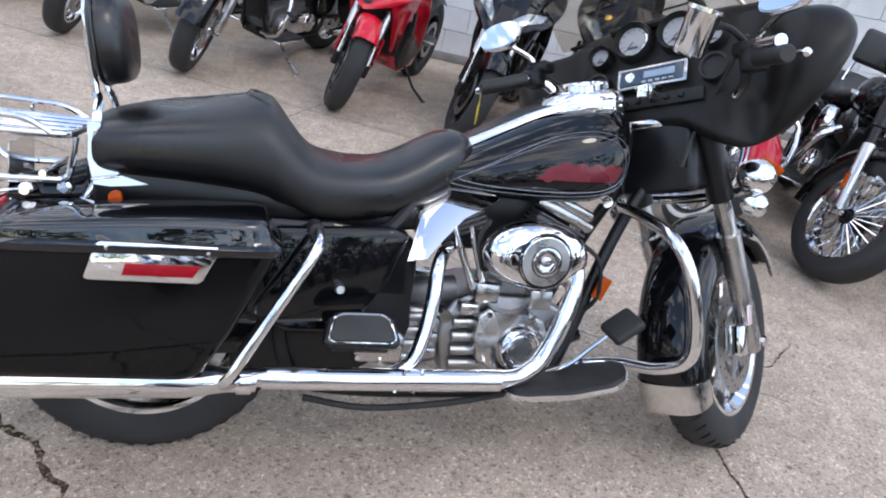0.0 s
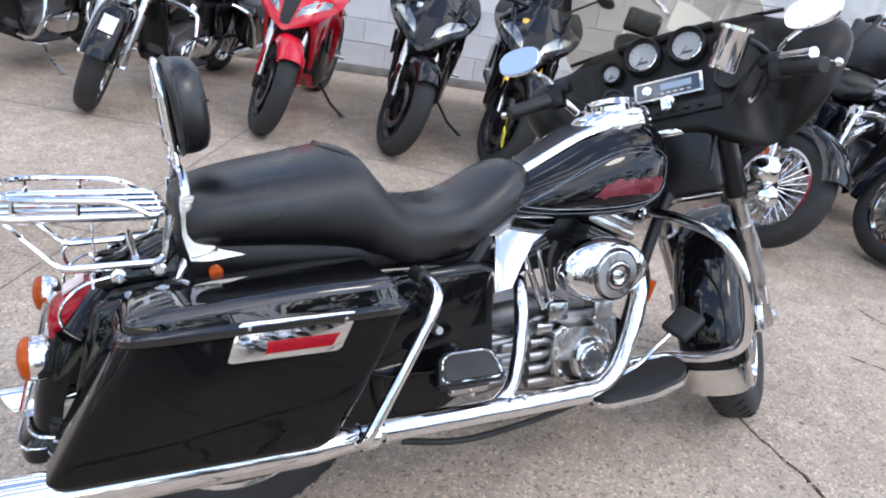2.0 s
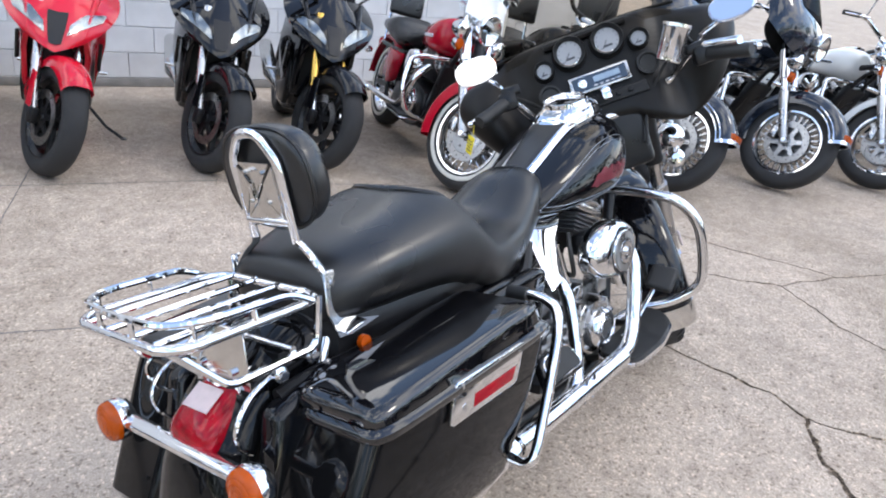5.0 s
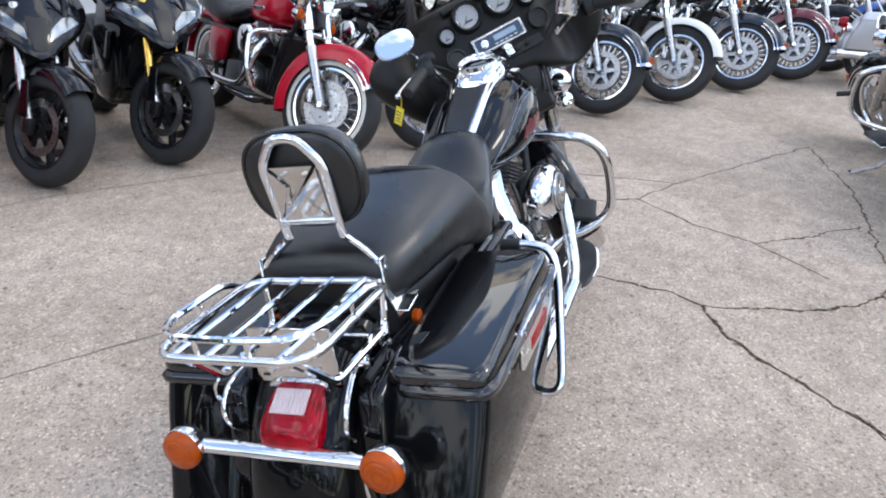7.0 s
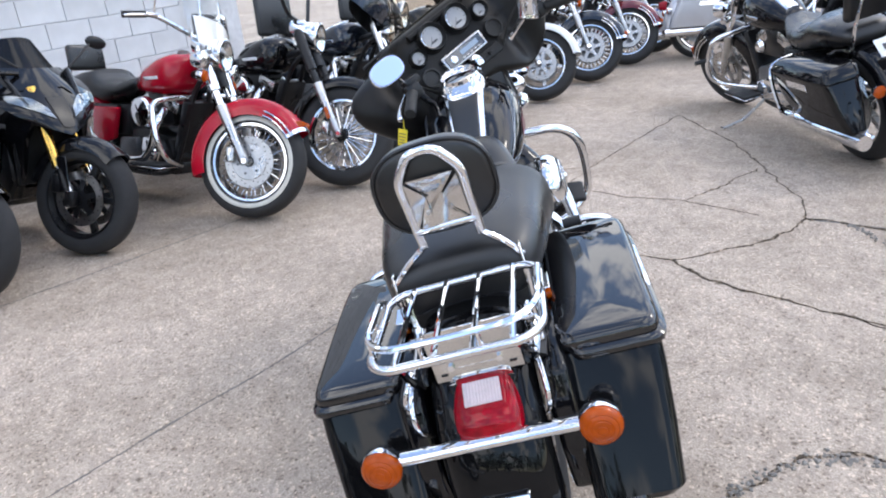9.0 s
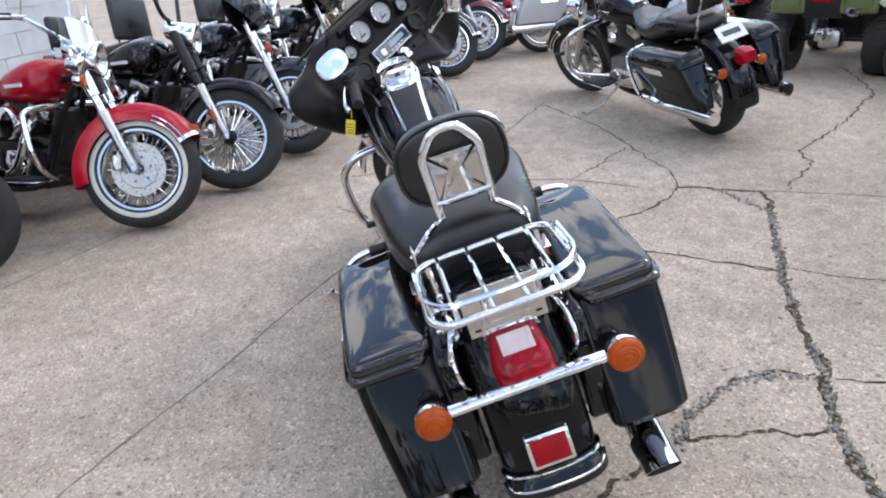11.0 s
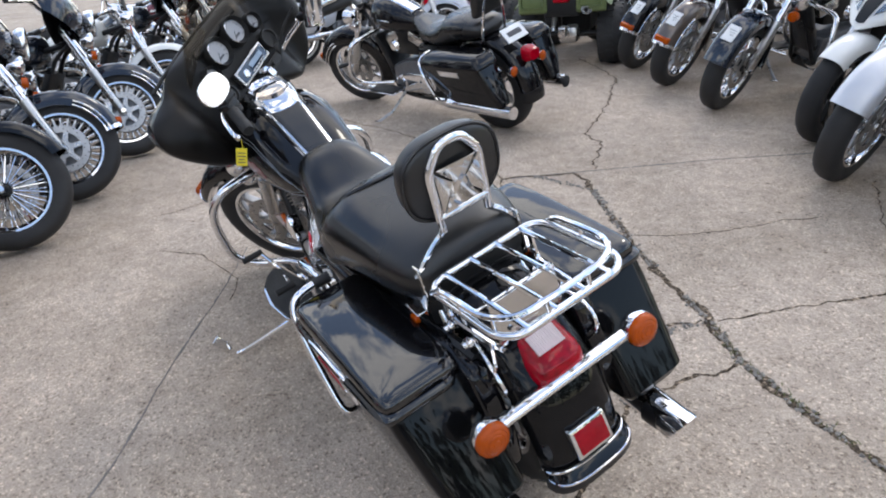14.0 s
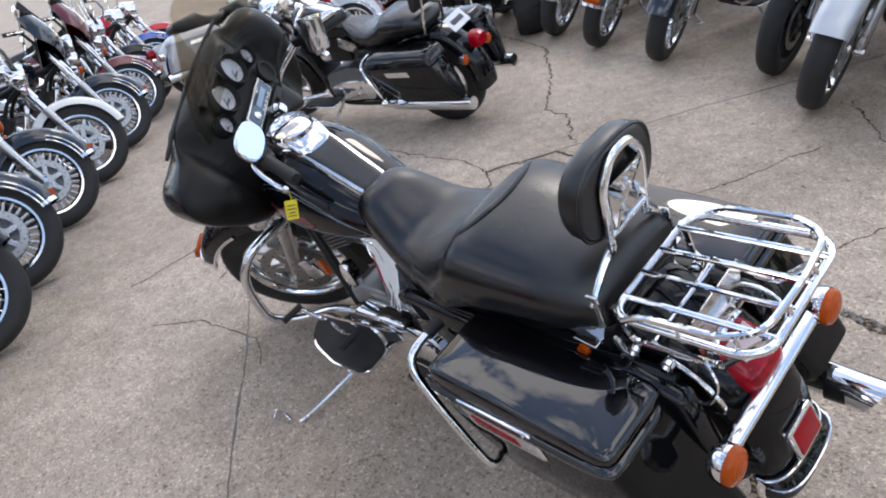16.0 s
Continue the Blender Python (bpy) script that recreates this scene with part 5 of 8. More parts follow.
        P("bracket_post", rod(bmesh.new(), (-0.90, s * 0.11, 0.655), (-0.93, s * 0.115, 0.60), 0.011), CHROME, "", br)
        P("dock_bolt", lathe(bmesh.new(), [(0.0, 0.03), (0.009, 0.03), (0.009, 0.022), (0.014, 0.02), (0.014, 0.01), (0.009, 0.008), (0.009, 0.0)], at((-0.96, s * 0.112, 0.635)) @ Matrix.Diagonal((1, s, 1, 1)), 12), CHROME, "", br)
        P("dock_bolt", lathe(bmesh.new(), [(0.0, 0.03), (0.009, 0.03), (0.009, 0.022), (0.014, 0.02), (0.014, 0.01), (0.009, 0.008), (0.009, 0.0)], at((-1.03, s * 0.112, 0.625)) @ Matrix.Diagonal((1, s, 1, 1)), 12), CHROME, "", br)
        P("rear_reflector", lathe(bmesh.new(), [(0.0, 0.012), (0.013, 0.011), (0.014, 0.0)], at((-0.86, s * 0.155, 0.63)) @ Matrix.Diagonal((1, s, 1, 1)), 14), AMBER, "small amber reflector", br)
        P("rail_plate", prism(bmesh.new(), [(-1.075, 0.60), (-1.06, 0.625), (-0.93, 0.64), (-0.90, 0.61), (-0.96, 0.58)], s * 0.095, s * 0.108, 0.004, 2), BLACK_PAINT, "", br)
    # --- luggage rack: two stacked loops joined by posts, cross tubes, lower frames
    z = 0.745
    R = at((0, -0.012, 0))
    hi = rounded([(-0.945, -0.153, z), (-0.945, 0.153, z), (-1.20, 0.153, z), (-1.235, 0.122, z), (-1.235, -0.122, z), (-1.20, -0.153, z)], 0.055, 6, True)
    rack = P("luggage_rack", tube(bmesh.new(), hi, 0.0082, 10, closed=True), CHROME, "chrome luggage rack", m=R)
    rail = [(-0.975, -0.156, z + 0.002), (-1.02, -0.156, z + 0.028), (-1.17, -0.154, z + 0.032), (-1.225, -0.118, z + 0.033), (-1.232, 0, z + 0.033), (-1.225, 0.118, z + 0.033), (-1.17, 0.154, z + 0.032), (-1.02, 0.156, z + 0.028), (-0.975, 0.156, z + 0.002)]
    P("rack_rail", tube(bmesh.new(), rounded(rail, 0.035, 5), 0.0065, 8), CHROME, "", rack, m=R)
    for y in (-0.102, -0.034, 0.034, 0.102):
        P("rack_bar", rod(bmesh.new(), (-0.945, y, z + 0.004), (-1.236, y, z + 0.004), 0.0058, seg=8), CHROME, "", rack, m=R)
    for px, py in ((-1.09, -0.156), (-1.19, -0.145), (-1.09, 0.156), (-1.19, 0.145), (-1.234, 0.05), (-1.234, -0.05)):
        P("rack_post", rod(bmesh.new(), (px, py, z), (px, py, z + 0.032), 0.0045, seg=6), CHROME, "", rack, m=R)
    for s in (-1, 1):
        leg = [(-0.938, s * 0.128, z - 0.004), (-0.950, s * 0.124, 0.650), (-1.128, s * 0.115, 0.643), (-1.222, s * 0.105, z - 0.002)]
        P("rack_leg", tube(bmesh.new(), rounded(leg, 0.022, 4), 0.0075, 8), CHROME, "", rack, m=R)
    P("rack_crossmember", rod(bmesh.new(), (-1.0, -0.12, 0.66), (-1.0, 0.12, 0.66), 0.007), CHROME, "", rack, m=R)
    P("antenna_wire", tube(bmesh.new(), spline([(-1.10, 0.11, 0.655), (-1.13, 0.13, 0.62), (-1.11, 0.14, 0.57), (-1.08, 0.13, 0.55)], 5), 0.004, 6), CHROME, "", rack)
    P("rear_wiring", tube(bmesh.new(), spline([(-0.93, 0.05, 0.64), (-0.97, 0.0, 0.66), (-1.02, -0.04, 0.645), (-1.06, -0.03, 0.63)], 5), 0.008, 6), SATIN_BLACK)
    P("under_seat_tray", block(bmesh.new(), (-0.95, 0, 0.635), (0.12, 0.20, 0.03), 0.01), SATIN_BLACK)
    # --- front end, all turned with the bars
    FP = lambda name, bm, mat, label="", parent=None, **kw: part(name, bm, mat, parent or bike, label, m=F, **kw)
    for s in (-1, 1):
        leg = FP("fork_leg", tube(bmesh.new(), [(0.500, s * 0.11, 0.86), (0.640, s * 0.11, 0.60)], 0.0235, 16), ALLOY, "polished fork tube")
        FP("fork_slider", tube(bmesh.new(), [(0.628, s * 0.11, 0.62), (0.67, s * 0.11, 0.545), (0.785, s * 0.11, 0.325), (0.80, s * 0.11, 0.295)], [0.031, 0.0295, 0.0275, 0.024], 16), ALLOY, "satin alloy fork slider", leg)
        FP("fork_cover", tube(bmesh.new(), [(0.47, s * 0.11, 0.91), (0.580, s * 0.11, 0.71)], 0.034, 14), SATIN_BLACK, "", leg)
        FP("axle_end", rod(bmesh.new(), (0.815, s * 0.09, 0.318), (0.815, s * 0.145, 0.318), 0.016, seg=8), CHROME, "", leg)
        FP("brake_caliper", block(bmesh.new(), (0.715, s * 0.098, 0.33), (0.055, 0.05, 0.085), 0.01, None, 2), CHROME, "chrome brake caliper", leg)
        FP("axle_reflector", block(bmesh.new(), (0.695, s * 0.138, 0.40), (0.03, 0.006, 0.055), 0.003, None, 1), CLEAR_LENS, "", leg)
    ff = FP("front_fender", mudguard(bmesh.new(), (0.815, 0, 0.318), 0.372, 0.092, 37, 205, 0.075, 34, 12), BLACK_PAINT, "gloss black front fender")
    FP("fender_skirt", mudguard(bmesh.new(), (0.815, 0, 0.318), 0.378, 0.0935, 193, 205.5, 0.075, 6, 12, 0.004), WORN_CHROME, "bright trim on the fender's lower end", ff)
    FP("fender_trim", mudguard(bmesh.new(), (0.815, 0, 0.318), 0.376, 0.094, 35, 39, 0.075, 2, 12, 0.006), CHROME, "", ff)
    FP("fender_lamp", block(bmesh.new(), (0, 0, 0), (0.022, 0.10, 0.036), 0.008, Matrix.Translation((1.122, 0, 0.548)) @ Matrix.Rotation(radians(-35), 4, "Y")), AMBER, "small amber fender lamp", ff)
    for s in (-1, 1):
        FP("fender_edge_trim", tube(bmesh.new(), [(0.815 + 0.303 * math.cos(radians(q)), s * 0.0945, 0.318 + 0.303 * math.sin(radians(q))) for q in range(36, 82, 5)], 0.0075, 6), CHROME, "", ff)
    # passing-lamp bar with bullet lamps and lower signals
    lb = FP("lamp_bar", tube(bmesh.new(), spline([(0.60, -0.18, 0.74), (0.62, -0.12, 0.725), (0.63, 0, 0.72), (0.62, 0.12, 0.725), (0.60, 0.18, 0.74)], 5), 0.014, 10), CHROME, "chrome lamp bar")
    for s in (-1, 1):
        M1 = Matrix.Translation((0.60, s * 0.190, 0.762)) @ Matrix.Rotation(radians(-90), 4, "Z") @ Matrix.Scale(0.66, 4)
        FP("passing_lamp", lathe(bmesh.new(), [(0.0, -0.085), (0.03, -0.08), (0.052, -0.06), (0.064, -0.03), (0.068, 0.0), (0.070, 0.02), (0.064, 0.028)], M1, 26), CHROME, "chrome passing lamp", lb)
        FP("lamp_lens", lathe(bmesh.new(), [(0.064, 0.026), (0.05, 0.034), (0.0, 0.038)], M1, 24), CLEAR_LENS, "", lb)
        M2 = Matrix.Translation((0.605, s * 0.185, 0.690)) @ Matrix.Rotation(radians(-90), 4, "Z") @ Matrix.Scale(0.8, 4)
        FP("turn_signal", lathe(bmesh.new(), [(0.0, -0.042), (0.022, -0.04), (0.036, -0.025), (0.04, 0.0), (0.04, 0.012)], M2, 22), CHROME, "chrome front turn signal", lb)
        FP("amber_lens", lathe(bmesh.new(), [(0.039, 0.012), (0.03, 0.024), (0.0, 0.028)], M2, 20), AMBER, "", lb)
    # fairing: one closed form with drooping lobes; outer shell ahead, inner panel behind
    half = [(0.0, 1.186), (0.06, 1.186), (0.13, 1.186), (0.20, 1.182), (0.25, 1.168), (0.295, 1.146), (0.35, 1.137), (0.40, 1.124), (0.434, 1.094), (0.446, 1.055), (0.436, 1.012), (0.408, 0.962), (0.370, 0.908), (0.320, 0.858), (0.262, 0.826), (0.205, 0.818), (0.145, 0.840), (0.085, 0.870), (0.0, 0.880)]
    rim = spline([(0, y, z) for y, z in half] + [(0, -y, z) for y, z in half[-2:0:-1]], 3, True)
    def panel_x(y, z):
        """The inner panel: leaning gauge wall, hollows beside it, lobes swelling to the rear."""
        a = abs(y)
        hollow = math.exp(-((a - 0.245) / 0.050) ** 2)
        lobe = math.exp(-((a - 0.365) / 0.075) ** 2) * math.exp(-((z - 1.03) / 0.11) ** 2)
        return 0.432 + 0.075 * ((z - 0.89) / 0.32 - 0.35) + 0.050 * hollow - 0.030 * lobe
    def edge_x(y, z):
        return 0.432 + 0.075 * ((z - 0.89) / 0.32 - 0.35) + 0.060 - 0.01 * min(1.0, abs(y) / 0.45) ** 2
    def inner_pt(p, k):
        y, z = p.y * k, 1.015 + (p.z - 1.015) * k
        b = max(0.0, 1 - k ** 9) ** 0.5
        return V((panel_x(y, z) * b + edge_x(y, z) * (1 - b), y, z))
    def shell_pt(p, k):
        y, z = p.y * k, 1.015 + (p.z - 1.015) * k
        b = max(0.0, 1 - k ** 8) ** 0.5
        lobe = math.exp(-((abs(y) - 0.36) / 0.09) ** 2) * math.exp(-((z - 1.03) / 0.11) ** 2)
        return V((edge_x(y, z) + 0.20 * (1 - k * k) + b * (0.012 + 0.065 * lobe), y, z))
    steps = (0.9995, 0.992, 0.98, 0.96, 0.93, 0.89, 0.84, 0.78, 0.70, 0.62, 0.54, 0.46, 0.38, 0.30, 0.22, 0.14, 0.06)
    fa = FP("fairing", loft(bmesh.new(), [[shell_pt(p, k) for p in rim] for k in (1.0,) + steps]), WING_PAINT, "gloss black fork-mounted fairing", sharp=60)
    M3 = Matrix.Translation((0.70, 0, 0.99)) @ Matrix.Rotation(radians(-90), 4, "Z")
    hl = FP("headlamp", lathe(bmesh.new(), [(0.080, -0.03), (0.092, -0.01), (0.096, 0.012), (0.090, 0.022), (0.084, 0.02)], M3, 34), CHROME, "round chrome-rimmed headlamp", fa)
    FP("lamp_reflector", lathe(bmesh.new(), [(0.084, 0.018), (0.06, -0.01), (0.02, -0.03), (0.0, -0.03)], M3, 30), HEADLAMP, "", hl)
    FP("lamp_glass", lathe(bmesh.new(), [(0.085, 0.02), (0.06, 0.03), (0.0, 0.036)], M3, 30), LAMP_GLASS, "", hl)
    FP("inner_panel", loft(bmesh.new(), [[inner_pt(p, k) for p in rim] for k in (1.0,) + steps]), PANEL_PLASTIC, "textured black inner fairing panel", fa, sharp=60)
    # gauges: panel leans back about 12 degrees
    G = lambda y, z, d=0.0: Matrix.Translation((0.432 + 0.075 * ((z - 0.89) / 0.32 - 0.35) - 0.012 - d, y, z)) @ Matrix.Rotation(radians(13), 4, "Y") @ Matrix.Rotation(radians(90), 4, "Z")
    for y, zz, r in ((0.060, 1.124, 0.038), (-0.060, 1.124, 0.038), (0.150, 1.096, 0.023), (-0.150, 1.096, 0.023)):
        g = FP("gauge", lathe(bmesh.new(), [(r * 1.44, -0.012), (r * 1.36, 0.016), (r * 1.28, 0.020), (r * 1.17, 0.012), (r * 1.05, 0.0)], G(y, zz), 30), BLACK_PLASTIC, "black gauge hood", fa)
        FP("bezel", lathe(bmesh.new(), [(r * 1.06, 0.0), (r * 1.05, 0.006), (r * 0.99, 0.007), (r * 0.97, 0.0)], G(y, zz), 30), CHROME, "", g)
        FP("dial", lathe(bmesh.new(), [(r * 0.98, 0.001), (r * 0.6, 0.0015), (0.0, 0.002)], G(y, zz), 30), GAUGE, "pale gauge dial", g)
        bm = bmesh.new()
        a, b = G(y, zz) @ V((0, 0.0035, 0)), G(y, zz) @ V((r * 0.5, 0.0035, -r * 0.6))
        rod(bm, a, b, 0.0012, seg=4)
        for k in range(11):
            q = radians(225 - 27 * k)
            rod(bm, G(y, zz) @ V((r * 0.80 * math.cos(q), 0.0022, r * 0.80 * math.sin(q))), G(y, zz) @ V((r * 0.93 * math.cos(q), 0.0022, r * 0.93 * math.sin(q))), 0.0009, seg=4)
        block(bm, (0, 0.0025, -r * 0.45), (r * 0.7, 0.001, r * 0.18), 0, G(y, zz))
        FP("needle", bm, INK, "", g)
    FP("gauge_brow", tube(bmesh.new(), [V((panel_x(y, 1.166) - 0.004, y, 1.166)) for y in (-0.13 + 0.26 * i / 16 for i in range(17))], 0.012, 8), PANEL_PLASTIC, "", fa)
    rd = FP("radio", block(bmesh.new(), (0, 0.0, 0), (0.186, 0.024, 0.058), 0.004, G(-0.002, 1.018)), ALLOY, "silver framed car radio", fa)
    FP("display", block(bmesh.new(), (0.0, 0.013, 0), (0.168, 0.004, 0.044), 0.002, G(-0.002, 1.018), 1), DARK_GLASS, "", rd)
    FP("display_window", block(bmesh.new(), (-0.022, 0.0155, 0.003), (0.082, 0.002, 0.018), 0.001, G(-0.002, 1.018), 1), material("lcd", (0.28, 0.36, 0.46), 0.2, 0, 0.1, 60), "", rd)
    FP("knob", lathe(bmesh.new(), [(0.014, 0.012), (0.013, 0.02), (0.008, 0.022), (0.0, 0.022)], G(-0.002, 1.018) @ at((0.055, 0, -0.001)), 18), CHROME, "", rd)
    for k in range(5):
        FP("button", block(bmesh.new(), (-0.055 + 0.018 * k, 0.016, -0.016), (0.012, 0.003, 0.005), 0.001, G(-0.002, 1.018), 1), ALLOY, "", rd)
    FP("switch_lock", block(bmesh.new(), (0, 0.046, -0.012), (0.028, 0.018, 0.034), 0.005, G(-0.002, 0.972)), CHROME, "chrome lock body", fa)
    FP("ignition_switch", lathe(bmesh.new(), [(0.017, -0.01), (0.017, 0.03), (0.014, 0.036), (0.006, 0.036), (0.005, 0.03), (0.0, 0.03)], G(-0.005, 0.972), 20), CHROME, "chrome ignition switch", fa)
    for y in (0.155, -0.155):
        FP("vent", lathe(bmesh.new(), [(0.036, -0.004), (0.035, 0.006), (0.029, 0.006), (0.026, -0.001), (0.0, -0.001)], G(y, 1.018), 24), GRIP, "round dark vent", fa)
    for k in range(5):
        FP("switch", block(bmesh.new(), (-0.075 + 0.0375 * k, 0.004, 0), (0.014, 0.012, 0.012), 0.002, G(-0.005, 0.958), 1), BLACK_PLASTIC, "", fa)
    FP("switch_panel", block(bmesh.new(), (0, -0.006, 0), (0.26, 0.012, 0.036), 0.005, G(-0.005, 0.958)), BLACK_PLASTIC, "", fa)
    FP("fork_shroud", prism(bmesh.new(), [(0.43, 0.72), (0.42, 0.92), (0.52, 0.94), (0.575, 0.74)], -0.10, 0.10, 0.02, 3), SATIN_BLACK, "black fork shroud", fa)
    # windscreen
    def screen_pt(u, v):
        y = 0.262 * u * (1 - 0.16 * v * v)
        top = 1.405 - 0.105 * abs(u) ** 2.6
        z = 1.165 - 0.03 * u * u + (top - 1.165) * v
        x = 0.50 + 0.055 * (1 - u * u) - 0.17 * v - 0.07 * abs(u) ** 2
        return V((x, y, z))
    FP("windscreen", sheet(bmesh.new(), [[screen_pt(-1 + 2 * i / 24, j / 8) for i in range(25)] for j in range(9)], 0.004), SMOKE_SCREEN, "smoke tinted windscreen", fa, sharp=80)
    FP("screen_trim", tube(bmesh.new(), [V((edge_x(y, 1.18) + 0.012, y, 1.187 - 0.16 * y * y)) for y in (-0.30 + 0.60 * i / 24 for i in range(25))], 0.006, 6), BLACK_PLASTIC, "", fa)
    # handlebar, grips, levers, mirrors, cup
    hb = FP("handlebar", tube(bmesh.new(), rounded([(0.215, -0.363, 0.990), (0.32, -0.27, 1.015), (0.45, -0.215, 0.95), (0.46, -0.10, 0.90), (0.42, 0, 0.90), (0.42, 0.10, 0.90), (0.40, 0.21, 0.94), (0.33, 0.27, 1.050), (0.225, 0.363, 1.022)], 0.05, 5), 0.0135, 12), CHROME, "chrome handlebar")
    for s in (-1, 1):
        low = V((-0.01, 0, -0.060)) if s < 0 else V((0, 0, 0))
        a, b = V((0.205, s * 0.380, 1.016)) + low, V((0.300, s * 0.298, 1.042)) + low
        FP("grip", tube(bmesh.new(), [a, a.lerp(b, 0.05), a.lerp(b, 0.5), b], [0.016, 0.0195, 0.0185, 0.0195], 14), GRIP, "black rubber grip", hb)
        FP("switch_housing", block(bmesh.new(), (0, 0, 0), (0.045, 0.055, 0.055), 0.01, Matrix.Translation(V((0.315, s * 0.283, 1.046)) + low)), SATIN_BLACK, "", hb)
        FP("lever", tube(bmesh.new(), [p + low for p in spline([(0.345, s * 0.270, 1.055), (0.33, s * 0.32, 1.045), (0.265, s * 0.385, 1.03), (0.235, s * 0.405, 1.02)], 4)], 0.008, 8, flat=0.6), CHROME, "", hb)
        FP("lever_ball", lathe(bmesh.new(), [(0, -0.01), (0.008, -0.006), (0.01, 0), (0.008, 0.006), (0, 0.01)], at(V((0.232, s * 0.407, 1.019)) + low), 10), CHROME, "", hb)
        eye = V((0.251, 0.345, 1.156)) if s > 0 else V((0.238, -0.373, 1.084))
        FP("master_cylinder", block(bmesh.new(), V((0.325, s * 0.268, 1.072)) + low, (0.05, 0.06, 0.03), 0.008), SATIN_BLACK, "", hb)
        FP("mirror_stem", tube(bmesh.new(), spline([V((0.325, s * 0.285, 1.060)) + low, V((0.325, s * 0.295, 1.10)) + low, eye + V((0.02, -s * 0.01, -0.02))], 4), 0.006, 8), CHROME, "", hb)
        mm = Matrix.Translation(eye) @ Matrix.Rotation(radians(1 if s > 0 else -15), 4, "Z") @ Matrix.Rotation(radians(17 if s > 0 else 26), 4, "Y")
        ring = lambda x, k: [V((x, 0.062 * k * math.copysign(abs(math.cos(q)) ** 0.8, math.cos(q)) , 0.040 * k * math.copysign(abs(math.sin(q)) ** 0.8, math.sin(q)))) for q in (2 * math.pi * j / 28 for j in range(28))]
        mir = FP("mirror", loft(bmesh.new(), [[mm @ p for p in ring(x, k)] for x, k in ((-0.006, 0.98), (0.0, 1.0), (0.012, 0.9), (0.022, 0.6), (0.026, 0.3))]), CHROME, "chrome backed mirror", hb)
        FP("mirror_glass", loft(bmesh.new(), [[mm @ p for p in ring(x, k)] for x, k in ((-0.0065, 0.94), (-0.008, 0.92))]), MIRROR, "", mir)
        FP("clutch_cable", tube(bmesh.new(), spline([(0.34, s * 0.26, 1.05), (0.40, s * 0.20, 1.00), (0.43, s * 0.12, 0.90), (0.40, s * 0.08, 0.78)], 5), 0.005, 6), GRIP, "", hb)
    cup = FP("cup_holder", lathe(bmesh.new(), [(0.0, 0.0), (0.030, 0.0), (0.034, 0.004), (0.036, 0.09), (0.040, 0.095), (0.040, 0.103), (0.036, 0.103), (0.034, 0.01), (0.0, 0.008)], Matrix.Translation((0.225, -0.168, 1.000)) @ (m @ F).inverted().to_3x3().to_4x4() @ Matrix.Rotation(radians(6), 4, "Y") @ Matrix.Rotation(radians(90), 4, "X"), 30), CHROME, "chrome cup holder", hb)
    FP("cup_bracket", tube(bmesh.new(), spline([(0.250, -0.195, 1.055), (0.28, -0.235, 1.06), (0.315, -0.262, 1.03)], 4), 0.008, 8), SATIN_BLACK, "", cup)
    return bike


HERO = Matrix.Translation((0.0, 0.015, 0.0)) @ Matrix.Rotation(radians(-12.8), 4, "X")
hero = hero_bike(HERO)
TAG = HERO @ at((-0.07, 0.006, 0)) @ steering(0.56, 0.83, 26, 38.0) @ V((0.232, 0.400, 1.010))
tag = thing("price_tag", Matrix.Translation(TAG), "yellow card tag hanging from the clutch lever", "tag")
card = part("card", block(bmesh.new(), (0, 0, -0.058), (0.003, 0.033, 0.055), 0.001, Matrix.Rotation(radians(-22), 4, "Z") @ Matrix.Rotation(radians(10), 4, "X"), 1), YELLOW_TAG, tag)
part("string", tube(bmesh.new(), [(0, 0, 0.004), (0.001, 0.001, -0.033)], 0.0012, 4), YELLOW_TAG, tag)
for k, (w, z) in enumerate(((0.022, -0.045), (0.024, -0.055), (0.018, -0.065), (0.022, -0.074))):
    part("print_bar", block(bmesh.new(), (-0.002, 0, z), (0.0006, w, 0.003), 0, Matrix.Rotation(radians(-22), 4, "Z") @ Matrix.Rotation(radians(10), 4, "X")), INK, card)


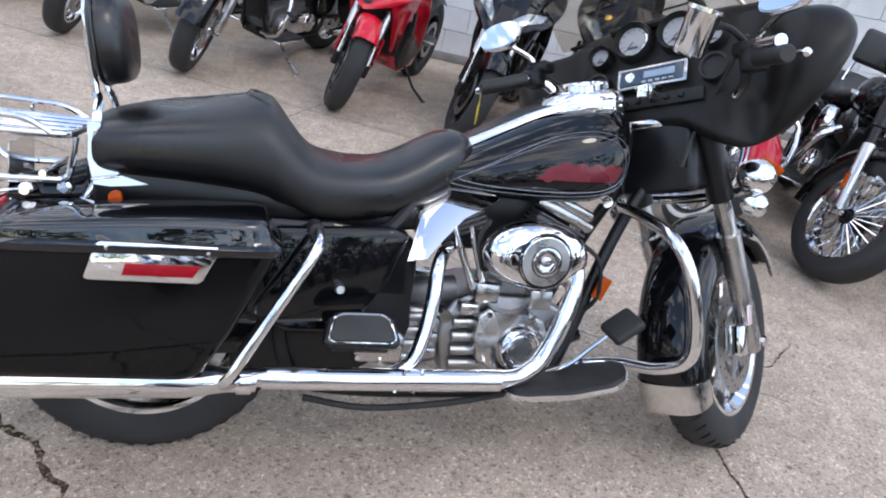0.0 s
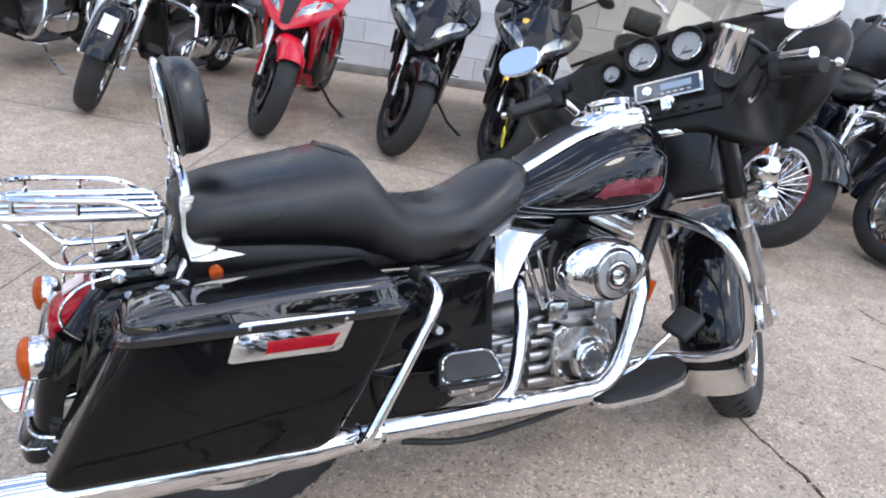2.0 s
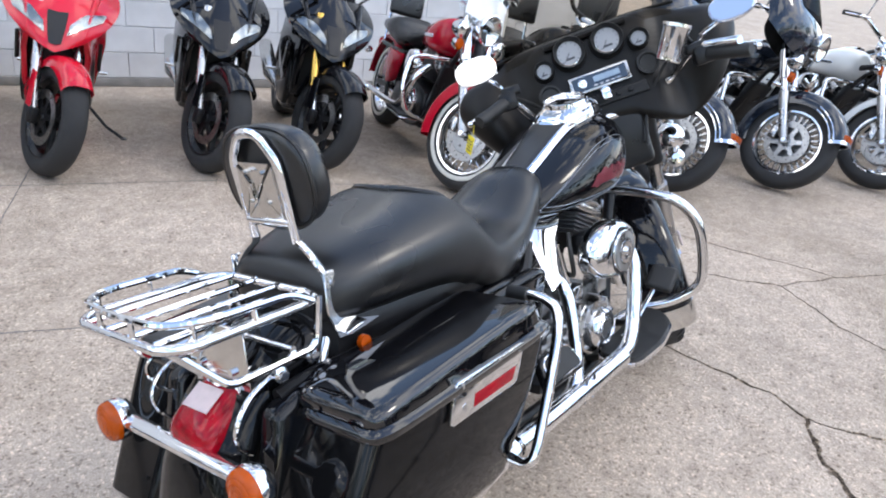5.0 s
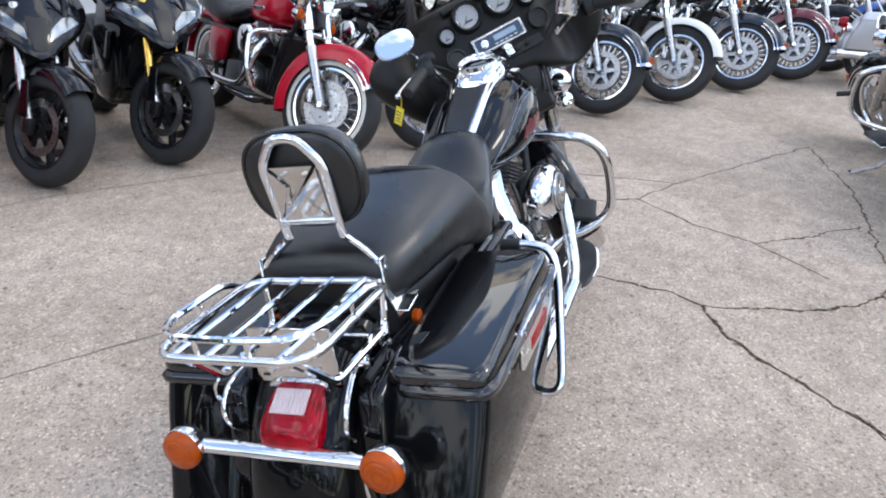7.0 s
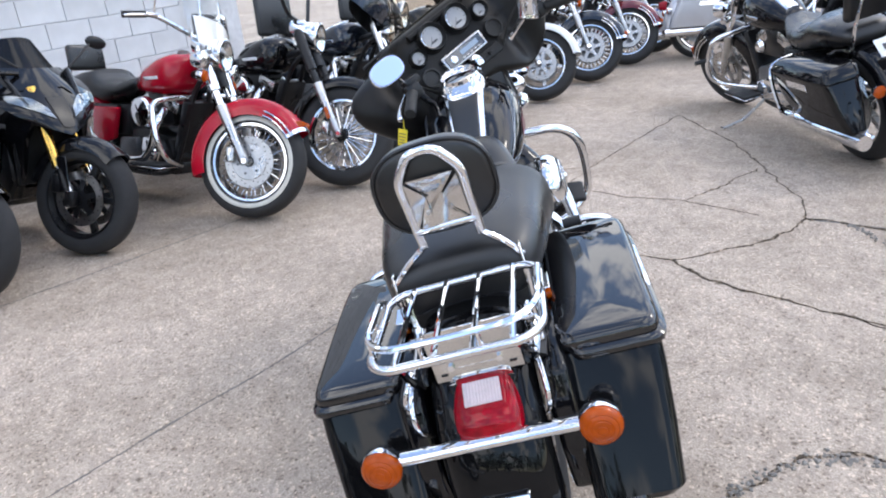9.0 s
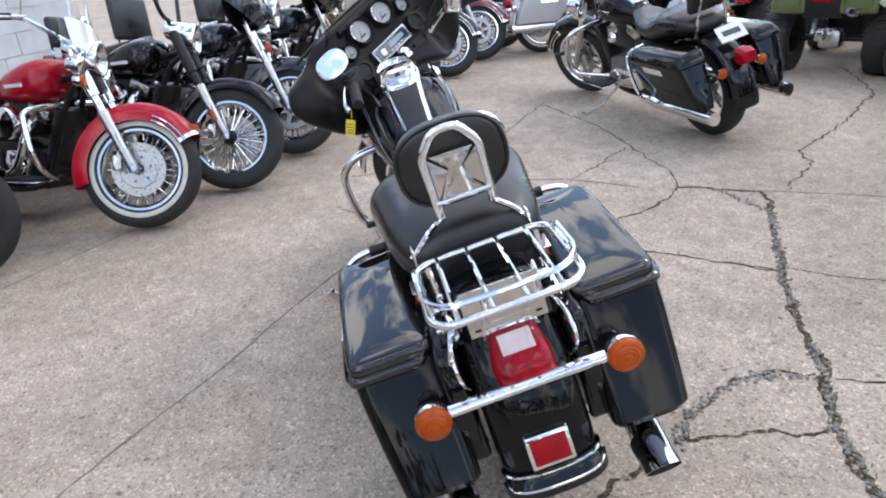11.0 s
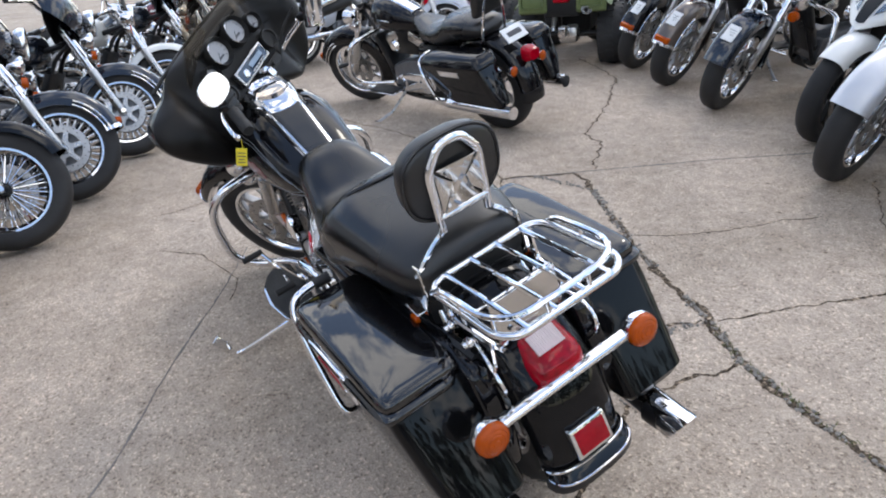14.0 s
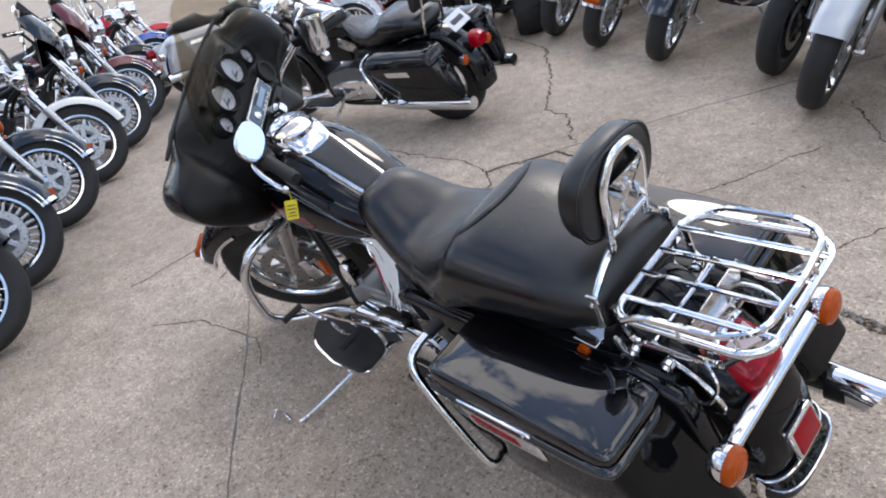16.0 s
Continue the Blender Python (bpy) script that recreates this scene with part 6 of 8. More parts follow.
# ---- the other motorcycles ----
def fork_end(P, m, paint, wb, wheel_kind, white, fender=True, rake=27, lamp=True, trim=True, sticker=False, spot=True, dark=False, tip=CHROME, rad=0.318, width=0.125, black_top=False, front_end=18):
    """Front wheel, fork, fender and lamps of a cruiser, turned with its bars."""
    ax = wb / 2
    bike = P.bike
    rim = wheel(bike, "front_wheel", (ax, 0, rad), rad, width, wheel_kind, m, white, (1, -1) if wheel_kind != "thick" else (1,), dark=dark, tread=False)
    t = math.tan(radians(rake))
    for s in (-1, 1):
        top = (ax - 0.02 - t * 0.62, s * 0.105, rad + 0.62)
        leg = P("fork_leg", tube(bmesh.new(), [top, (ax - 0.02 - t * 0.16, s * 0.105, rad + 0.16)], 0.0225, 12), SATIN_BLACK if black_top else CHROME, "fork tube", m=m)
        P("fork_slider", tube(bmesh.new(), [(ax - 0.02 - t * 0.30, s * 0.105, rad + 0.30), (ax - 0.015, s * 0.105, rad + 0.01), (ax - 0.008, s * 0.105, rad - 0.02)], [0.031, 0.029, 0.022], 12), ALLOY if not dark else SATIN_BLACK, "fork slider", leg, m=m)
        P("fork_cover", tube(bmesh.new(), [(ax - 0.02 - t * 0.60, s * 0.105, rad + 0.60), (ax - 0.02 - t * 0.38, s * 0.105, rad + 0.38)], 0.034, 12), SATIN_BLACK if dark or black_top else CHROME, "", leg, m=m)
        if black_top:
            P("slider_reflector", block(bmesh.new(), (ax - 0.02 - t * 0.12, s * 0.138, rad + 0.12), (0.024, 0.006, 0.075), 0.002, Matrix.Translation((ax - 0.02 - t * 0.12, 0, rad + 0.12)) @ Matrix.Rotation(radians(-rake), 4, "Y") @ Matrix.Translation((0.02 + t * 0.12 - ax, 0, -rad - 0.12)), 1), AMBER, "amber strip", leg, m=m)
        P("axle_nut", rod(bmesh.new(), (ax, s * 0.09, rad), (ax, s * 0.135, rad), 0.015, seg=8), CHROME, "", leg, m=m)
        P("brake_caliper", block(bmesh.new(), (ax - 0.10, s * 0.085, rad + 0.03), (0.05, 0.045, 0.085), 0.009), ALLOY, "", leg, m=m)
    if fender:
        ff = P("front_fender", mudguard(bmesh.new(), (ax, 0, rad), rad + 0.052, 0.09, front_end, 198, 0.105 if trim else 0.07, 26, 12), paint, "painted front fender", m=m)
        if trim:
            P("fender_tip", mudguard(bmesh.new(), (ax, 0, rad), rad + 0.057, 0.0925, front_end - 1, front_end + 3, 0.105, 2, 12, 0.006), tip, "", ff, m=m)
            for s, k in ((-1, 0.046), (1, 0.046), (-1, 0.020), (1, 0.020)):
                P("fender_rail", tube(bmesh.new(), [(ax + (rad - k) * math.cos(radians(q)), s * 0.0945, rad + (rad - k) * math.sin(radians(q))) for q in range(front_end - 2, 76, 6)], 0.006, 6), CHROME, "", ff, m=m)
            P("fender_lamp", block(bmesh.new(), (ax + (rad + 0.045) * math.cos(radians(front_end + 6)), 0, rad + (rad + 0.045) * math.sin(radians(front_end + 6))), (0.04, 0.12, 0.040), 0.008), AMBER, "amber fender lamp", ff, m=m)
        if sticker:
            q = radians(52)
            mm = Matrix.Translation((ax + (rad + 0.056) * math.cos(q), 0, rad + (rad + 0.056) * math.sin(q))) @ Matrix.Rotation(-q + radians(90), 4, "Y")
            stk = P("sticker", block(bmesh.new(), (0, 0, 0), (0.115, 0.078, 0.003), 0.001, mm, 1), WHITE_TAG, "white paper sticker", ff, m=m)
            bm = bmesh.new()
            for k in range(3):
                block(bm, (-0.022 + 0.018 * k, 0.004 * k, 0.0022), (0.003, 0.046 - 0.010 * k, 0.001), 0, mm, 1)
            P("print_bar", bm, INK, "", stk, m=m)
    if lamp:
        hx, hz = ax - 0.02 - t * 0.62 + 0.10, rad + 0.60
        M3 = Matrix.Translation((hx, 0, hz)) @ Matrix.Rotation(radians(-90), 4, "Z")
        hl = P("headlamp", lathe(bmesh.new(), [(0.0, -0.13), (0.05, -0.12), (0.082, -0.07), (0.094, -0.01), (0.097, 0.012), (0.088, 0.02)], M3, 26), CHROME, "chrome headlamp", m=m)
        P("lamp_reflector", lathe(bmesh.new(), [(0.086, 0.014), (0.05, -0.02), (0.0, -0.03)], M3, 24), HEADLAMP, "", hl, m=m)
        P("lamp_glass", lathe(bmesh.new(), [(0.088, 0.018), (0.06, 0.03), (0.0, 0.036)], M3, 24), LAMP_GLASS, "", hl, m=m)
        P("nacelle", loft(bmesh.new(), [oval(hx - 0.02, 0.085, hz - 0.02, hz + 0.085, 2.6, 20), oval(hx - 0.09, 0.10, hz - 0.03, hz + 0.10, 2.6, 20), oval(hx - 0.17, 0.07, hz, hz + 0.10, 2.6, 20)]), CHROME, "", hl, m=m)
        if spot:
            for s in (-1, 1):
                M4 = Matrix.Translation((hx - 0.02, s * 0.19, hz - 0.07)) @ Matrix.Rotation(radians(-90), 4, "Z")
                sp = P("spot_lamp", lathe(bmesh.new(), [(0.0, -0.07), (0.035, -0.06), (0.052, -0.02), (0.055, 0.012), (0.05, 0.018)], M4, 20), CHROME, "chrome spot lamp", m=m)
                P("lamp_lens", lathe(bmesh.new(), [(0.05, 0.016), (0.03, 0.026), (0.0, 0.028)], M4, 18), HEADLAMP, "", sp, m=m)
                M5 = Matrix.Translation((hx - 0.02, s * 0.175, hz - 0.15)) @ Matrix.Rotation(radians(-90), 4, "Z")
                sg = P("turn_signal", lathe(bmesh.new(), [(0.0, -0.04), (0.025, -0.035), (0.036, -0.01), (0.036, 0.008)], M5, 16), CHROME, "", m=m)
                P("amber_lens", lathe(bmesh.new(), [(0.035, 0.007), (0.026, 0.018), (0.0, 0.022)], M5, 16), AMBER, "", sg, m=m)
                P("lamp_stalk", rod(bmesh.new(), (hx - 0.03, s * 0.10, hz - 0.10), (hx - 0.03, s * 0.19, hz - 0.10), 0.010), CHROME, "", sp, m=m)
    gx, gz = ax - 0.42 - t * 0.36, 1.02
    if black_top:
        pts = [(gx, -0.40, 1.33), (gx + 0.12, -0.35, 1.36), (gx + 0.22, -0.16, 1.02), (gx + 0.22, 0.16, 1.02), (gx + 0.12, 0.35, 1.36), (gx, 0.40, 1.33)]
    else:
        pts = [(gx, -0.42, gz), (gx + 0.12, -0.33, gz + 0.03), (gx + 0.20, -0.12, gz - 0.01), (gx + 0.20, 0.12, gz - 0.01), (gx + 0.12, 0.33, gz + 0.03), (gx, 0.42, gz)]
    hb = P("handlebar", tube(bmesh.new(), rounded(pts, 0.05, 4), 0.0135, 8), SATIN_BLACK if black_top else CHROME, "handlebar", m=m)
    for s in (-1, 1):
        a, b = V(pts[0]), V(pts[1])
        a.y, b.y = s * abs(a.y), s * abs(b.y)
        P("grip", tube(bmesh.new(), [a - (b - a) * 0.05, a.lerp(b, 0.75)], 0.018, 10), GRIP, "black grip", hb, m=m)
        P("lever", tube(bmesh.new(), [b + V((0.03, 0, 0)), a + V((0.05, 0.0, 0.0)), a + V((0.02, s * 0.02, -0.01))], 0.007, 6), CHROME, "", hb, m=m)
        P("mirror_stem", tube(bmesh.new(), [b + V((0.0, 0, 0.01)), b + V((0.02, s * 0.03, 0.13))], 0.0055, 6), CHROME, "", hb, m=m)
        mm = Matrix.Translation(b + V((0.015, s * 0.05, 0.155))) @ Matrix.Diagonal((0.16, 0.62, 0.42, 1))
        bm = bmesh.new()
        bmesh.ops.create_uvsphere(bm, u_segments=14, v_segments=8, radius=0.105, matrix=mm)
        P("mirror", bm, CHROME if not dark else SATIN_BLACK, "oval mirror", hb, m=m)
    return rim


class Parts:
    """Adds parts to one bike."""
    def __init__(self, bike):
        self.bike = bike

    def __call__(self, name, bm, mat, label="", parent=None, m=None, sharp=38):
        return part(name, bm, mat, parent or self.bike, label, m=m, sharp=sharp)


def cruiser(front, yaw, paint, label, lean=10.0, turn=24.0, wb=1.60, kind="cast", white=False, bags=False, screen="", guard=True, rest=None, sticker=False, black_top=False, trim=True, spot=True, dark=False, group="motorcycles in the row", plate=False, tip=CHROME, lowers=False, dark_engine=False, front_end=20):
    bike = thing("motorcycle", put_bike(front, yaw, lean, wb), label, "motorcycle", group)
    P = Parts(bike)
    m = steering(wb / 2 - 0.25, 0.83, 27, turn)
    settle(bike, m, (wb / 2, 0, 0.318))
    fork_end(P, m, paint, wb, kind, white, trim=trim, sticker=sticker, spot=spot, dark=dark, black_top=black_top, tip=tip, lamp=screen != "bat", front_end=front_end)
    r = wb / 2
    wheel(bike, "rear_wheel", (-r, 0, 0.315), 0.315, 0.14, kind, None, white, (1,), dark=dark, tread=False)
    P("rear_fender", mudguard(bmesh.new(), (-r, 0, 0.315), 0.385, 0.098, 50, 178, 0.06, 20, 10), paint, "painted rear fender")
    P("tail_lamp", loft(bmesh.new(), [oval(-r - 0.34, 0.045, 0.52, 0.62, 3.5, 18), oval(-r - 0.38, 0.055, 0.52, 0.62, 3.5, 18), oval(-r - 0.42, 0.045, 0.535, 0.60, 3.5, 18)]), RED_LENS, "red tail lamp")
    for s in (-1, 1):
        M5 = Matrix.Translation((-r - 0.34, s * 0.14, 0.50)) @ Matrix.Rotation(radians(90), 4, "Z")
        sg = P("turn_signal", lathe(bmesh.new(), [(0.0, -0.035), (0.025, -0.03), (0.034, 0.0), (0.034, 0.01)], M5, 14), CHROME)
        P("amber_lens", lathe(bmesh.new(), [(0.033, 0.009), (0.02, 0.02), (0.0, 0.022)], M5, 14), AMBER, "", sg)
    rings = [oval(x, w, z0, z1, 2.6, 30, crown=0.42) for x, w, z0, z1 in ((-0.20, 0.04, 0.70, 0.76), (-0.15, 0.09, 0.685, 0.81), (-0.03, 0.135, 0.68, 0.87), (0.10, 0.155, 0.68, 0.915), (0.20, 0.155, 0.69, 0.93), (0.27, 0.125, 0.72, 0.92), (0.30, 0.07, 0.78, 0.88))]
    tk = P("fuel_tank", loft(bmesh.new(), rings), paint, "painted fuel tank", sharp=70)
    P("console", loft(bmesh.new(), [oval(x, 0.045, z - 0.03, z + 0.012, 3, 16) for x, z in ((-0.14, 0.82), (0.0, 0.878), (0.12, 0.918), (0.22, 0.935))]), CHROME, "chrome console", tk)
    for s in (-1, 1):
        P("badge", prism(bmesh.new(), [(0.02, 0.79), (0.16, 0.80), (0.17, 0.78), (0.03, 0.77)], s * 0.146, s * 0.158, 0.002, 1), CHROME, "", tk)
    rings = [oval(x, w, z0, z1, 2.8, 26, crown=0.55) for x, w, z0, z1 in ((-0.90, 0.08, 0.70, 0.75), (-0.86, 0.15, 0.68, 0.79), (-0.70, 0.17, 0.65, 0.82), (-0.58, 0.17, 0.63, 0.835), (-0.53, 0.17, 0.62, 0.79), (-0.44, 0.175, 0.615, 0.755), (-0.32, 0.15, 0.63, 0.755), (-0.22, 0.11, 0.67, 0.785), (-0.14, 0.06, 0.73, 0.80))]
    P("seat", loft(bmesh.new(), rings), LEATHER, "black leather seat", sharp=70)
    # engine
    case = prism(bmesh.new(), [(0.20, 0.30), (0.17, 0.43), (-0.06, 0.48), (-0.32, 0.47), (-0.37, 0.36), (-0.32, 0.25), (0.05, 0.22), (0.16, 0.24)], -0.115, 0.115, 0.018)
    P("engine_case", case, SATIN_BLACK if dark or dark_engine else DARK_ALLOY, "engine case")
    bright = SATIN_BLACK if dark else CHROME
    pc = P("primary_cover", prism(bmesh.new(), [(0.13, 0.30), (0.10, 0.37), (-0.02, 0.40), (-0.22, 0.405), (-0.33, 0.385), (-0.35, 0.30), (-0.27, 0.25), (0.02, 0.24)], 0.112, 0.165, 0.018, 2), bright, "polished primary cover")
    P("clutch_cover", lathe(bmesh.new(), [(0.072, 0.160), (0.070, 0.172), (0.05, 0.178), (0.0, 0.178)], at((-0.25, 0, 0.325)), 20), CHROME, "", pc)
    P("stator_cover", lathe(bmesh.new(), [(0.05, 0.160), (0.046, 0.172), (0.0, 0.174)], at((0.045, 0, 0.315)), 18), CHROME, "", pc)
    cc = P("cam_cover", prism(bmesh.new(), [(0.13, 0.36), (0.07, 0.43), (-0.03, 0.43), (-0.06, 0.36), (0.0, 0.275), (0.09, 0.28)], -0.165, -0.11, 0.01, 2), bright, "polished cam cover")
    P("timer_cover", lathe(bmesh.new(), [(0.0, -0.182), (0.03, -0.181), (0.045, -0.175), (0.05, -0.16)], at((0.05, 0, 0.34)), 20), CHROME, "", cc)
    P("gearbox", prism(bmesh.new(), [(-0.13, 0.27), (-0.13, 0.42), (-0.31, 0.41), (-0.34, 0.28)], -0.15, -0.10, 0.014, 2), DARK_ALLOY)
    P("battery_box", block(bmesh.new(), (-0.34, 0, 0.52), (0.26, 0.25, 0.20), 0.02), SATIN_BLACK)
    P("air_box", block(bmesh.new(), (0.02, 0.0, 0.60), (0.30, 0.15, 0.20), 0.03), SATIN_BLACK)
    P("front_cradle", block(bmesh.new(), (0.27, 0, 0.50), (0.06, 0.20, 0.34), 0.02, Matrix.Translation((0.27, 0, 0.50)) @ Matrix.Rotation(radians(24), 4, "Y") @ Matrix.Translation((-0.27, 0, -0.50))), SATIN_BLACK, "dark oil cooler and frame front")
    P("under_pan", block(bmesh.new(), (-0.12, 0, 0.24), (0.62, 0.22, 0.08), 0.02), SATIN_BLACK)
    for sg, base in ((-1, -0.05), (1, 0.075)):
        R0 = Matrix.Translation((base, 0, 0.44)) @ Matrix.Rotation(radians(22.5 * sg), 4, "Y")
        prof = [(0.05, 0.0)]
        for k in range(8):
            z = 0.012 + k * 0.018
            prof += [(0.064, z), (0.084, z + 0.001), (0.084, z + 0.007), (0.064, z + 0.008)]
        P("cylinder", lathe(bmesh.new(), [(q, -z) for q, z in prof], R0 @ Matrix.Rotation(radians(90), 4, "X"), 18, True), SATIN_BLACK if dark or dark_engine or kind == "slot" else DARK_ALLOY, "finned cylinder", sharp=25)
        P("rocker_cover", block(bmesh.new(), (0, 0, 0.205), (0.165, 0.16, 0.085), 0.018, R0, 2), ALLOY if not dark else SATIN_BLACK)
    P("air_cleaner", lathe(bmesh.new(), [(0.0, -0.235), (0.05, -0.232), (0.085, -0.22), (0.095, -0.19), (0.09, -0.16)], at((0.05, 0, 0.585)), 26), CHROME, "round chrome air cleaner")
    P("horn", lathe(bmesh.new(), [(0.0, 0.17), (0.03, 0.165), (0.045, 0.14), (0.03, 0.12)], at((0.04, 0, 0.60)), 16), CHROME)
    ex = P("exhaust", tube(bmesh.new(), spline([(0.18, -0.13, 0.60), (0.20, -0.21, 0.52), (0.13, -0.24, 0.35), (0.0, -0.25, 0.30), (-0.5, -0.25, 0.29), (-0.6, -0.25, 0.29)], 5), 0.022, 12), CHROME, "chrome exhaust pipe")
    P("muffler", tube(bmesh.new(), [(-0.55, -0.26, 0.285), (-0.62, -0.265, 0.275), (-r - 0.30, -0.265, 0.27), (-r - 0.40, -0.265, 0.27)], [0.026, 0.04, 0.042, 0.042], 16), CHROME, "chrome muffler", ex)
    if bags:
        P("left_muffler", tube(bmesh.new(), [(-0.45, 0.26, 0.275), (-0.62, 0.265, 0.272), (-r - 0.30, 0.265, 0.27), (-r - 0.40, 0.265, 0.27)], [0.024, 0.04, 0.042, 0.042], 16), CHROME, "", ex)
    fr = bmesh.new()
    for s in (-1, 1):
        tube(fr, spline([(wb / 2 - 0.28, s * 0.03, 0.84), (0.38, s * 0.05, 0.72), (0.25, s * 0.08, 0.40), (0.14, s * 0.11, 0.22), (-0.3, s * 0.12, 0.20), (-0.48, s * 0.14, 0.28), (-0.5, s * 0.14, 0.55)], 5), 0.016, 8)
        rod(fr, (-0.30, s * 0.14, 0.60), (-r - 0.05, s * 0.125, 0.60), 0.015, seg=8)
        rod(fr, (-0.42, s * 0.11, 0.34), (-r, s * 0.11, 0.315), 0.02, seg=8)
    tube(fr, [(wb / 2 - 0.28, 0, 0.86), (-0.2, 0, 0.68)], 0.022, 8)
    rod(fr, (wb / 2 - 0.22, 0, 0.74), (wb / 2 - 0.30, 0, 0.92), 0.034, seg=12)
    P("frame", fr, SATIN_BLACK, "black tubular frame")
    for s in (-1, 1):
        P("side_cover", prism(bmesh.new(), [(-0.54, 0.60), (-0.58, 0.42), (-0.46, 0.36), (-0.34, 0.40), (-0.26, 0.60)], s * 0.14, s * 0.18, 0.014), paint, "painted side cover")
        P("footboard", block(bmesh.new(), (0.17, s * 0.24, 0.285), (0.30, 0.12, 0.02), 0.009, None, 3), GRIP, "black footboard")
        P("footboard_edge", block(bmesh.new(), (0.17, s * 0.24, 0.273), (0.31, 0.125, 0.008), 0.003, None, 1), CHROME)
        if guard:
            side = [(0.33, s * 0.04, 0.68), (0.345, s * 0.29, 0.66), (0.375, s * 0.345, 0.585), (0.415, s * 0.355, 0.44), (0.40, s * 0.29, 0.335), (0.25, s * 0.10, 0.27)]
            P("engine_guard", tube(bmesh.new(), spline(side, 6), 0.0155, 10), CHROME, "chrome engine guard")
            if lowers:
                P("highway_peg", rod(bmesh.new(), (0.40, s * 0.35, 0.52), (0.42, s * 0.44, 0.52), 0.016), GRIP)
        if bags:
            def ring(z, x0, x1, yi, yo):
                return rounded([V((x1, s * yi, z)), V((x1, s * yo, z)), V((x0, s * yo, z)), V((x0, s * yi, z))], 0.035, 3, True)
            bg = P("saddlebag", loft(bmesh.new(), [ring(0.315, -1.15, -0.655, 0.20, 0.305), ring(0.42, -1.12, -0.58, 0.185, 0.345), ring(0.575, -1.06, -0.51, 0.175, 0.365)]), paint, "painted hard saddlebag")
            P("lid", loft(bmesh.new(), [ring(0.577, -1.07, -0.50, 0.17, 0.375), ring(0.592, -1.07, -0.50, 0.17, 0.375), ring(0.645, -1.035, -0.535, 0.165, 0.345), ring(0.652, -1.02, -0.55, 0.165, 0.335)]), paint, "", bg)
            P("latch", prism(bmesh.new(), [(-0.87, 0.515), (-0.68, 0.515), (-0.645, 0.58), (-0.85, 0.58)], s * 0.345, s * 0.362, 0.003, 1), CHROME, "", bg)
            P("bag_guard", tube(bmesh.new(), spline([(-0.455, s * 0.2, 0.62), (-0.47, s * 0.345, 0.58), (-0.60, s * 0.37, 0.35), (-0.64, s * 0.32, 0.32)], 5), 0.012, 8), CHROME, "", bg)
    P("side_stand", tube(bmesh.new(), [(0.08, 0.13, 0.23), (0.12, 0.28, 0.115), (0.17, 0.40, 0.076)], 0.011, 8), BRUSHED, "side stand")
    P("stand_foot", block(bmesh.new(), (0.185, 0.405, 0.076), (0.06, 0.03, 0.008), 0.003, None, 1), CHROME)
    if screen == "clear":
        g = []
        for j in range(7):
            v = j / 6
            g.append([V((wb / 2 - 0.30 + 0.05 * (1 - u * u) - 0.14 * v, 0.25 * u * (1 - 0.1 * v * v), 0.94 + 0.50 * v - 0.10 * v * abs(u) ** 3)) for u in (-1 + 2 * i / 12 for i in range(13))])
        sc = P("windshield", sheet(bmesh.new(), g, 0.004), CLEAR_SCREEN, "clear windshield", m=m, sharp=80)
        P("windshield_lower", sheet(bmesh.new(), [[p + V((0.006, 0, 0)) for p in row[1:-1]] for row in g[:3]], 0.003), WHITE_PAINT if white else BLACK_PLASTIC, "", sc, m=m)
        for s in (-1, 1):
            P("windshield_brace", rod(bmesh.new(), (wb / 2 - 0.30, s * 0.11, 0.92), (wb / 2 - 0.36, s * 0.12, 1.25), 0.006), CHROME, "", sc, m=m)
    elif screen == "bat":
        def sp(u, v):
            b = math.cos(u * math.pi / 2) ** 0.75 if abs(u) < 1 else 0.0
            lo, hi = 0.86 + 0.10 * abs(u) ** 2.4, 1.20 - 0.06 * abs(u) ** 2
            return V((wb / 2 - 0.39 + 0.25 * b * (0.7 + 0.3 * math.sin(math.pi * v)) - 0.09 * v, 0.40 * math.sin(u * math.pi / 2), lo + (hi - lo) * v))
        fa = P("fairing", sheet(bmesh.new(), [[sp(-1 + i / 12, j / 8) for i in range(25)] for j in range(9)], 0.006), paint, "painted batwing fairing", m=m, sharp=60)
        P("inner_panel", sheet(bmesh.new(), [[V((min(sp(-1 + i / 12, j / 8).x, wb / 2 - 0.40 + 0.03 * j / 8), sp(-1 + i / 12, j / 8).y * 0.98, sp(-1 + i / 12, j / 8).z)) for i in range(25)] for j in range(9)], 0.005), BLACK_PLASTIC, "", fa, m=m)
        M3 = Matrix.Translation((wb / 2 - 0.14, 0, 0.98)) @ Matrix.Rotation(radians(-90), 4, "Z")
        hl = P("headlamp", lathe(bmesh.new(), [(0.080, -0.04), (0.094, -0.01), (0.097, 0.014), (0.088, 0.022)], M3, 26), CHROME, "", fa, m=m)
        P("lamp_reflector", lathe(bmesh.new(), [(0.086, 0.014), (0.05, -0.01), (0.0, -0.02)], M3, 24), HEADLAMP, "", hl, m=m)
        for s in (-1, 1):
            M4 = Matrix.Translation((wb / 2 - 0.15, s * 0.20, 0.80)) @ Matrix.Rotation(radians(-90), 4, "Z")
            spl = P("spot_lamp", lathe(bmesh.new(), [(0.0, -0.07), (0.035, -0.06), (0.055, -0.02), (0.058, 0.012), (0.05, 0.02), (0.0, 0.028)], M4, 20), CHROME, "", m=m)
            P("amber_lens", lathe(bmesh.new(), [(0.034, 0.0), (0.03, 0.03), (0.0, 0.035)], M4 @ at((0, 0, -0.10)), 16), AMBER, "", spl, m=m)
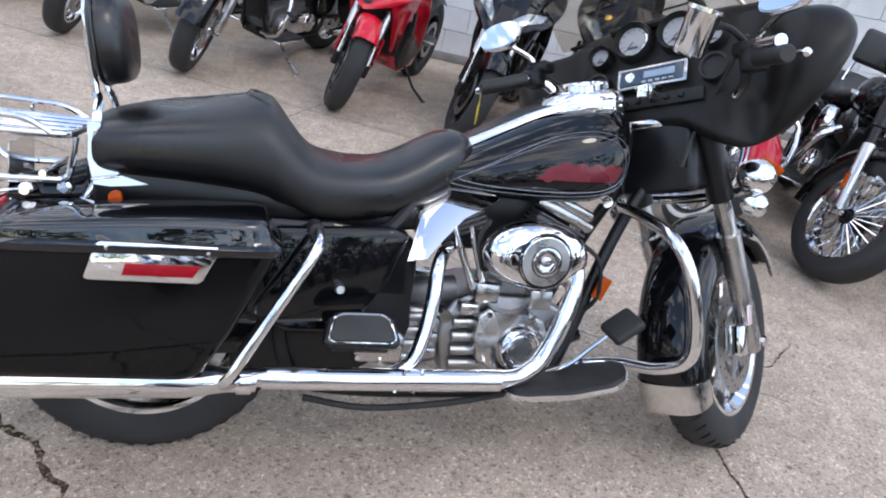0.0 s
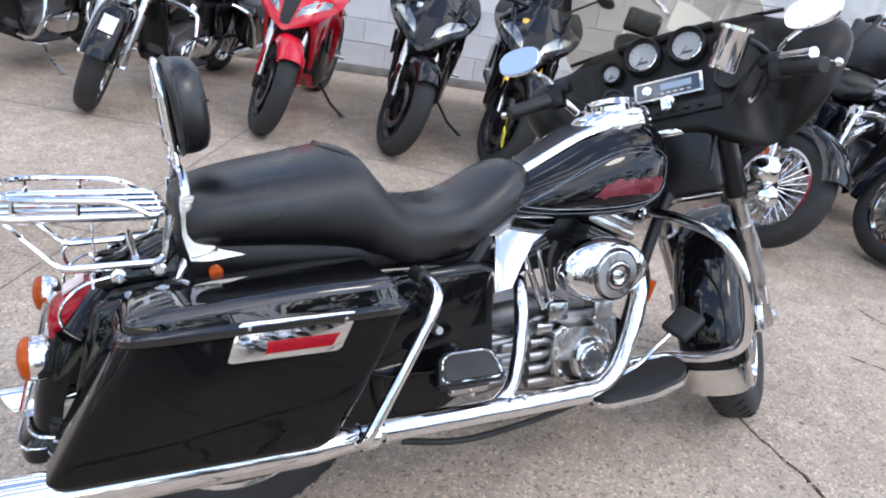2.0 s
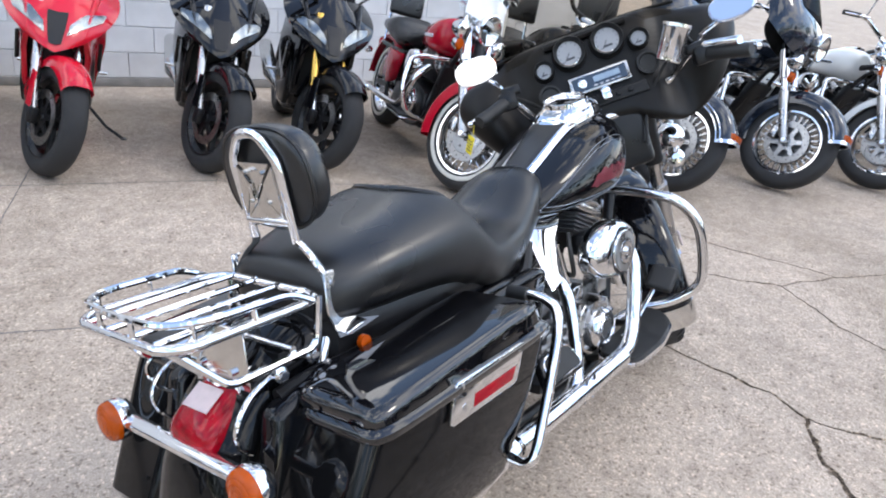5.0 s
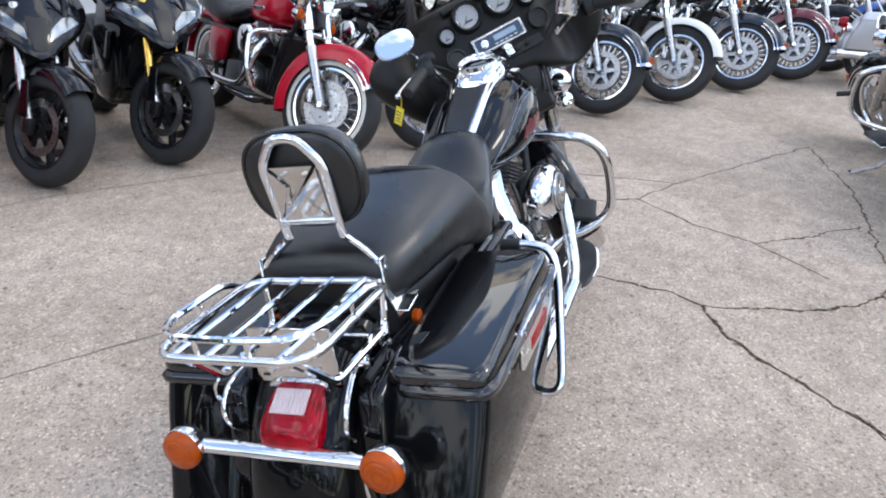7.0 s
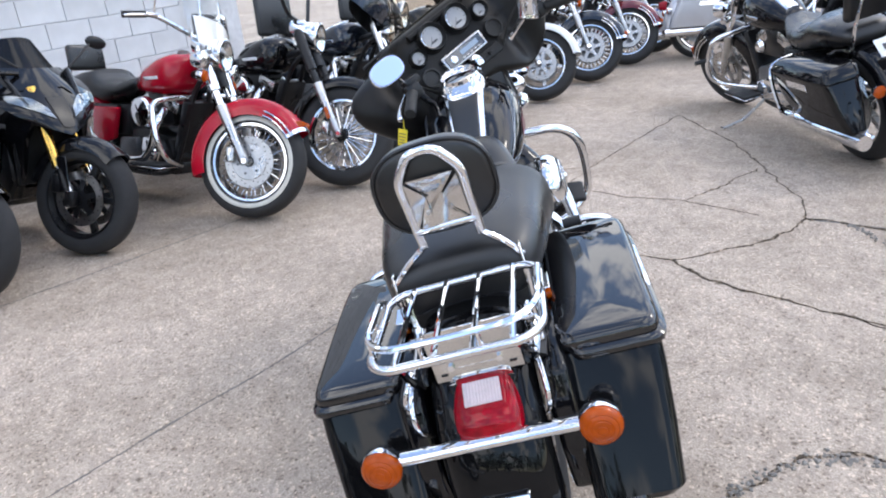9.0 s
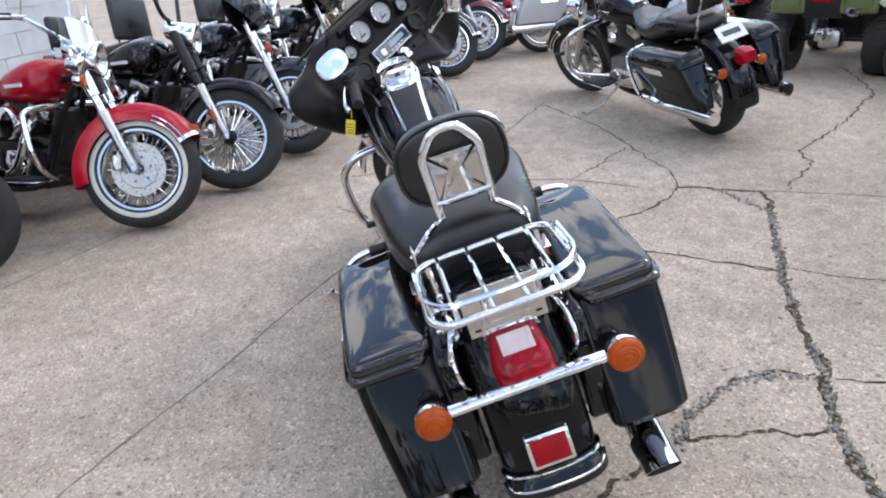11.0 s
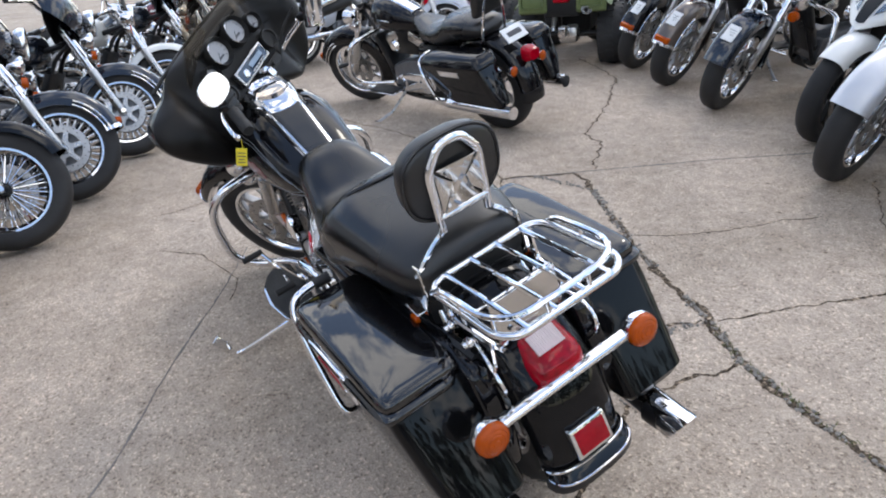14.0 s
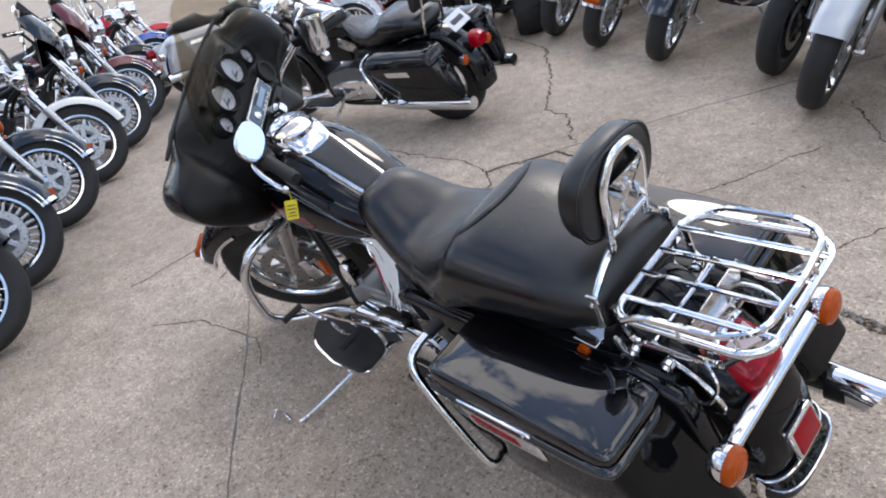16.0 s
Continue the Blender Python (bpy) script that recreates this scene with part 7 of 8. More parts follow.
        P("windscreen", sheet(bmesh.new(), [[V((wb / 2 - 0.30 + 0.05 * (1 - u * u) - 0.15 * v, 0.26 * u * (1 - 0.15 * v * v), 1.17 - 0.03 * u * u + (0.24 - 0.09 * abs(u) ** 2.5) * v)) for u in (-1 + i / 8 for i in range(17))] for v in (0, 0.2, 0.4, 0.6, 0.8, 1.0)], 0.004), DARK_SCREEN, "dark windscreen", fa, m=m, sharp=80)
    if rest:
        bx, bz, bh = rest
        B = Matrix.Translation((bx, 0, bz)) @ Matrix.Rotation(radians(-10), 4, "Y")
        P("backrest", block(bmesh.new(), (0.02, 0, 0), (0.055, 0.14 + 0.7 * bh, bh), 0.026, B, 4), LEATHER, "black backrest pad")
        P("sissy_bar", tube(bmesh.new(), rounded([(bx + 0.02, -0.11, 0.62), (bx - 0.02, -0.10, bz - 0.10), (bx - 0.045, -0.06, bz + 0.07), (bx - 0.045, 0.06, bz + 0.07), (bx - 0.02, 0.10, bz - 0.10), (bx + 0.02, 0.11, 0.62)], 0.05, 4), 0.010, 8), CHROME, "chrome sissy bar")
    if plate:
        pl = P("licence_plate", block(bmesh.new(), (0, 0, 0), (0.004, 0.185, 0.105), 0.002, Matrix.Translation((-r - 0.27, 0, 0.70)) @ Matrix.Rotation(radians(42), 4, "Y"), 1), WHITE_TAG, "white plate with a dark bar")
        P("plate_bar", block(bmesh.new(), (-0.003, 0, 0), (0.003, 0.12, 0.035), 0.0, Matrix.Translation((-r - 0.27, 0, 0.70)) @ Matrix.Rotation(radians(42), 4, "Y"), 1), INK, "", pl)
        P("mudflap", mudguard(bmesh.new(), (-r, 0, 0.315), 0.39, 0.098, 178, 190, 0.06, 4, 10), SATIN_BLACK)
    return bike


def sport_bike(front, yaw, paint, label, lean=9.0, turn=16.0, wb=1.42, fork=ALLOY, rim_dark=True):
    """A fully faired sport bike."""
    bike = thing("sport_motorcycle", put_bike(front, yaw, lean, wb), label, "motorcycle", "motorcycles in the row")
    P = Parts(bike)
    ax, rad = wb / 2, 0.30
    m = steering(ax - 0.28, 0.80, 24, turn)
    settle(bike, m, (ax, 0, rad))
    wheel(bike, "front_wheel", (ax, 0, rad), rad, 0.12, "cast", m, False, (1, -1), rim_rad=0.216, dark=rim_dark, tread=False)
    wheel(bike, "rear_wheel", (-ax, 0, 0.315), 0.315, 0.18, "cast", None, False, (1,), rim_rad=0.216, dark=rim_dark, tread=False)
    t = math.tan(radians(24))
    for s in (-1, 1):
        lg = P("fork_leg", tube(bmesh.new(), [(ax - 0.03 - t * 0.56, s * 0.10, rad + 0.56), (ax - 0.03 - t * 0.16, s * 0.10, rad + 0.16)], 0.026, 12), fork, "fork tube", m=m)
        P("fork_stanchion", tube(bmesh.new(), [(ax - 0.03 - t * 0.20, s * 0.10, rad + 0.20), (ax - 0.02, s * 0.10, rad + 0.03)], 0.02, 12), CHROME if fork is GOLD else ALLOY, "", lg, m=m)
        P("fork_foot", block(bmesh.new(), (ax - 0.015, s * 0.10, rad), (0.06, 0.04, 0.085), 0.01), SATIN_BLACK, "", lg, m=m)
        P("brake_caliper", block(bmesh.new(), (ax - 0.115, s * 0.075, rad + 0.075), (0.06, 0.05, 0.10), 0.012), SATIN_BLACK, "", lg, m=m)
        P("fork_guard", prism(bmesh.new(), [(ax - 0.09, rad + 0.22), (ax - 0.03, rad + 0.22), (ax + 0.0, rad + 0.04), (ax - 0.06, rad + 0.04)], s * 0.122, s * 0.13, 0.003, 1), paint, "", lg, m=m)
    P("front_fender", mudguard(bmesh.new(), (ax, 0, rad), rad + 0.035, 0.078, 48, 165, 0.075, 20, 10), paint, "front fender", m=m)
    # nose: two slanted headlamps either side of an air scoop
    def nose(u, v):
        """u -1..1 across, v 0 bottom tip .. 1 top by the screen."""
        w = 0.06 + 0.225 * math.sin(math.pi * min(1.0, 0.10 + 0.62 * v))
        y = w * u
        x = ax - 0.03 - 0.30 * v ** 1.4 - 0.25 * abs(u) ** 1.9 * (0.35 + 0.65 * v)
        z = 0.64 + 0.335 * v + 0.05 * abs(u) * (1 - v)
        return V((x, y, z))
    ns = P("nose_fairing", sheet(bmesh.new(), [[nose(-1 + i / 10, j / 12) for i in range(21)] for j in range(13)], 0.006), paint, "glossy nose fairing", sharp=50)
    for s in (-1, 1):
        lens = [[nose(s * (0.24 + 0.56 * i / 8), 0.22 + 0.20 * i / 8 + (0.24 - 0.13 * abs(i / 8 - 0.4) * 1.6) * j / 5) + V((0.006, 0, 0.003)) for i in range(9)] for j in range(6)]
        hl = P("headlamp", sheet(bmesh.new(), lens, 0.004), SMOKED_LAMP, "slanted clear headlamp", ns, sharp=60)
        P("lamp_glass", sheet(bmesh.new(), [[p + V((0.007, 0, 0.002)) for p in row] for row in lens], 0.002), LAMP_GLASS, "", hl, sharp=60)
    P("air_scoop", sheet(bmesh.new(), [[nose(-0.17 + 0.34 * i / 4, 0.10 + 0.45 * j / 4) + V((0.005, 0, 0.003)) for i in range(5)] for j in range(5)], 0.003), SATIN_BLACK, "", ns)
    P("windscreen", sheet(bmesh.new(), [[V((ax - 0.32 - 0.17 * v - 0.16 * u * u, 0.19 * u * (1 - 0.25 * v), 0.965 + 0.17 * v - 0.03 * u * u)) for u in (-1 + i / 6 for i in range(13))] for v in (0, 0.25, 0.5, 0.75, 1)], 0.004), DARK_SCREEN, "dark windscreen", sharp=80)
    for s in (-1, 1):
        side = [(ax - 0.16, 0.80), (ax - 0.10, 0.72), (ax - 0.22, 0.62), (ax - 0.30, 0.42), (ax - 0.42, 0.27), (0.02, 0.22), (-0.16, 0.30), (-0.08, 0.45), (0.02, 0.62), (0.10, 0.78), (0.20, 0.92), (ax - 0.36, 0.98)]
        g = prism(bmesh.new(), side, s * 0.175, s * 0.21, 0.014, 2)
        for v in g.verts:
            k = max(0.0, (v.co.x - 0.10) / (ax - 0.20))
            low = max(0.0, (0.55 - v.co.z) / 0.35)
            v.co.y *= 1.08 - 0.42 * k ** 1.5 - 0.35 * low
        P("side_fairing", g, paint, "glossy side fairing", sharp=50)
        P("fairing_vent", prism(bmesh.new(), [(0.20, 0.50), (0.26, 0.66), (0.30, 0.66), (0.26, 0.50)], s * 0.195, s * 0.215, 0.004, 1), SATIN_BLACK)
        P("clip_on", tube(bmesh.new(), [(ax - 0.36, s * 0.10, 0.93), (ax - 0.43, s * 0.31, 0.90)], 0.0125, 8), SATIN_BLACK, "black handlebar", m=m)
        P("grip", tube(bmesh.new(), [(ax - 0.40, s * 0.21, 0.915), (ax - 0.435, s * 0.325, 0.898)], 0.0175, 10), GRIP, "", m=m)
        P("mirror_stem", tube(bmesh.new(), [(ax - 0.24, s * 0.13, 0.98), (ax - 0.30, s * 0.29, 1.10)], 0.007, 6), SATIN_BLACK)
        bm = bmesh.new()
        bmesh.ops.create_uvsphere(bm, u_segments=14, v_segments=8, radius=0.1, matrix=Matrix.Translation((ax - 0.31, s * 0.335, 1.11)) @ Matrix.Rotation(radians(-12 * s), 4, "X") @ Matrix.Diagonal((0.22, 0.62, 0.36, 1)))
        P("mirror", bm, SATIN_BLACK, "black mirror")
        P("turn_signal", block(bmesh.new(), (ax - 0.30, s * 0.235, 0.79), (0.035, 0.03, 0.018), 0.007), AMBER, "amber turn signal")
        P("footpeg", rod(bmesh.new(), (-0.22, s * 0.14, 0.40), (-0.23, s * 0.25, 0.40), 0.011), ALLOY)
        P("frame_spar", prism(bmesh.new(), [(0.36, 0.84), (0.36, 0.72), (-0.12, 0.48), (-0.20, 0.34), (-0.26, 0.36), (-0.22, 0.60)], s * 0.12, s * 0.165, 0.012), SATIN_BLACK)
        P("swingarm", prism(bmesh.new(), [(-0.22, 0.35), (-ax - 0.03, 0.28), (-ax - 0.05, 0.315), (-ax, 0.35), (-0.22, 0.46)], s * 0.11, s * 0.14, 0.008), SATIN_BLACK)
    P("engine", prism(bmesh.new(), [(0.32, 0.36), (0.30, 0.60), (0.05, 0.68), (-0.20, 0.56), (-0.22, 0.32), (0.0, 0.24), (0.2, 0.25)], -0.18, 0.18, 0.02), SATIN_BLACK, "dark engine")
    P("radiator", block(bmesh.new(), (0.36, 0, 0.54), (0.04, 0.33, 0.36), 0.006), BLACK_PLASTIC)
    P("belly_pan", prism(bmesh.new(), [(0.34, 0.34), (0.10, 0.20), (-0.18, 0.20), (-0.24, 0.30), (0.20, 0.40)], -0.16, 0.16, 0.03, 3), paint, "glossy belly pan")
    P("rear_hugger", mudguard(bmesh.new(), (-ax, 0, 0.315), 0.345, 0.10, 20, 120, 0.05, 12, 8), SATIN_BLACK)
    rings = [oval(x, w, z0, z1, 2.5, 24, crown=0.4) for x, w, z0, z1 in ((-0.14, 0.07, 0.72, 0.80), (-0.08, 0.11, 0.72, 0.84), (0.06, 0.15, 0.74, 0.93), (0.18, 0.155, 0.76, 0.96), (0.28, 0.12, 0.80, 0.94), (0.33, 0.07, 0.84, 0.90))]
    P("fuel_tank", loft(bmesh.new(), rings), paint, "painted fuel tank", sharp=70)
    rings = [oval(x, w, z0, z1, 2.6, 20, crown=0.6) for x, w, z0, z1 in ((-0.16, 0.07, 0.73, 0.79), (-0.28, 0.13, 0.74, 0.80), (-0.45, 0.12, 0.76, 0.84))]
    P("seat", loft(bmesh.new(), rings), LEATHER, "black seat", sharp=70)
    rings = [oval(x, w, z0, z1, 2.4, 20) for x, w, z0, z1 in ((-0.40, 0.13, 0.72, 0.84), (-0.58, 0.12, 0.78, 0.90), (-0.78, 0.08, 0.84, 0.935), (-0.90, 0.03, 0.88, 0.92))]
    tl = P("tail_fairing", loft(bmesh.new(), rings), paint, "tail fairing", sharp=60)
    P("tail_lamp", block(bmesh.new(), (-0.88, 0, 0.885), (0.03, 0.07, 0.03), 0.008), RED_LENS, "", tl)
    P("exhaust", tube(bmesh.new(), [(-0.1, -0.14, 0.27), (-0.3, -0.17, 0.30), (-0.38, -0.19, 0.34), (-0.75, -0.21, 0.48)], [0.025, 0.03, 0.055, 0.05], 14), ALLOY, "silencer")
    P("side_stand", tube(bmesh.new(), [(-0.02, 0.13, 0.26), (0.02, 0.27, 0.12), (0.03, 0.37, 0.062)], 0.010, 8), SATIN_BLACK, "black side stand")
    P("stand_foot", block(bmesh.new(), (0.035, 0.375, 0.062), (0.05, 0.035, 0.008), 0.003, None, 1), SATIN_BLACK)
    return bike


def quad(m, paint, label):
    """A four-wheeled all-terrain vehicle, built facing +x."""
    q = thing("quad_bike", m, label, "quad bike")
    P = Parts(q)
    for x in (-0.62, 0.62):
        for s in (-1, 1):
            mm = at((x, s * 0.46, 0.315))
            w = 0.13 if x < 0 else 0.10
            ty = P("tyre", lathe(bmesh.new(), [(0.15, -w * 0.8), (0.20, -w), (0.285, -w), (0.31, -w * 0.7), (0.315, 0), (0.31, w * 0.7), (0.285, w), (0.20, w), (0.15, w * 0.8), (0.15, -w * 0.8)], mm, 32), RUBBER, "knobbly tyre", sharp=60)
            bm = bmesh.new()
            for k in range(26):
                for j in (-1, 0, 1):
                    rot = mm @ Matrix.Rotation(2 * math.pi * (k + 0.5 * (j % 2)) / 26, 4, "Y")
                    block(bm, (0.313 if j == 0 else 0.300, j * w * 0.66, 0), (0.022, w * 0.55, 0.036), 0, rot)
            tagged(P("knob", bm, RUBBER, "", ty), kind="stuff")
            P("rim", lathe(bmesh.new(), [(0.0, s * w * 0.5), (0.07, s * w * 0.45), (0.09, s * w * 0.6), (0.15, s * w * 0.75), (0.16, s * w * 0.9)], mm, 22), SATIN_BLACK, "", ty)
    for s in (-1, 1):
        for x0, a, b in ((-0.62, -0.42, 0.42), (0.62, -0.40, 0.36)):
            grid = []
            for i in range(11):
                t = i / 10
                x = x0 + a + (b - a) * t
                z = 0.70 + 0.10 * math.sin(math.pi * (0.15 + 0.7 * t))
                grid.append([V((x, s * y, z - (0.10 * max(0, (y - 0.38)) / 0.12) + (0.02 if y < 0.2 else 0))) for y in (0.12, 0.22, 0.32, 0.40, 0.46, 0.50)])
            P("fender", sheet(bmesh.new(), grid, 0.006), paint, "moulded plastic fender", sharp=50)
        P("rear_fender_panel", prism(bmesh.new(), [(-1.05, 0.78), (-1.06, 0.60), (-1.0, 0.58), (-0.96, 0.80)], s * 0.15, s * 0.45, 0.02, 3), paint, "moulded rear fender panel")
        P("panel_recess", block(bmesh.new(), (-1.065, s * 0.30, 0.70), (0.01, 0.22, 0.10), 0.02), GREEN_PLASTIC if paint is GREEN_PLASTIC else paint)
    P("rear_panel", block(bmesh.new(), (-1.0, 0, 0.66), (0.08, 0.36, 0.22), 0.03), BLACK_PLASTIC, "black rear panel")
    P("tail_lamp", block(bmesh.new(), (-1.05, 0, 0.72), (0.03, 0.17, 0.055), 0.015, None, 3), RED_LENS, "red tail lamp")
    P("seat", loft(bmesh.new(), [oval(x, w, z0, z1, 3, 20) for x, w, z0, z1 in ((-0.72, 0.13, 0.74, 0.84), (-0.6, 0.17, 0.72, 0.90), (-0.1, 0.14, 0.72, 0.86), (0.15, 0.09, 0.76, 0.90))]), LEATHER, "black seat", sharp=70)
    for x0, x1, z in ((-1.06, -0.52, 0.87), (0.52, 1.0, 0.87)):
        rk = P("rack", tube(bmesh.new(), rounded([(x0, -0.42, z), (x1, -0.42, z), (x1, 0.42, z), (x0, 0.42, z)], 0.06, 4, True), 0.011, 8, closed=True), SATIN_BLACK, "black steel rack")
        for k in range(4):
            x = x0 + (x1 - x0) * (k + 0.5) / 4
            P("rack_bar", rod(bmesh.new(), (x, -0.42, z), (x, 0.42, z), 0.008, seg=8), SATIN_BLACK, "", rk)
        for y in (-0.3, 0.3):
            P("rack_leg", rod(bmesh.new(), ((x0 + x1) / 2, y, z), ((x0 + x1) / 2, y * 0.8, 0.70), 0.010, seg=8), SATIN_BLACK, "", rk)
            P("rack_leg", rod(bmesh.new(), (x0 + 0.02, y, z), (x0 + 0.10, y * 0.8, 0.74), 0.010, seg=8), SATIN_BLACK, "", rk)
    P("body", loft(bmesh.new(), [oval(x, w, z0, z1, 3, 20) for x, w, z0, z1 in ((0.05, 0.12, 0.60, 0.88), (0.4, 0.16, 0.58, 0.92), (0.8, 0.2, 0.6, 0.86), (0.98, 0.16, 0.6, 0.78))]), paint, "moulded front body", sharp=60)
    P("handlebar", tube(bmesh.new(), rounded([(0.18, -0.40, 1.08), (0.26, -0.15, 1.10), (0.30, 0, 1.02), (0.26, 0.15, 1.10), (0.18, 0.40, 1.08)], 0.05, 4), 0.012, 8), SATIN_BLACK, "black handlebar")
    P("engine", block(bmesh.new(), (-0.02, 0, 0.46), (0.6, 0.34, 0.36), 0.05), SATIN_BLACK, "dark engine")
    P("axle", rod(bmesh.new(), (-0.62, -0.46, 0.315), (-0.62, 0.46, 0.315), 0.03), SATIN_BLACK)
    P("front_axle", rod(bmesh.new(), (0.62, -0.46, 0.315), (0.62, 0.46, 0.315), 0.025), SATIN_BLACK)
    P("differential", block(bmesh.new(), (-0.66, 0, 0.32), (0.2, 0.2, 0.18), 0.04), ALLOY, "alloy axle housing")
    P("shock", tube(bmesh.new(), [(-0.70, 0.17, 0.36), (-0.6, 0.15, 0.66)], 0.028, 10), ALLOY)
    P("exhaust", rod(bmesh.new(), (-0.70, -0.24, 0.60), (-1.06, -0.26, 0.62), 0.06, 0.055, 16), ALLOY, "grey silencer")
    P("exhaust_outlet", rod(bmesh.new(), (-1.05, -0.26, 0.62), (-1.10, -0.26, 0.62), 0.022, seg=12), SATIN_BLACK)
    P("tow_hitch", block(bmesh.new(), (-1.0, 0, 0.40), (0.12, 0.08, 0.10), 0.015), ALLOY)
    return q


ROW = -124.0
cruiser((-2.55, 5.0), ROW, BLACK_PAINT, "black cruiser parked by the block wall", kind="cast")
cruiser((-1.88, 4.10), ROW + 2, BLACK_PAINT, "black cruiser with an amber fender lamp and a white sticker", kind="cast", lean=11, front_end=46, sticker=True)
cruiser((-1.02, 3.50), ROW, BLACK_PAINT, "gloss black touring motorcycle with a white sticker on its fender", kind="cast", bags=True, sticker=True, trim=False, lowers=True)
sport_bike((-0.09, 3.07), ROW + 5, RED_PAINT, "bright red sport motorcycle with a full fairing", turn=25)
sport_bike((0.625, 2.69), ROW + 3, BLACK_PAINT, "gloss black sport motorcycle with slanted headlamps", turn=25)
sport_bike((1.19, 2.39), ROW + 2, BLACK_PAINT, "gloss black sport motorcycle with gold fork tubes", turn=25, fork=GOLD)
cruiser((1.60, 1.60), ROW + 4, DEEP_RED, "deep red cruiser with whitewall spoked wheels and a clear windshield", kind="spoke", white=True, screen="clear", rest=(-0.90, 0.90, 0.17), turn=28, dark_engine=True, front_end=34)
cruiser((2.11, 1.17), ROW + 3, BLACK_PAINT, "black custom motorcycle with thick chrome spokes and dark fork covers", kind="thick", trim=False, turn=27, spot=False, guard=False, bags=True, dark_engine=True, front_end=32, black_top=True, rest=(-0.52, 0.99, 0.20))
cruiser((2.77, 0.82), ROW + 2, NAVY_PAINT, "navy touring motorcycle with slotted chrome wheels", kind="slot", bags=True, screen="bat", turn=27, rest=(-0.68, 0.985, 0.32))
cruiser((3.57, 0.34), ROW + 1, NAVY_PAINT, "dark navy touring motorcycle with slotted wheels", kind="slot", bags=True, screen="bat", turn=27, rest=(-0.70, 0.97, 0.28))
cruiser((4.30, -0.15), ROW, WHITE_PAINT, "white touring motorcycle with cast wheels", kind="cast", bags=True, screen="clear", turn=27, trim=False)
cruiser((5.07, -0.66), ROW, NAVY_PAINT, "navy touring motorcycle with an amber fender lamp", kind="slot", bags=True, screen="bat", turn=27)
cruiser((5.88, -1.15), ROW, MAROON, "maroon touring motorcycle with chrome wheels", kind="slot", bags=True, screen="bat", turn=27)
cruiser((6.60, -1.55), ROW, BLACK_PAINT, "black cruiser with chrome forks at the row's far end", kind="slot", screen="clear", turn=27)
cruiser((7.35, -2.05), ROW, BLUE_PAINT, "blue cruiser at the far end of the row", kind="spoke", turn=27)
cruiser((8.1, -2.5), ROW, RED_PAINT, "red cruiser at the far end of the row", kind="cast", turn=27)
cruiser((-2.02, 1.965), 22.0, BLACK_PAINT, "black motorcycle with a bright rimmed cast wheel standing apart", kind="cast", turn=4, group="loose motorcycles", trim=False, front_end=74)
# two machines that stand apart in the open
cruiser((3.60, -1.69), 10.0, BLACK_PAINT, "gloss black touring motorcycle with saddlebags seen from behind", lean=11, turn=20, wb=1.62, kind="cast", bags=True, rest=(-0.90, 0.90, 0.17), plate=True, group="loose motorcycles", lowers=True)
cruiser((5.95, -3.55), -92.0, SILVER_PAINT, "silver touring motorcycle with a whitewall tyre", kind="spoke", white=True, bags=True, screen="clear", group="loose motorcycles", turn=10)
cruiser((4.55, -3.05), 200.0, SILVER_PAINT, "silver cruiser with a chrome fork parked behind the black one", kind="spoke", screen="", group="loose motorcycles", turn=15, spot=False)
quad(Matrix.Translation((3.65, -4.14, 0)) @ Matrix.Rotation(radians(-52), 4, "Z") @ Matrix.Scale(0.88, 4), GREEN_PLASTIC, "olive green quad bike with steel racks seen from behind")
quad(Matrix.Translation((5.05, -4.0, 0)) @ Matrix.Rotation(radians(-56), 4, "Z") @ Matrix.Scale(0.88, 4), RED_PAINT, "red quad bike parked beside the green one")
ROW2 = 80.0
GB = "motorcycles in the second row"
cruiser((4.75, -5.35), ROW2, BLACK_PAINT, "black cruiser far along the second row", kind="cast", group=GB, sticker=True)
cruiser((4.0, -4.75), ROW2, BLACK_PAINT, "black cruiser with a white sticker on its fender", kind="cast", group=GB, sticker=True)
cruiser((3.25, -4.28), ROW2, BLACK_PAINT, "black touring motorcycle with spot lamps and a stickered fender", kind="cast", group=GB, sticker=True)
cruiser((2.57, -3.88), ROW2, BLACK_PAINT, "black cruiser with an amber fender lamp and white sticker", kind="cast", group=GB, sticker=True)
cruiser((1.88, -3.55), ROW2, BROWN_PAINT, "grey brown touring motorcycle with spot lamps and a sticker", kind="cast", group=GB, sticker=True, screen="clear")
cruiser((1.12, -3.22), ROW2, NAVY_PAINT, "black motorcycle with chrome wheels, a fairing and a sticker", kind="thick", group=GB, sticker=True, trim=False, screen="bat")
sport_bike((0.245, -3.0), ROW2, WHITE_PAINT, "white sport motorcycle with a full fairing", turn=14)
cruiser((-0.20, -2.50), ROW2 - 2, SILVER_PAINT, "silver grey cruiser with a deep front fender and fat tyre", kind="cast", group=GB, trim=False, spot=False, turn=20, front_end=30)
cruiser((-0.83, -2.12), ROW2, PALE_BLUE, "pale blue cruiser at the near end of the second row", kind="spoke", group=GB, trim=False, spot=False, turn=20, front_end=46)


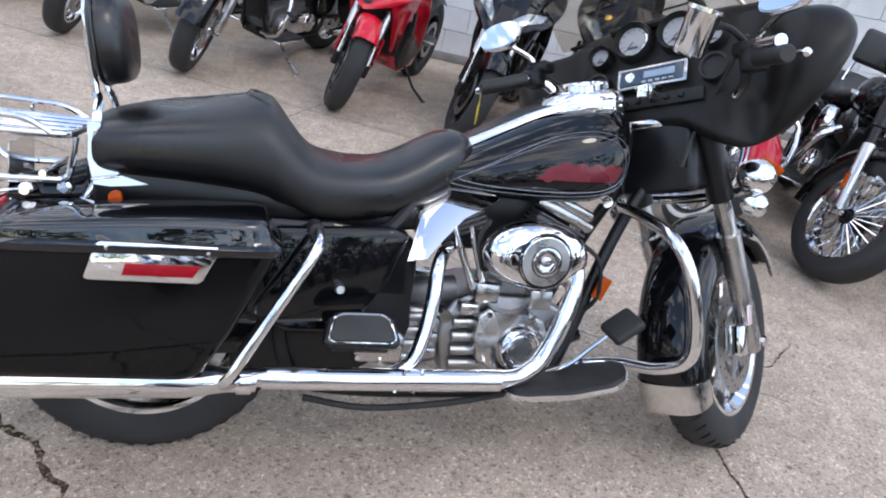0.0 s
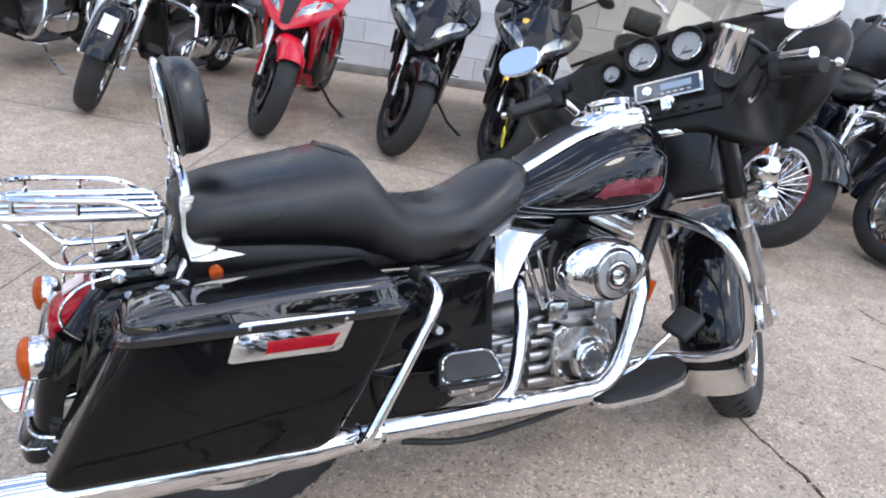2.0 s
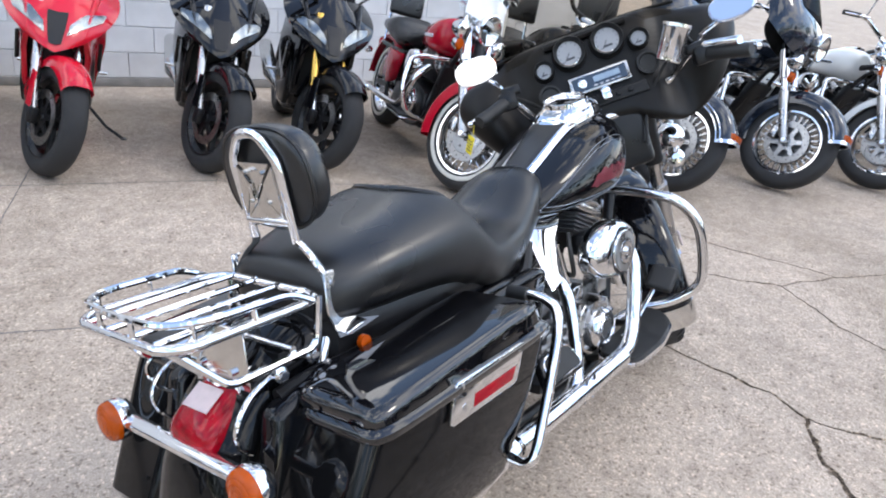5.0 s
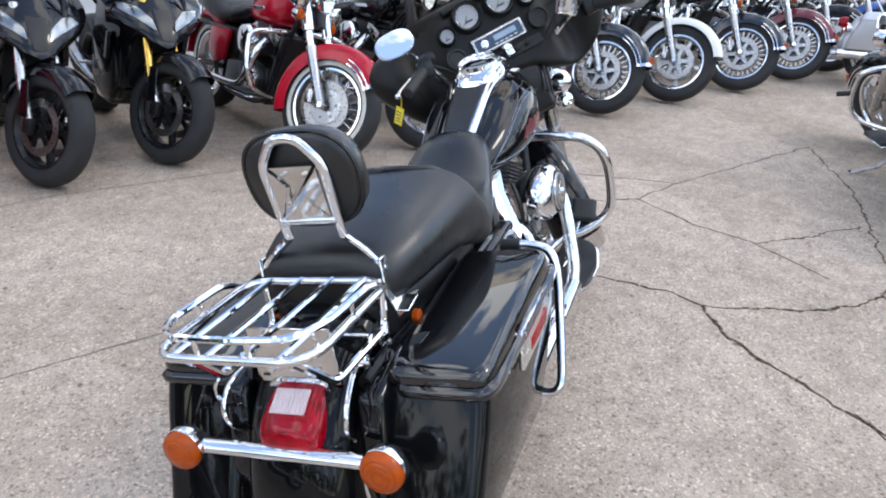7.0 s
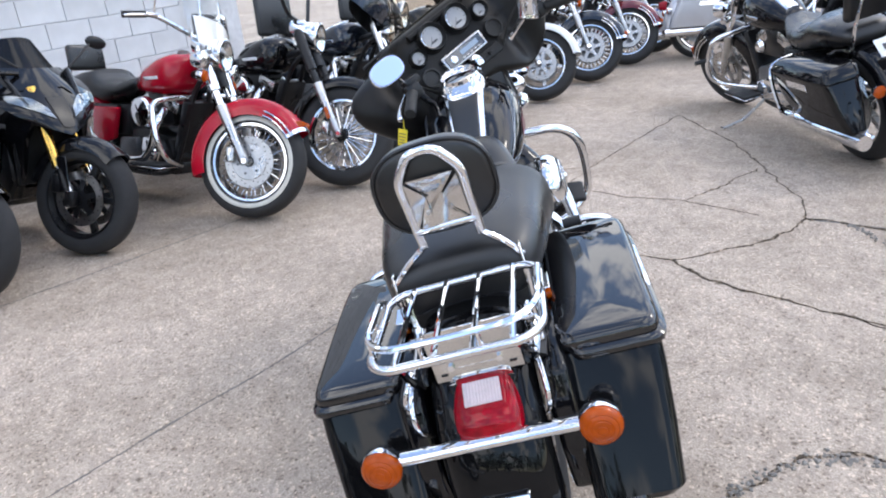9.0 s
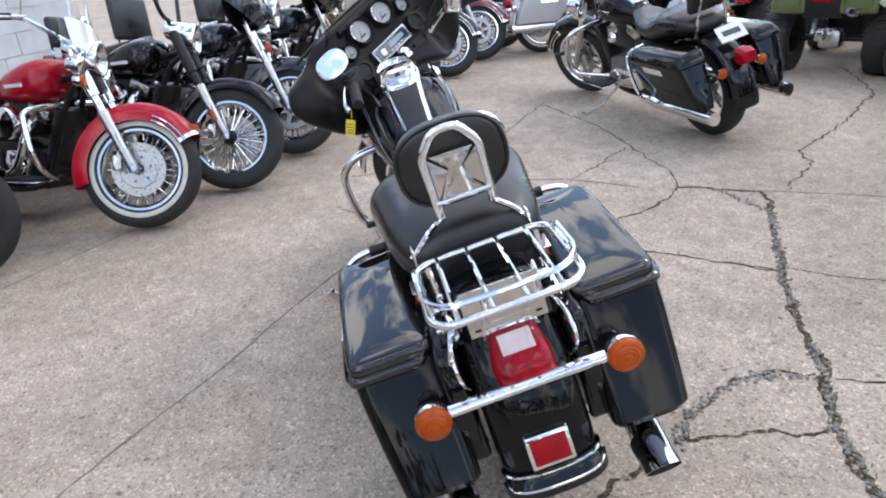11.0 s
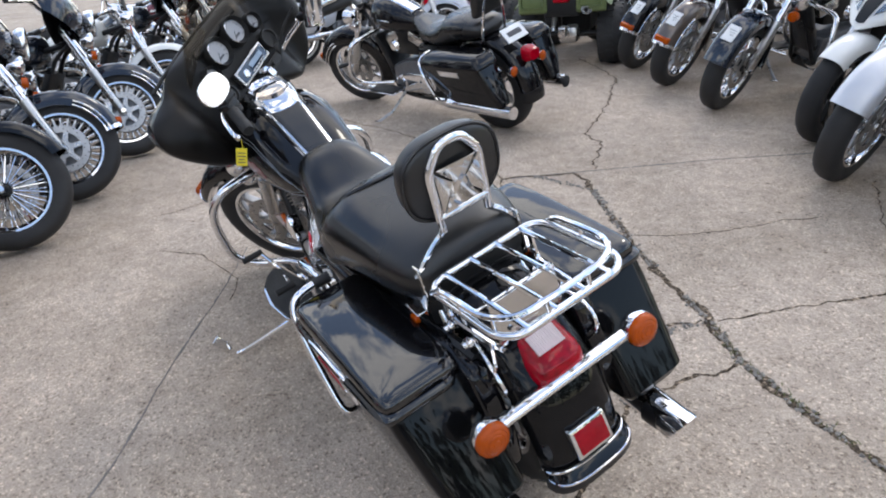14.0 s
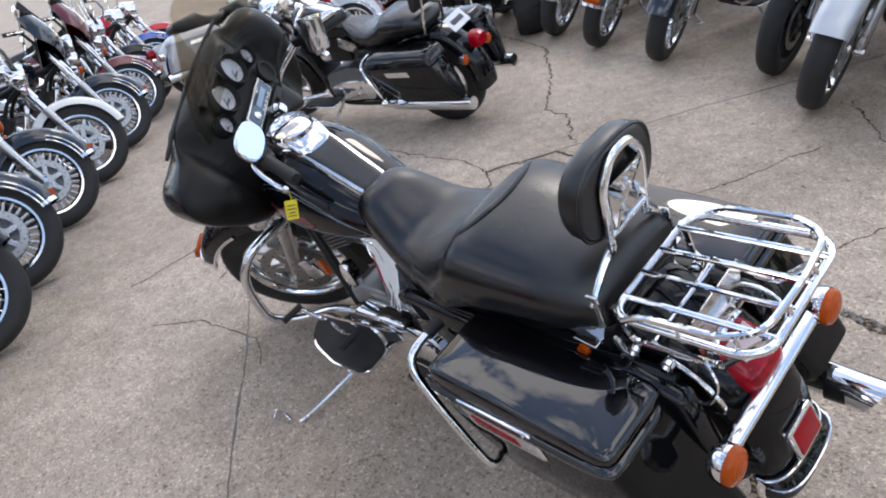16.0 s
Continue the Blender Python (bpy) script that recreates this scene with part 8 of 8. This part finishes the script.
# ---- ground: one concrete sheet with joints, cracks and rubble ----
def ground_sheet():
    bm = bmesh.new()
    xs = [-900, -60, -12] + [-8 + 0.5 * i for i in range(41)] + [16, 60, 900]
    ys = [-900, -60, -16] + [-10 + 0.5 * i for i in range(37)] + [12, 60, 900]
    rows = [[bm.verts.new((x, y, 0)) for x in xs] for y in ys]
    for a, b in zip(rows, rows[1:]):
        for i in range(len(xs) - 1):
            bm.faces.new((a[i], a[i + 1], b[i + 1], b[i]))
    ob = part("ground", bm, CONCRETE, None)
    return tagged(ob, "weathered tan concrete lot with cracks and joints", "ground", kind="structure")


ground_sheet()


def fissure(pts, width, rough=1.0, seed=0):
    """A jagged dark strip along points, wide and narrow by turns."""
    rnd = random.Random(seed)
    bm = bmesh.new()
    line = []
    for a, b in zip(pts, pts[1:]):
        a, b = V((*a, 0)), V((*b, 0))
        k = max(2, int((b - a).length / 0.014))
        for i in range(k):
            line.append(a.lerp(b, i / k))
    line.append(V((*pts[-1], 0)))
    rows = []
    for i, p in enumerate(line):
        d = (line[min(i + 1, len(line) - 1)] - line[max(i - 1, 0)]).normalized()
        side = V((-d.y, d.x, 0))
        wob = rough * 0.018 * (noise.noise(p * 9 + V((seed, 0, 0))) + 0.6 * noise.noise(p * 31))
        w = width * (0.22 + 1.2 * abs(noise.noise(p * 6 + V((0, seed, 3)))) + 0.25 * abs(noise.noise(p * 28)) + 0.40 * rnd.random())
        c = p + side * wob
        rows.append([bm.verts.new(c + side * w * u + V((0, 0, h))) for u, h in ((-0.5, 0.0008), (-0.3, 0.0022), (0.3, 0.0022), (0.5, 0.0008))])
    for a, b in zip(rows, rows[1:]):
        for i in range(3):
            bm.faces.new((a[i], a[i + 1], b[i + 1], b[i]))
    return bm


CRACKS = [
    ("crack", 0.044, 1.2, [(1.09, -1.30), (0.86, -1.65), (0.60, -1.53), (0.376, -1.41), (0.02, -1.22), (-0.25, -1.10), (-0.50, -1.0), (-0.70, -0.92), (-0.90, -0.81), (-1.13, -0.75), (-1.36, -0.70), (-1.9, -0.62), (-2.8, -0.5)]),
    ("crack", 0.018, 1.6, [(0.84, -1.76), (1.0, -1.93), (1.2, -2.14), (1.38, -2.18), (1.53, -2.37), (1.94, -2.91), (2.2, -3.18), (2.40, -3.45), (2.78, -3.63), (3.4, -3.9)]),
    ("crack", 0.014, 1.2, [(1.09, -1.30), (1.37, -1.376), (1.49, -1.365), (1.9, -1.36), (2.5, -1.36), (2.81, -1.293), (3.34, -1.196)]),
    ("crack", 0.016, 1.0, [(1.09, -1.30), (0.98, -1.19), (0.88, -1.077), (0.765, -0.822), (0.70, -0.59), (0.766, -0.453), (0.775, -0.174), (0.79, 0.02)]),
    ("crack", 0.022, 1.0, [(0.70, -0.59), (0.475, -0.70), (0.248, -0.946), (0.10, -1.14), (0.02, -1.22)]),
    ("crack", 0.010, 0.8, [(3.39, -1.19), (2.8, -0.80), (2.172, -0.40), (1.807, -0.212), (1.70, -0.05), (1.60, 0.15)]),
    ("crack", 0.009, 0.8, [(2.172, -0.40), (2.121, -0.084), (2.069, 0.174), (2.05, 0.45)]),
    ("crack", 0.009, 0.8, [(1.807, -0.212), (1.552, -0.54), (1.46, -0.79), (1.30, -0.97), (1.177, -1.107)]),
    ("crack", 0.012, 1.4, [(1.46, -0.79), (1.50, -0.88), (1.65, -1.05), (1.92, -1.32)]),
    ("crack", 0.011, 1.3, [(-0.70, -0.95), (-0.78, -1.19), (-0.90, -1.42), (-1.05, -1.8), (-1.2, -2.3)]),
    ("crack", 0.006, 1.6, [(0.02, -1.26), (-0.10, -1.40), (-0.197, -1.55), (-0.308, -1.856), (-0.40, -2.0)]),
    ("crack", 0.010, 1.2, [(0.03, -1.21), (0.10, -1.13), (0.164, -1.054)]),
    ("crack", 0.023, 1.5, [(-0.665, -0.91), (-0.61, -0.79), (-0.62, -0.70), (-0.647, -0.61), (-0.72, -0.50), (-0.752, -0.44)]),
    ("crack", 0.017, 1.5, [(-0.918, -0.79), (-0.89, -0.68), (-0.873, -0.58), (-0.855, -0.48), (-0.843, -0.41), (-0.80, -0.42), (-0.752, -0.44)]),
    ("crack", 0.022, 1.5, [(-0.843, -0.41), (-0.88, -0.30), (-0.93, -0.195), (-1.0, -0.09), (-1.05, 0.0), (-1.2, 0.12)]),
    ("crack", 0.010, 1.2, [(-0.305, -2.57), (-0.536, -2.238), (-0.724, -1.96), (-0.95, -1.6)]),
    ("crack", 0.007, 0.8, [(0.709, 0.419), (0.9, 0.33), (1.3, 0.4), (1.5, 0.55)]),
    ("joint", 0.010, 0.25, [(1.22, 0.185), (0.86, 0.40), (0.60, 0.575), (0.349, 0.745), (-0.062, 0.985), (-0.377, 1.213), (-0.74, 1.445), (-1.5, 1.94), (-3.2, 3.05)]),
    ("joint", 0.010, 0.3, [(-2.6, 4.3), (-0.97, 3.33), (-0.108, 2.86), (0.517, 2.52), (0.838, 2.26), (1.278, 1.92), (1.9, 1.45)]),
    ("joint", 0.009, 0.2, [(0.15, 3.66), (-0.108, 3.24), (-0.692, 2.305), (-1.101, 1.64), (-1.28, 1.36), (-1.7, 0.68), (-2.5, -0.6)]),
    ("joint", 0.019, 0.25, [(1.09, -1.30), (0.838, -1.72), (0.451, -2.346), (0.178, -2.72), (-0.3, -3.45), (-0.9, -4.4)]),
]
# crack strips lie on top of the slab, so their colour carries the shade
for i, (kind, width, rough, pts) in enumerate(CRACKS):
    ob = part(kind, fissure(pts, width, rough, i * 3 + 1), CRACK if kind == "crack" else JOINT, None)
    tagged(ob, "jagged crack in the concrete, dirt and shade in its dark fill" if kind == "crack" else "dark straight joint between concrete slabs", kind, kind="structure")

# rubble and weeds in the widest crack
rnd = random.Random(5)
bm = bmesh.new()
wide = [(-0.50, -1.0), (-0.70, -0.92), (-0.90, -0.81), (-1.13, -0.75), (-1.36, -0.70), (-1.9, -0.62)]
side_way = [(-0.665, -0.91), (-0.62, -0.75), (-0.647, -0.61), (-0.752, -0.44), (-0.86, -0.36)]
mid_way = [(1.0, -1.45), (0.60, -1.53), (0.376, -1.41), (0.02, -1.22), (-0.25, -1.10)]
for way, count, spread in ((wide, 240, 0.009), (side_way, 150, 0.012), (mid_way, 260, 0.011)):
    for _ in range(count):
        k = rnd.randrange(len(way) - 1)
        a, b = V((*way[k], 0)), V((*way[k + 1], 0))
        p = a.lerp(b, rnd.random()) + V((rnd.gauss(0, spread), rnd.gauss(0, spread), 0))
        r = rnd.uniform(0.0025, 0.0085)
        vs = bmesh.ops.create_icosphere(bm, subdivisions=1, radius=r, matrix=Matrix.Translation(p + V((0, 0, r * 0.3))) @ Matrix.Rotation(rnd.random() * 6, 4, "Z"))["verts"]
        for v in vs:
            v.co += V((rnd.uniform(-0.3, 0.3), rnd.uniform(-0.3, 0.3), rnd.uniform(-0.3, 0.1))) * r
rubble = part("rubble", bm, GRAVEL, None, sharp=10)
tagged(rubble, "loose crumbs of broken concrete along the crack", "rubble", kind="stuff")
bm = bmesh.new()
for _ in range(180):
    way = wide
    k = rnd.randrange(1, len(way) - 1)
    a, b = V((*way[k], 0)), V((*way[k + 1], 0))
    p = a.lerp(b, rnd.random()) + V((rnd.gauss(0, 0.012), rnd.gauss(0, 0.012), 0.001))
    h, q = rnd.uniform(0.008, 0.022), rnd.random() * 6.3
    d = V((math.cos(q), math.sin(q), 0)) * 0.0022
    lean = V((rnd.gauss(0, 0.008), rnd.gauss(0, 0.008), h))
    bm.faces.new([bm.verts.new(v) for v in (p - d, p + d, p + lean)])
weeds = part("weeds", bm, WEED, None)
tagged(weeds, "small dry weeds growing in the crack", "weeds", kind="stuff")


# ---- painted block wall behind the row ----
WALL_A, WALL_B = V((-9.0, 9.55, 0)), V((5.6, 2.95, 0))
WALL_M = Matrix.Translation(WALL_A) @ Matrix.Rotation(math.atan2(WALL_B.y - WALL_A.y, WALL_B.x - WALL_A.x), 4, "Z")
LENGTH, HIGH = (WALL_B - WALL_A).length, 3.4
wall = part("wall_north", block(bmesh.new(), (LENGTH / 2, 0.12, HIGH / 2), (LENGTH, 0.2, HIGH), 0), MORTAR, None)
wall.matrix_world = WALL_M
tagged(wall, "long white painted concrete block wall", "wall", kind="structure")
base = part("baseboard", block(bmesh.new(), (LENGTH / 2, 0.008, 0.035), (LENGTH, 0.03, 0.07), 0.008), WALL_BASE, None)
base.matrix_world = WALL_M
tagged(base, "dark grimy footing along the block wall", "wall base", kind="structure")


def wall_blocks():
    bw, bh, gap = 0.4064, 0.2032, 0.006
    bm = block(bmesh.new(), (0, 0, 0), (bw - gap, 0.022, bh - gap), 0.003, None, 1)
    me = bpy.data.meshes.new("block")
    bm.to_mesh(me)
    bm.free()
    me.materials.append(WALL_PAINT)
    made, rest = 0, bmesh.new()
    for row in range(int((HIGH - 0.07) / bh)):
        off = 0.5 * bw * (row % 2)
        for col in range(int((LENGTH - bw) / bw)):
            x, z = off + bw * (col + 0.5), 0.07 + bh * (row + 0.5)
            if 6.8 < x < 15.2 and row < 14 and made < 299:
                ob = new("block", me)
                ob.parent = wall
                ob.location = (x, 0.0185, z)
                made += 1
            else:
                block(rest, (x, 0.0185, z), (bw - gap, 0.022, bh - gap), 0, None, 1)
    far = part("blocks", rest, WALL_PAINT, wall)
    tagged(far, kind="stuff")


wall_blocks()


def reflection_trees():
    """Unseen leafy trees added in a wide arc beyond the open side of the lot, to be mirrored as a dark band in the
    paint and chrome.
    """
    rnd = random.Random(21)
    verts, faces = [], []
    for k in range(34):
        q = radians(128 + 195 * k / 33 + rnd.uniform(-1.5, 1.5))
        dist, tall, wide = rnd.uniform(21, 27), rnd.uniform(4.5, 8.5), rnd.uniform(1.6, 2.9)
        # lower here, so that the bags' rear faces reflect more open sky
        if radians(145) < q < radians(228):
            tall *= 0.5
        base = V((dist * math.cos(q), dist * math.sin(q), 0))
        n, i0 = 8, len(verts)
        for z, r in ((0, 0.16), (tall * 0.55, 0.08)):
            verts += [base + V((r * math.cos(6.283 * j / n), r * math.sin(6.283 * j / n), z)) for j in range(n)]
        faces += [(i0 + j, i0 + (j + 1) % n, i0 + n + (j + 1) % n, i0 + n + j) for j in range(n)]
        clumps = [(base + V((rnd.gauss(0, wide * 0.5), rnd.gauss(0, wide * 0.5), tall * rnd.uniform(0.3, 1.0))), rnd.uniform(0.5, 1.1)) for _ in range(16)]
        for c, r in clumps:
            for _ in range(16):
                p = c + V((rnd.gauss(0, r * 0.5), rnd.gauss(0, r * 0.5), rnd.gauss(0, r * 0.4)))
                a = V((rnd.uniform(-1, 1), rnd.uniform(-1, 1), rnd.uniform(-0.6, 0.6))).normalized() * rnd.uniform(0.16, 0.34)
                b = a.cross(V((rnd.uniform(-1, 1), rnd.uniform(-1, 1), rnd.uniform(-1, 1)))).normalized() * rnd.uniform(0.12, 0.26)
                i0 = len(verts)
                verts += [p - a, p - b, p + a, p + b]
                faces.append((i0, i0 + 1, i0 + 2, i0 + 3))
    me = bpy.data.meshes.new("reflection_trees")
    me.from_pydata([tuple(v) for v in verts], [], faces)
    me.materials.append(material("leaves", (0.05, 0.075, 0.028), 0.6, 0, 0.4, 2.0))
    return tagged(new("reflection_trees", me), "unseen leafy trees added beyond the lot to darken reflections", "trees", kind="stuff")


reflection_trees()
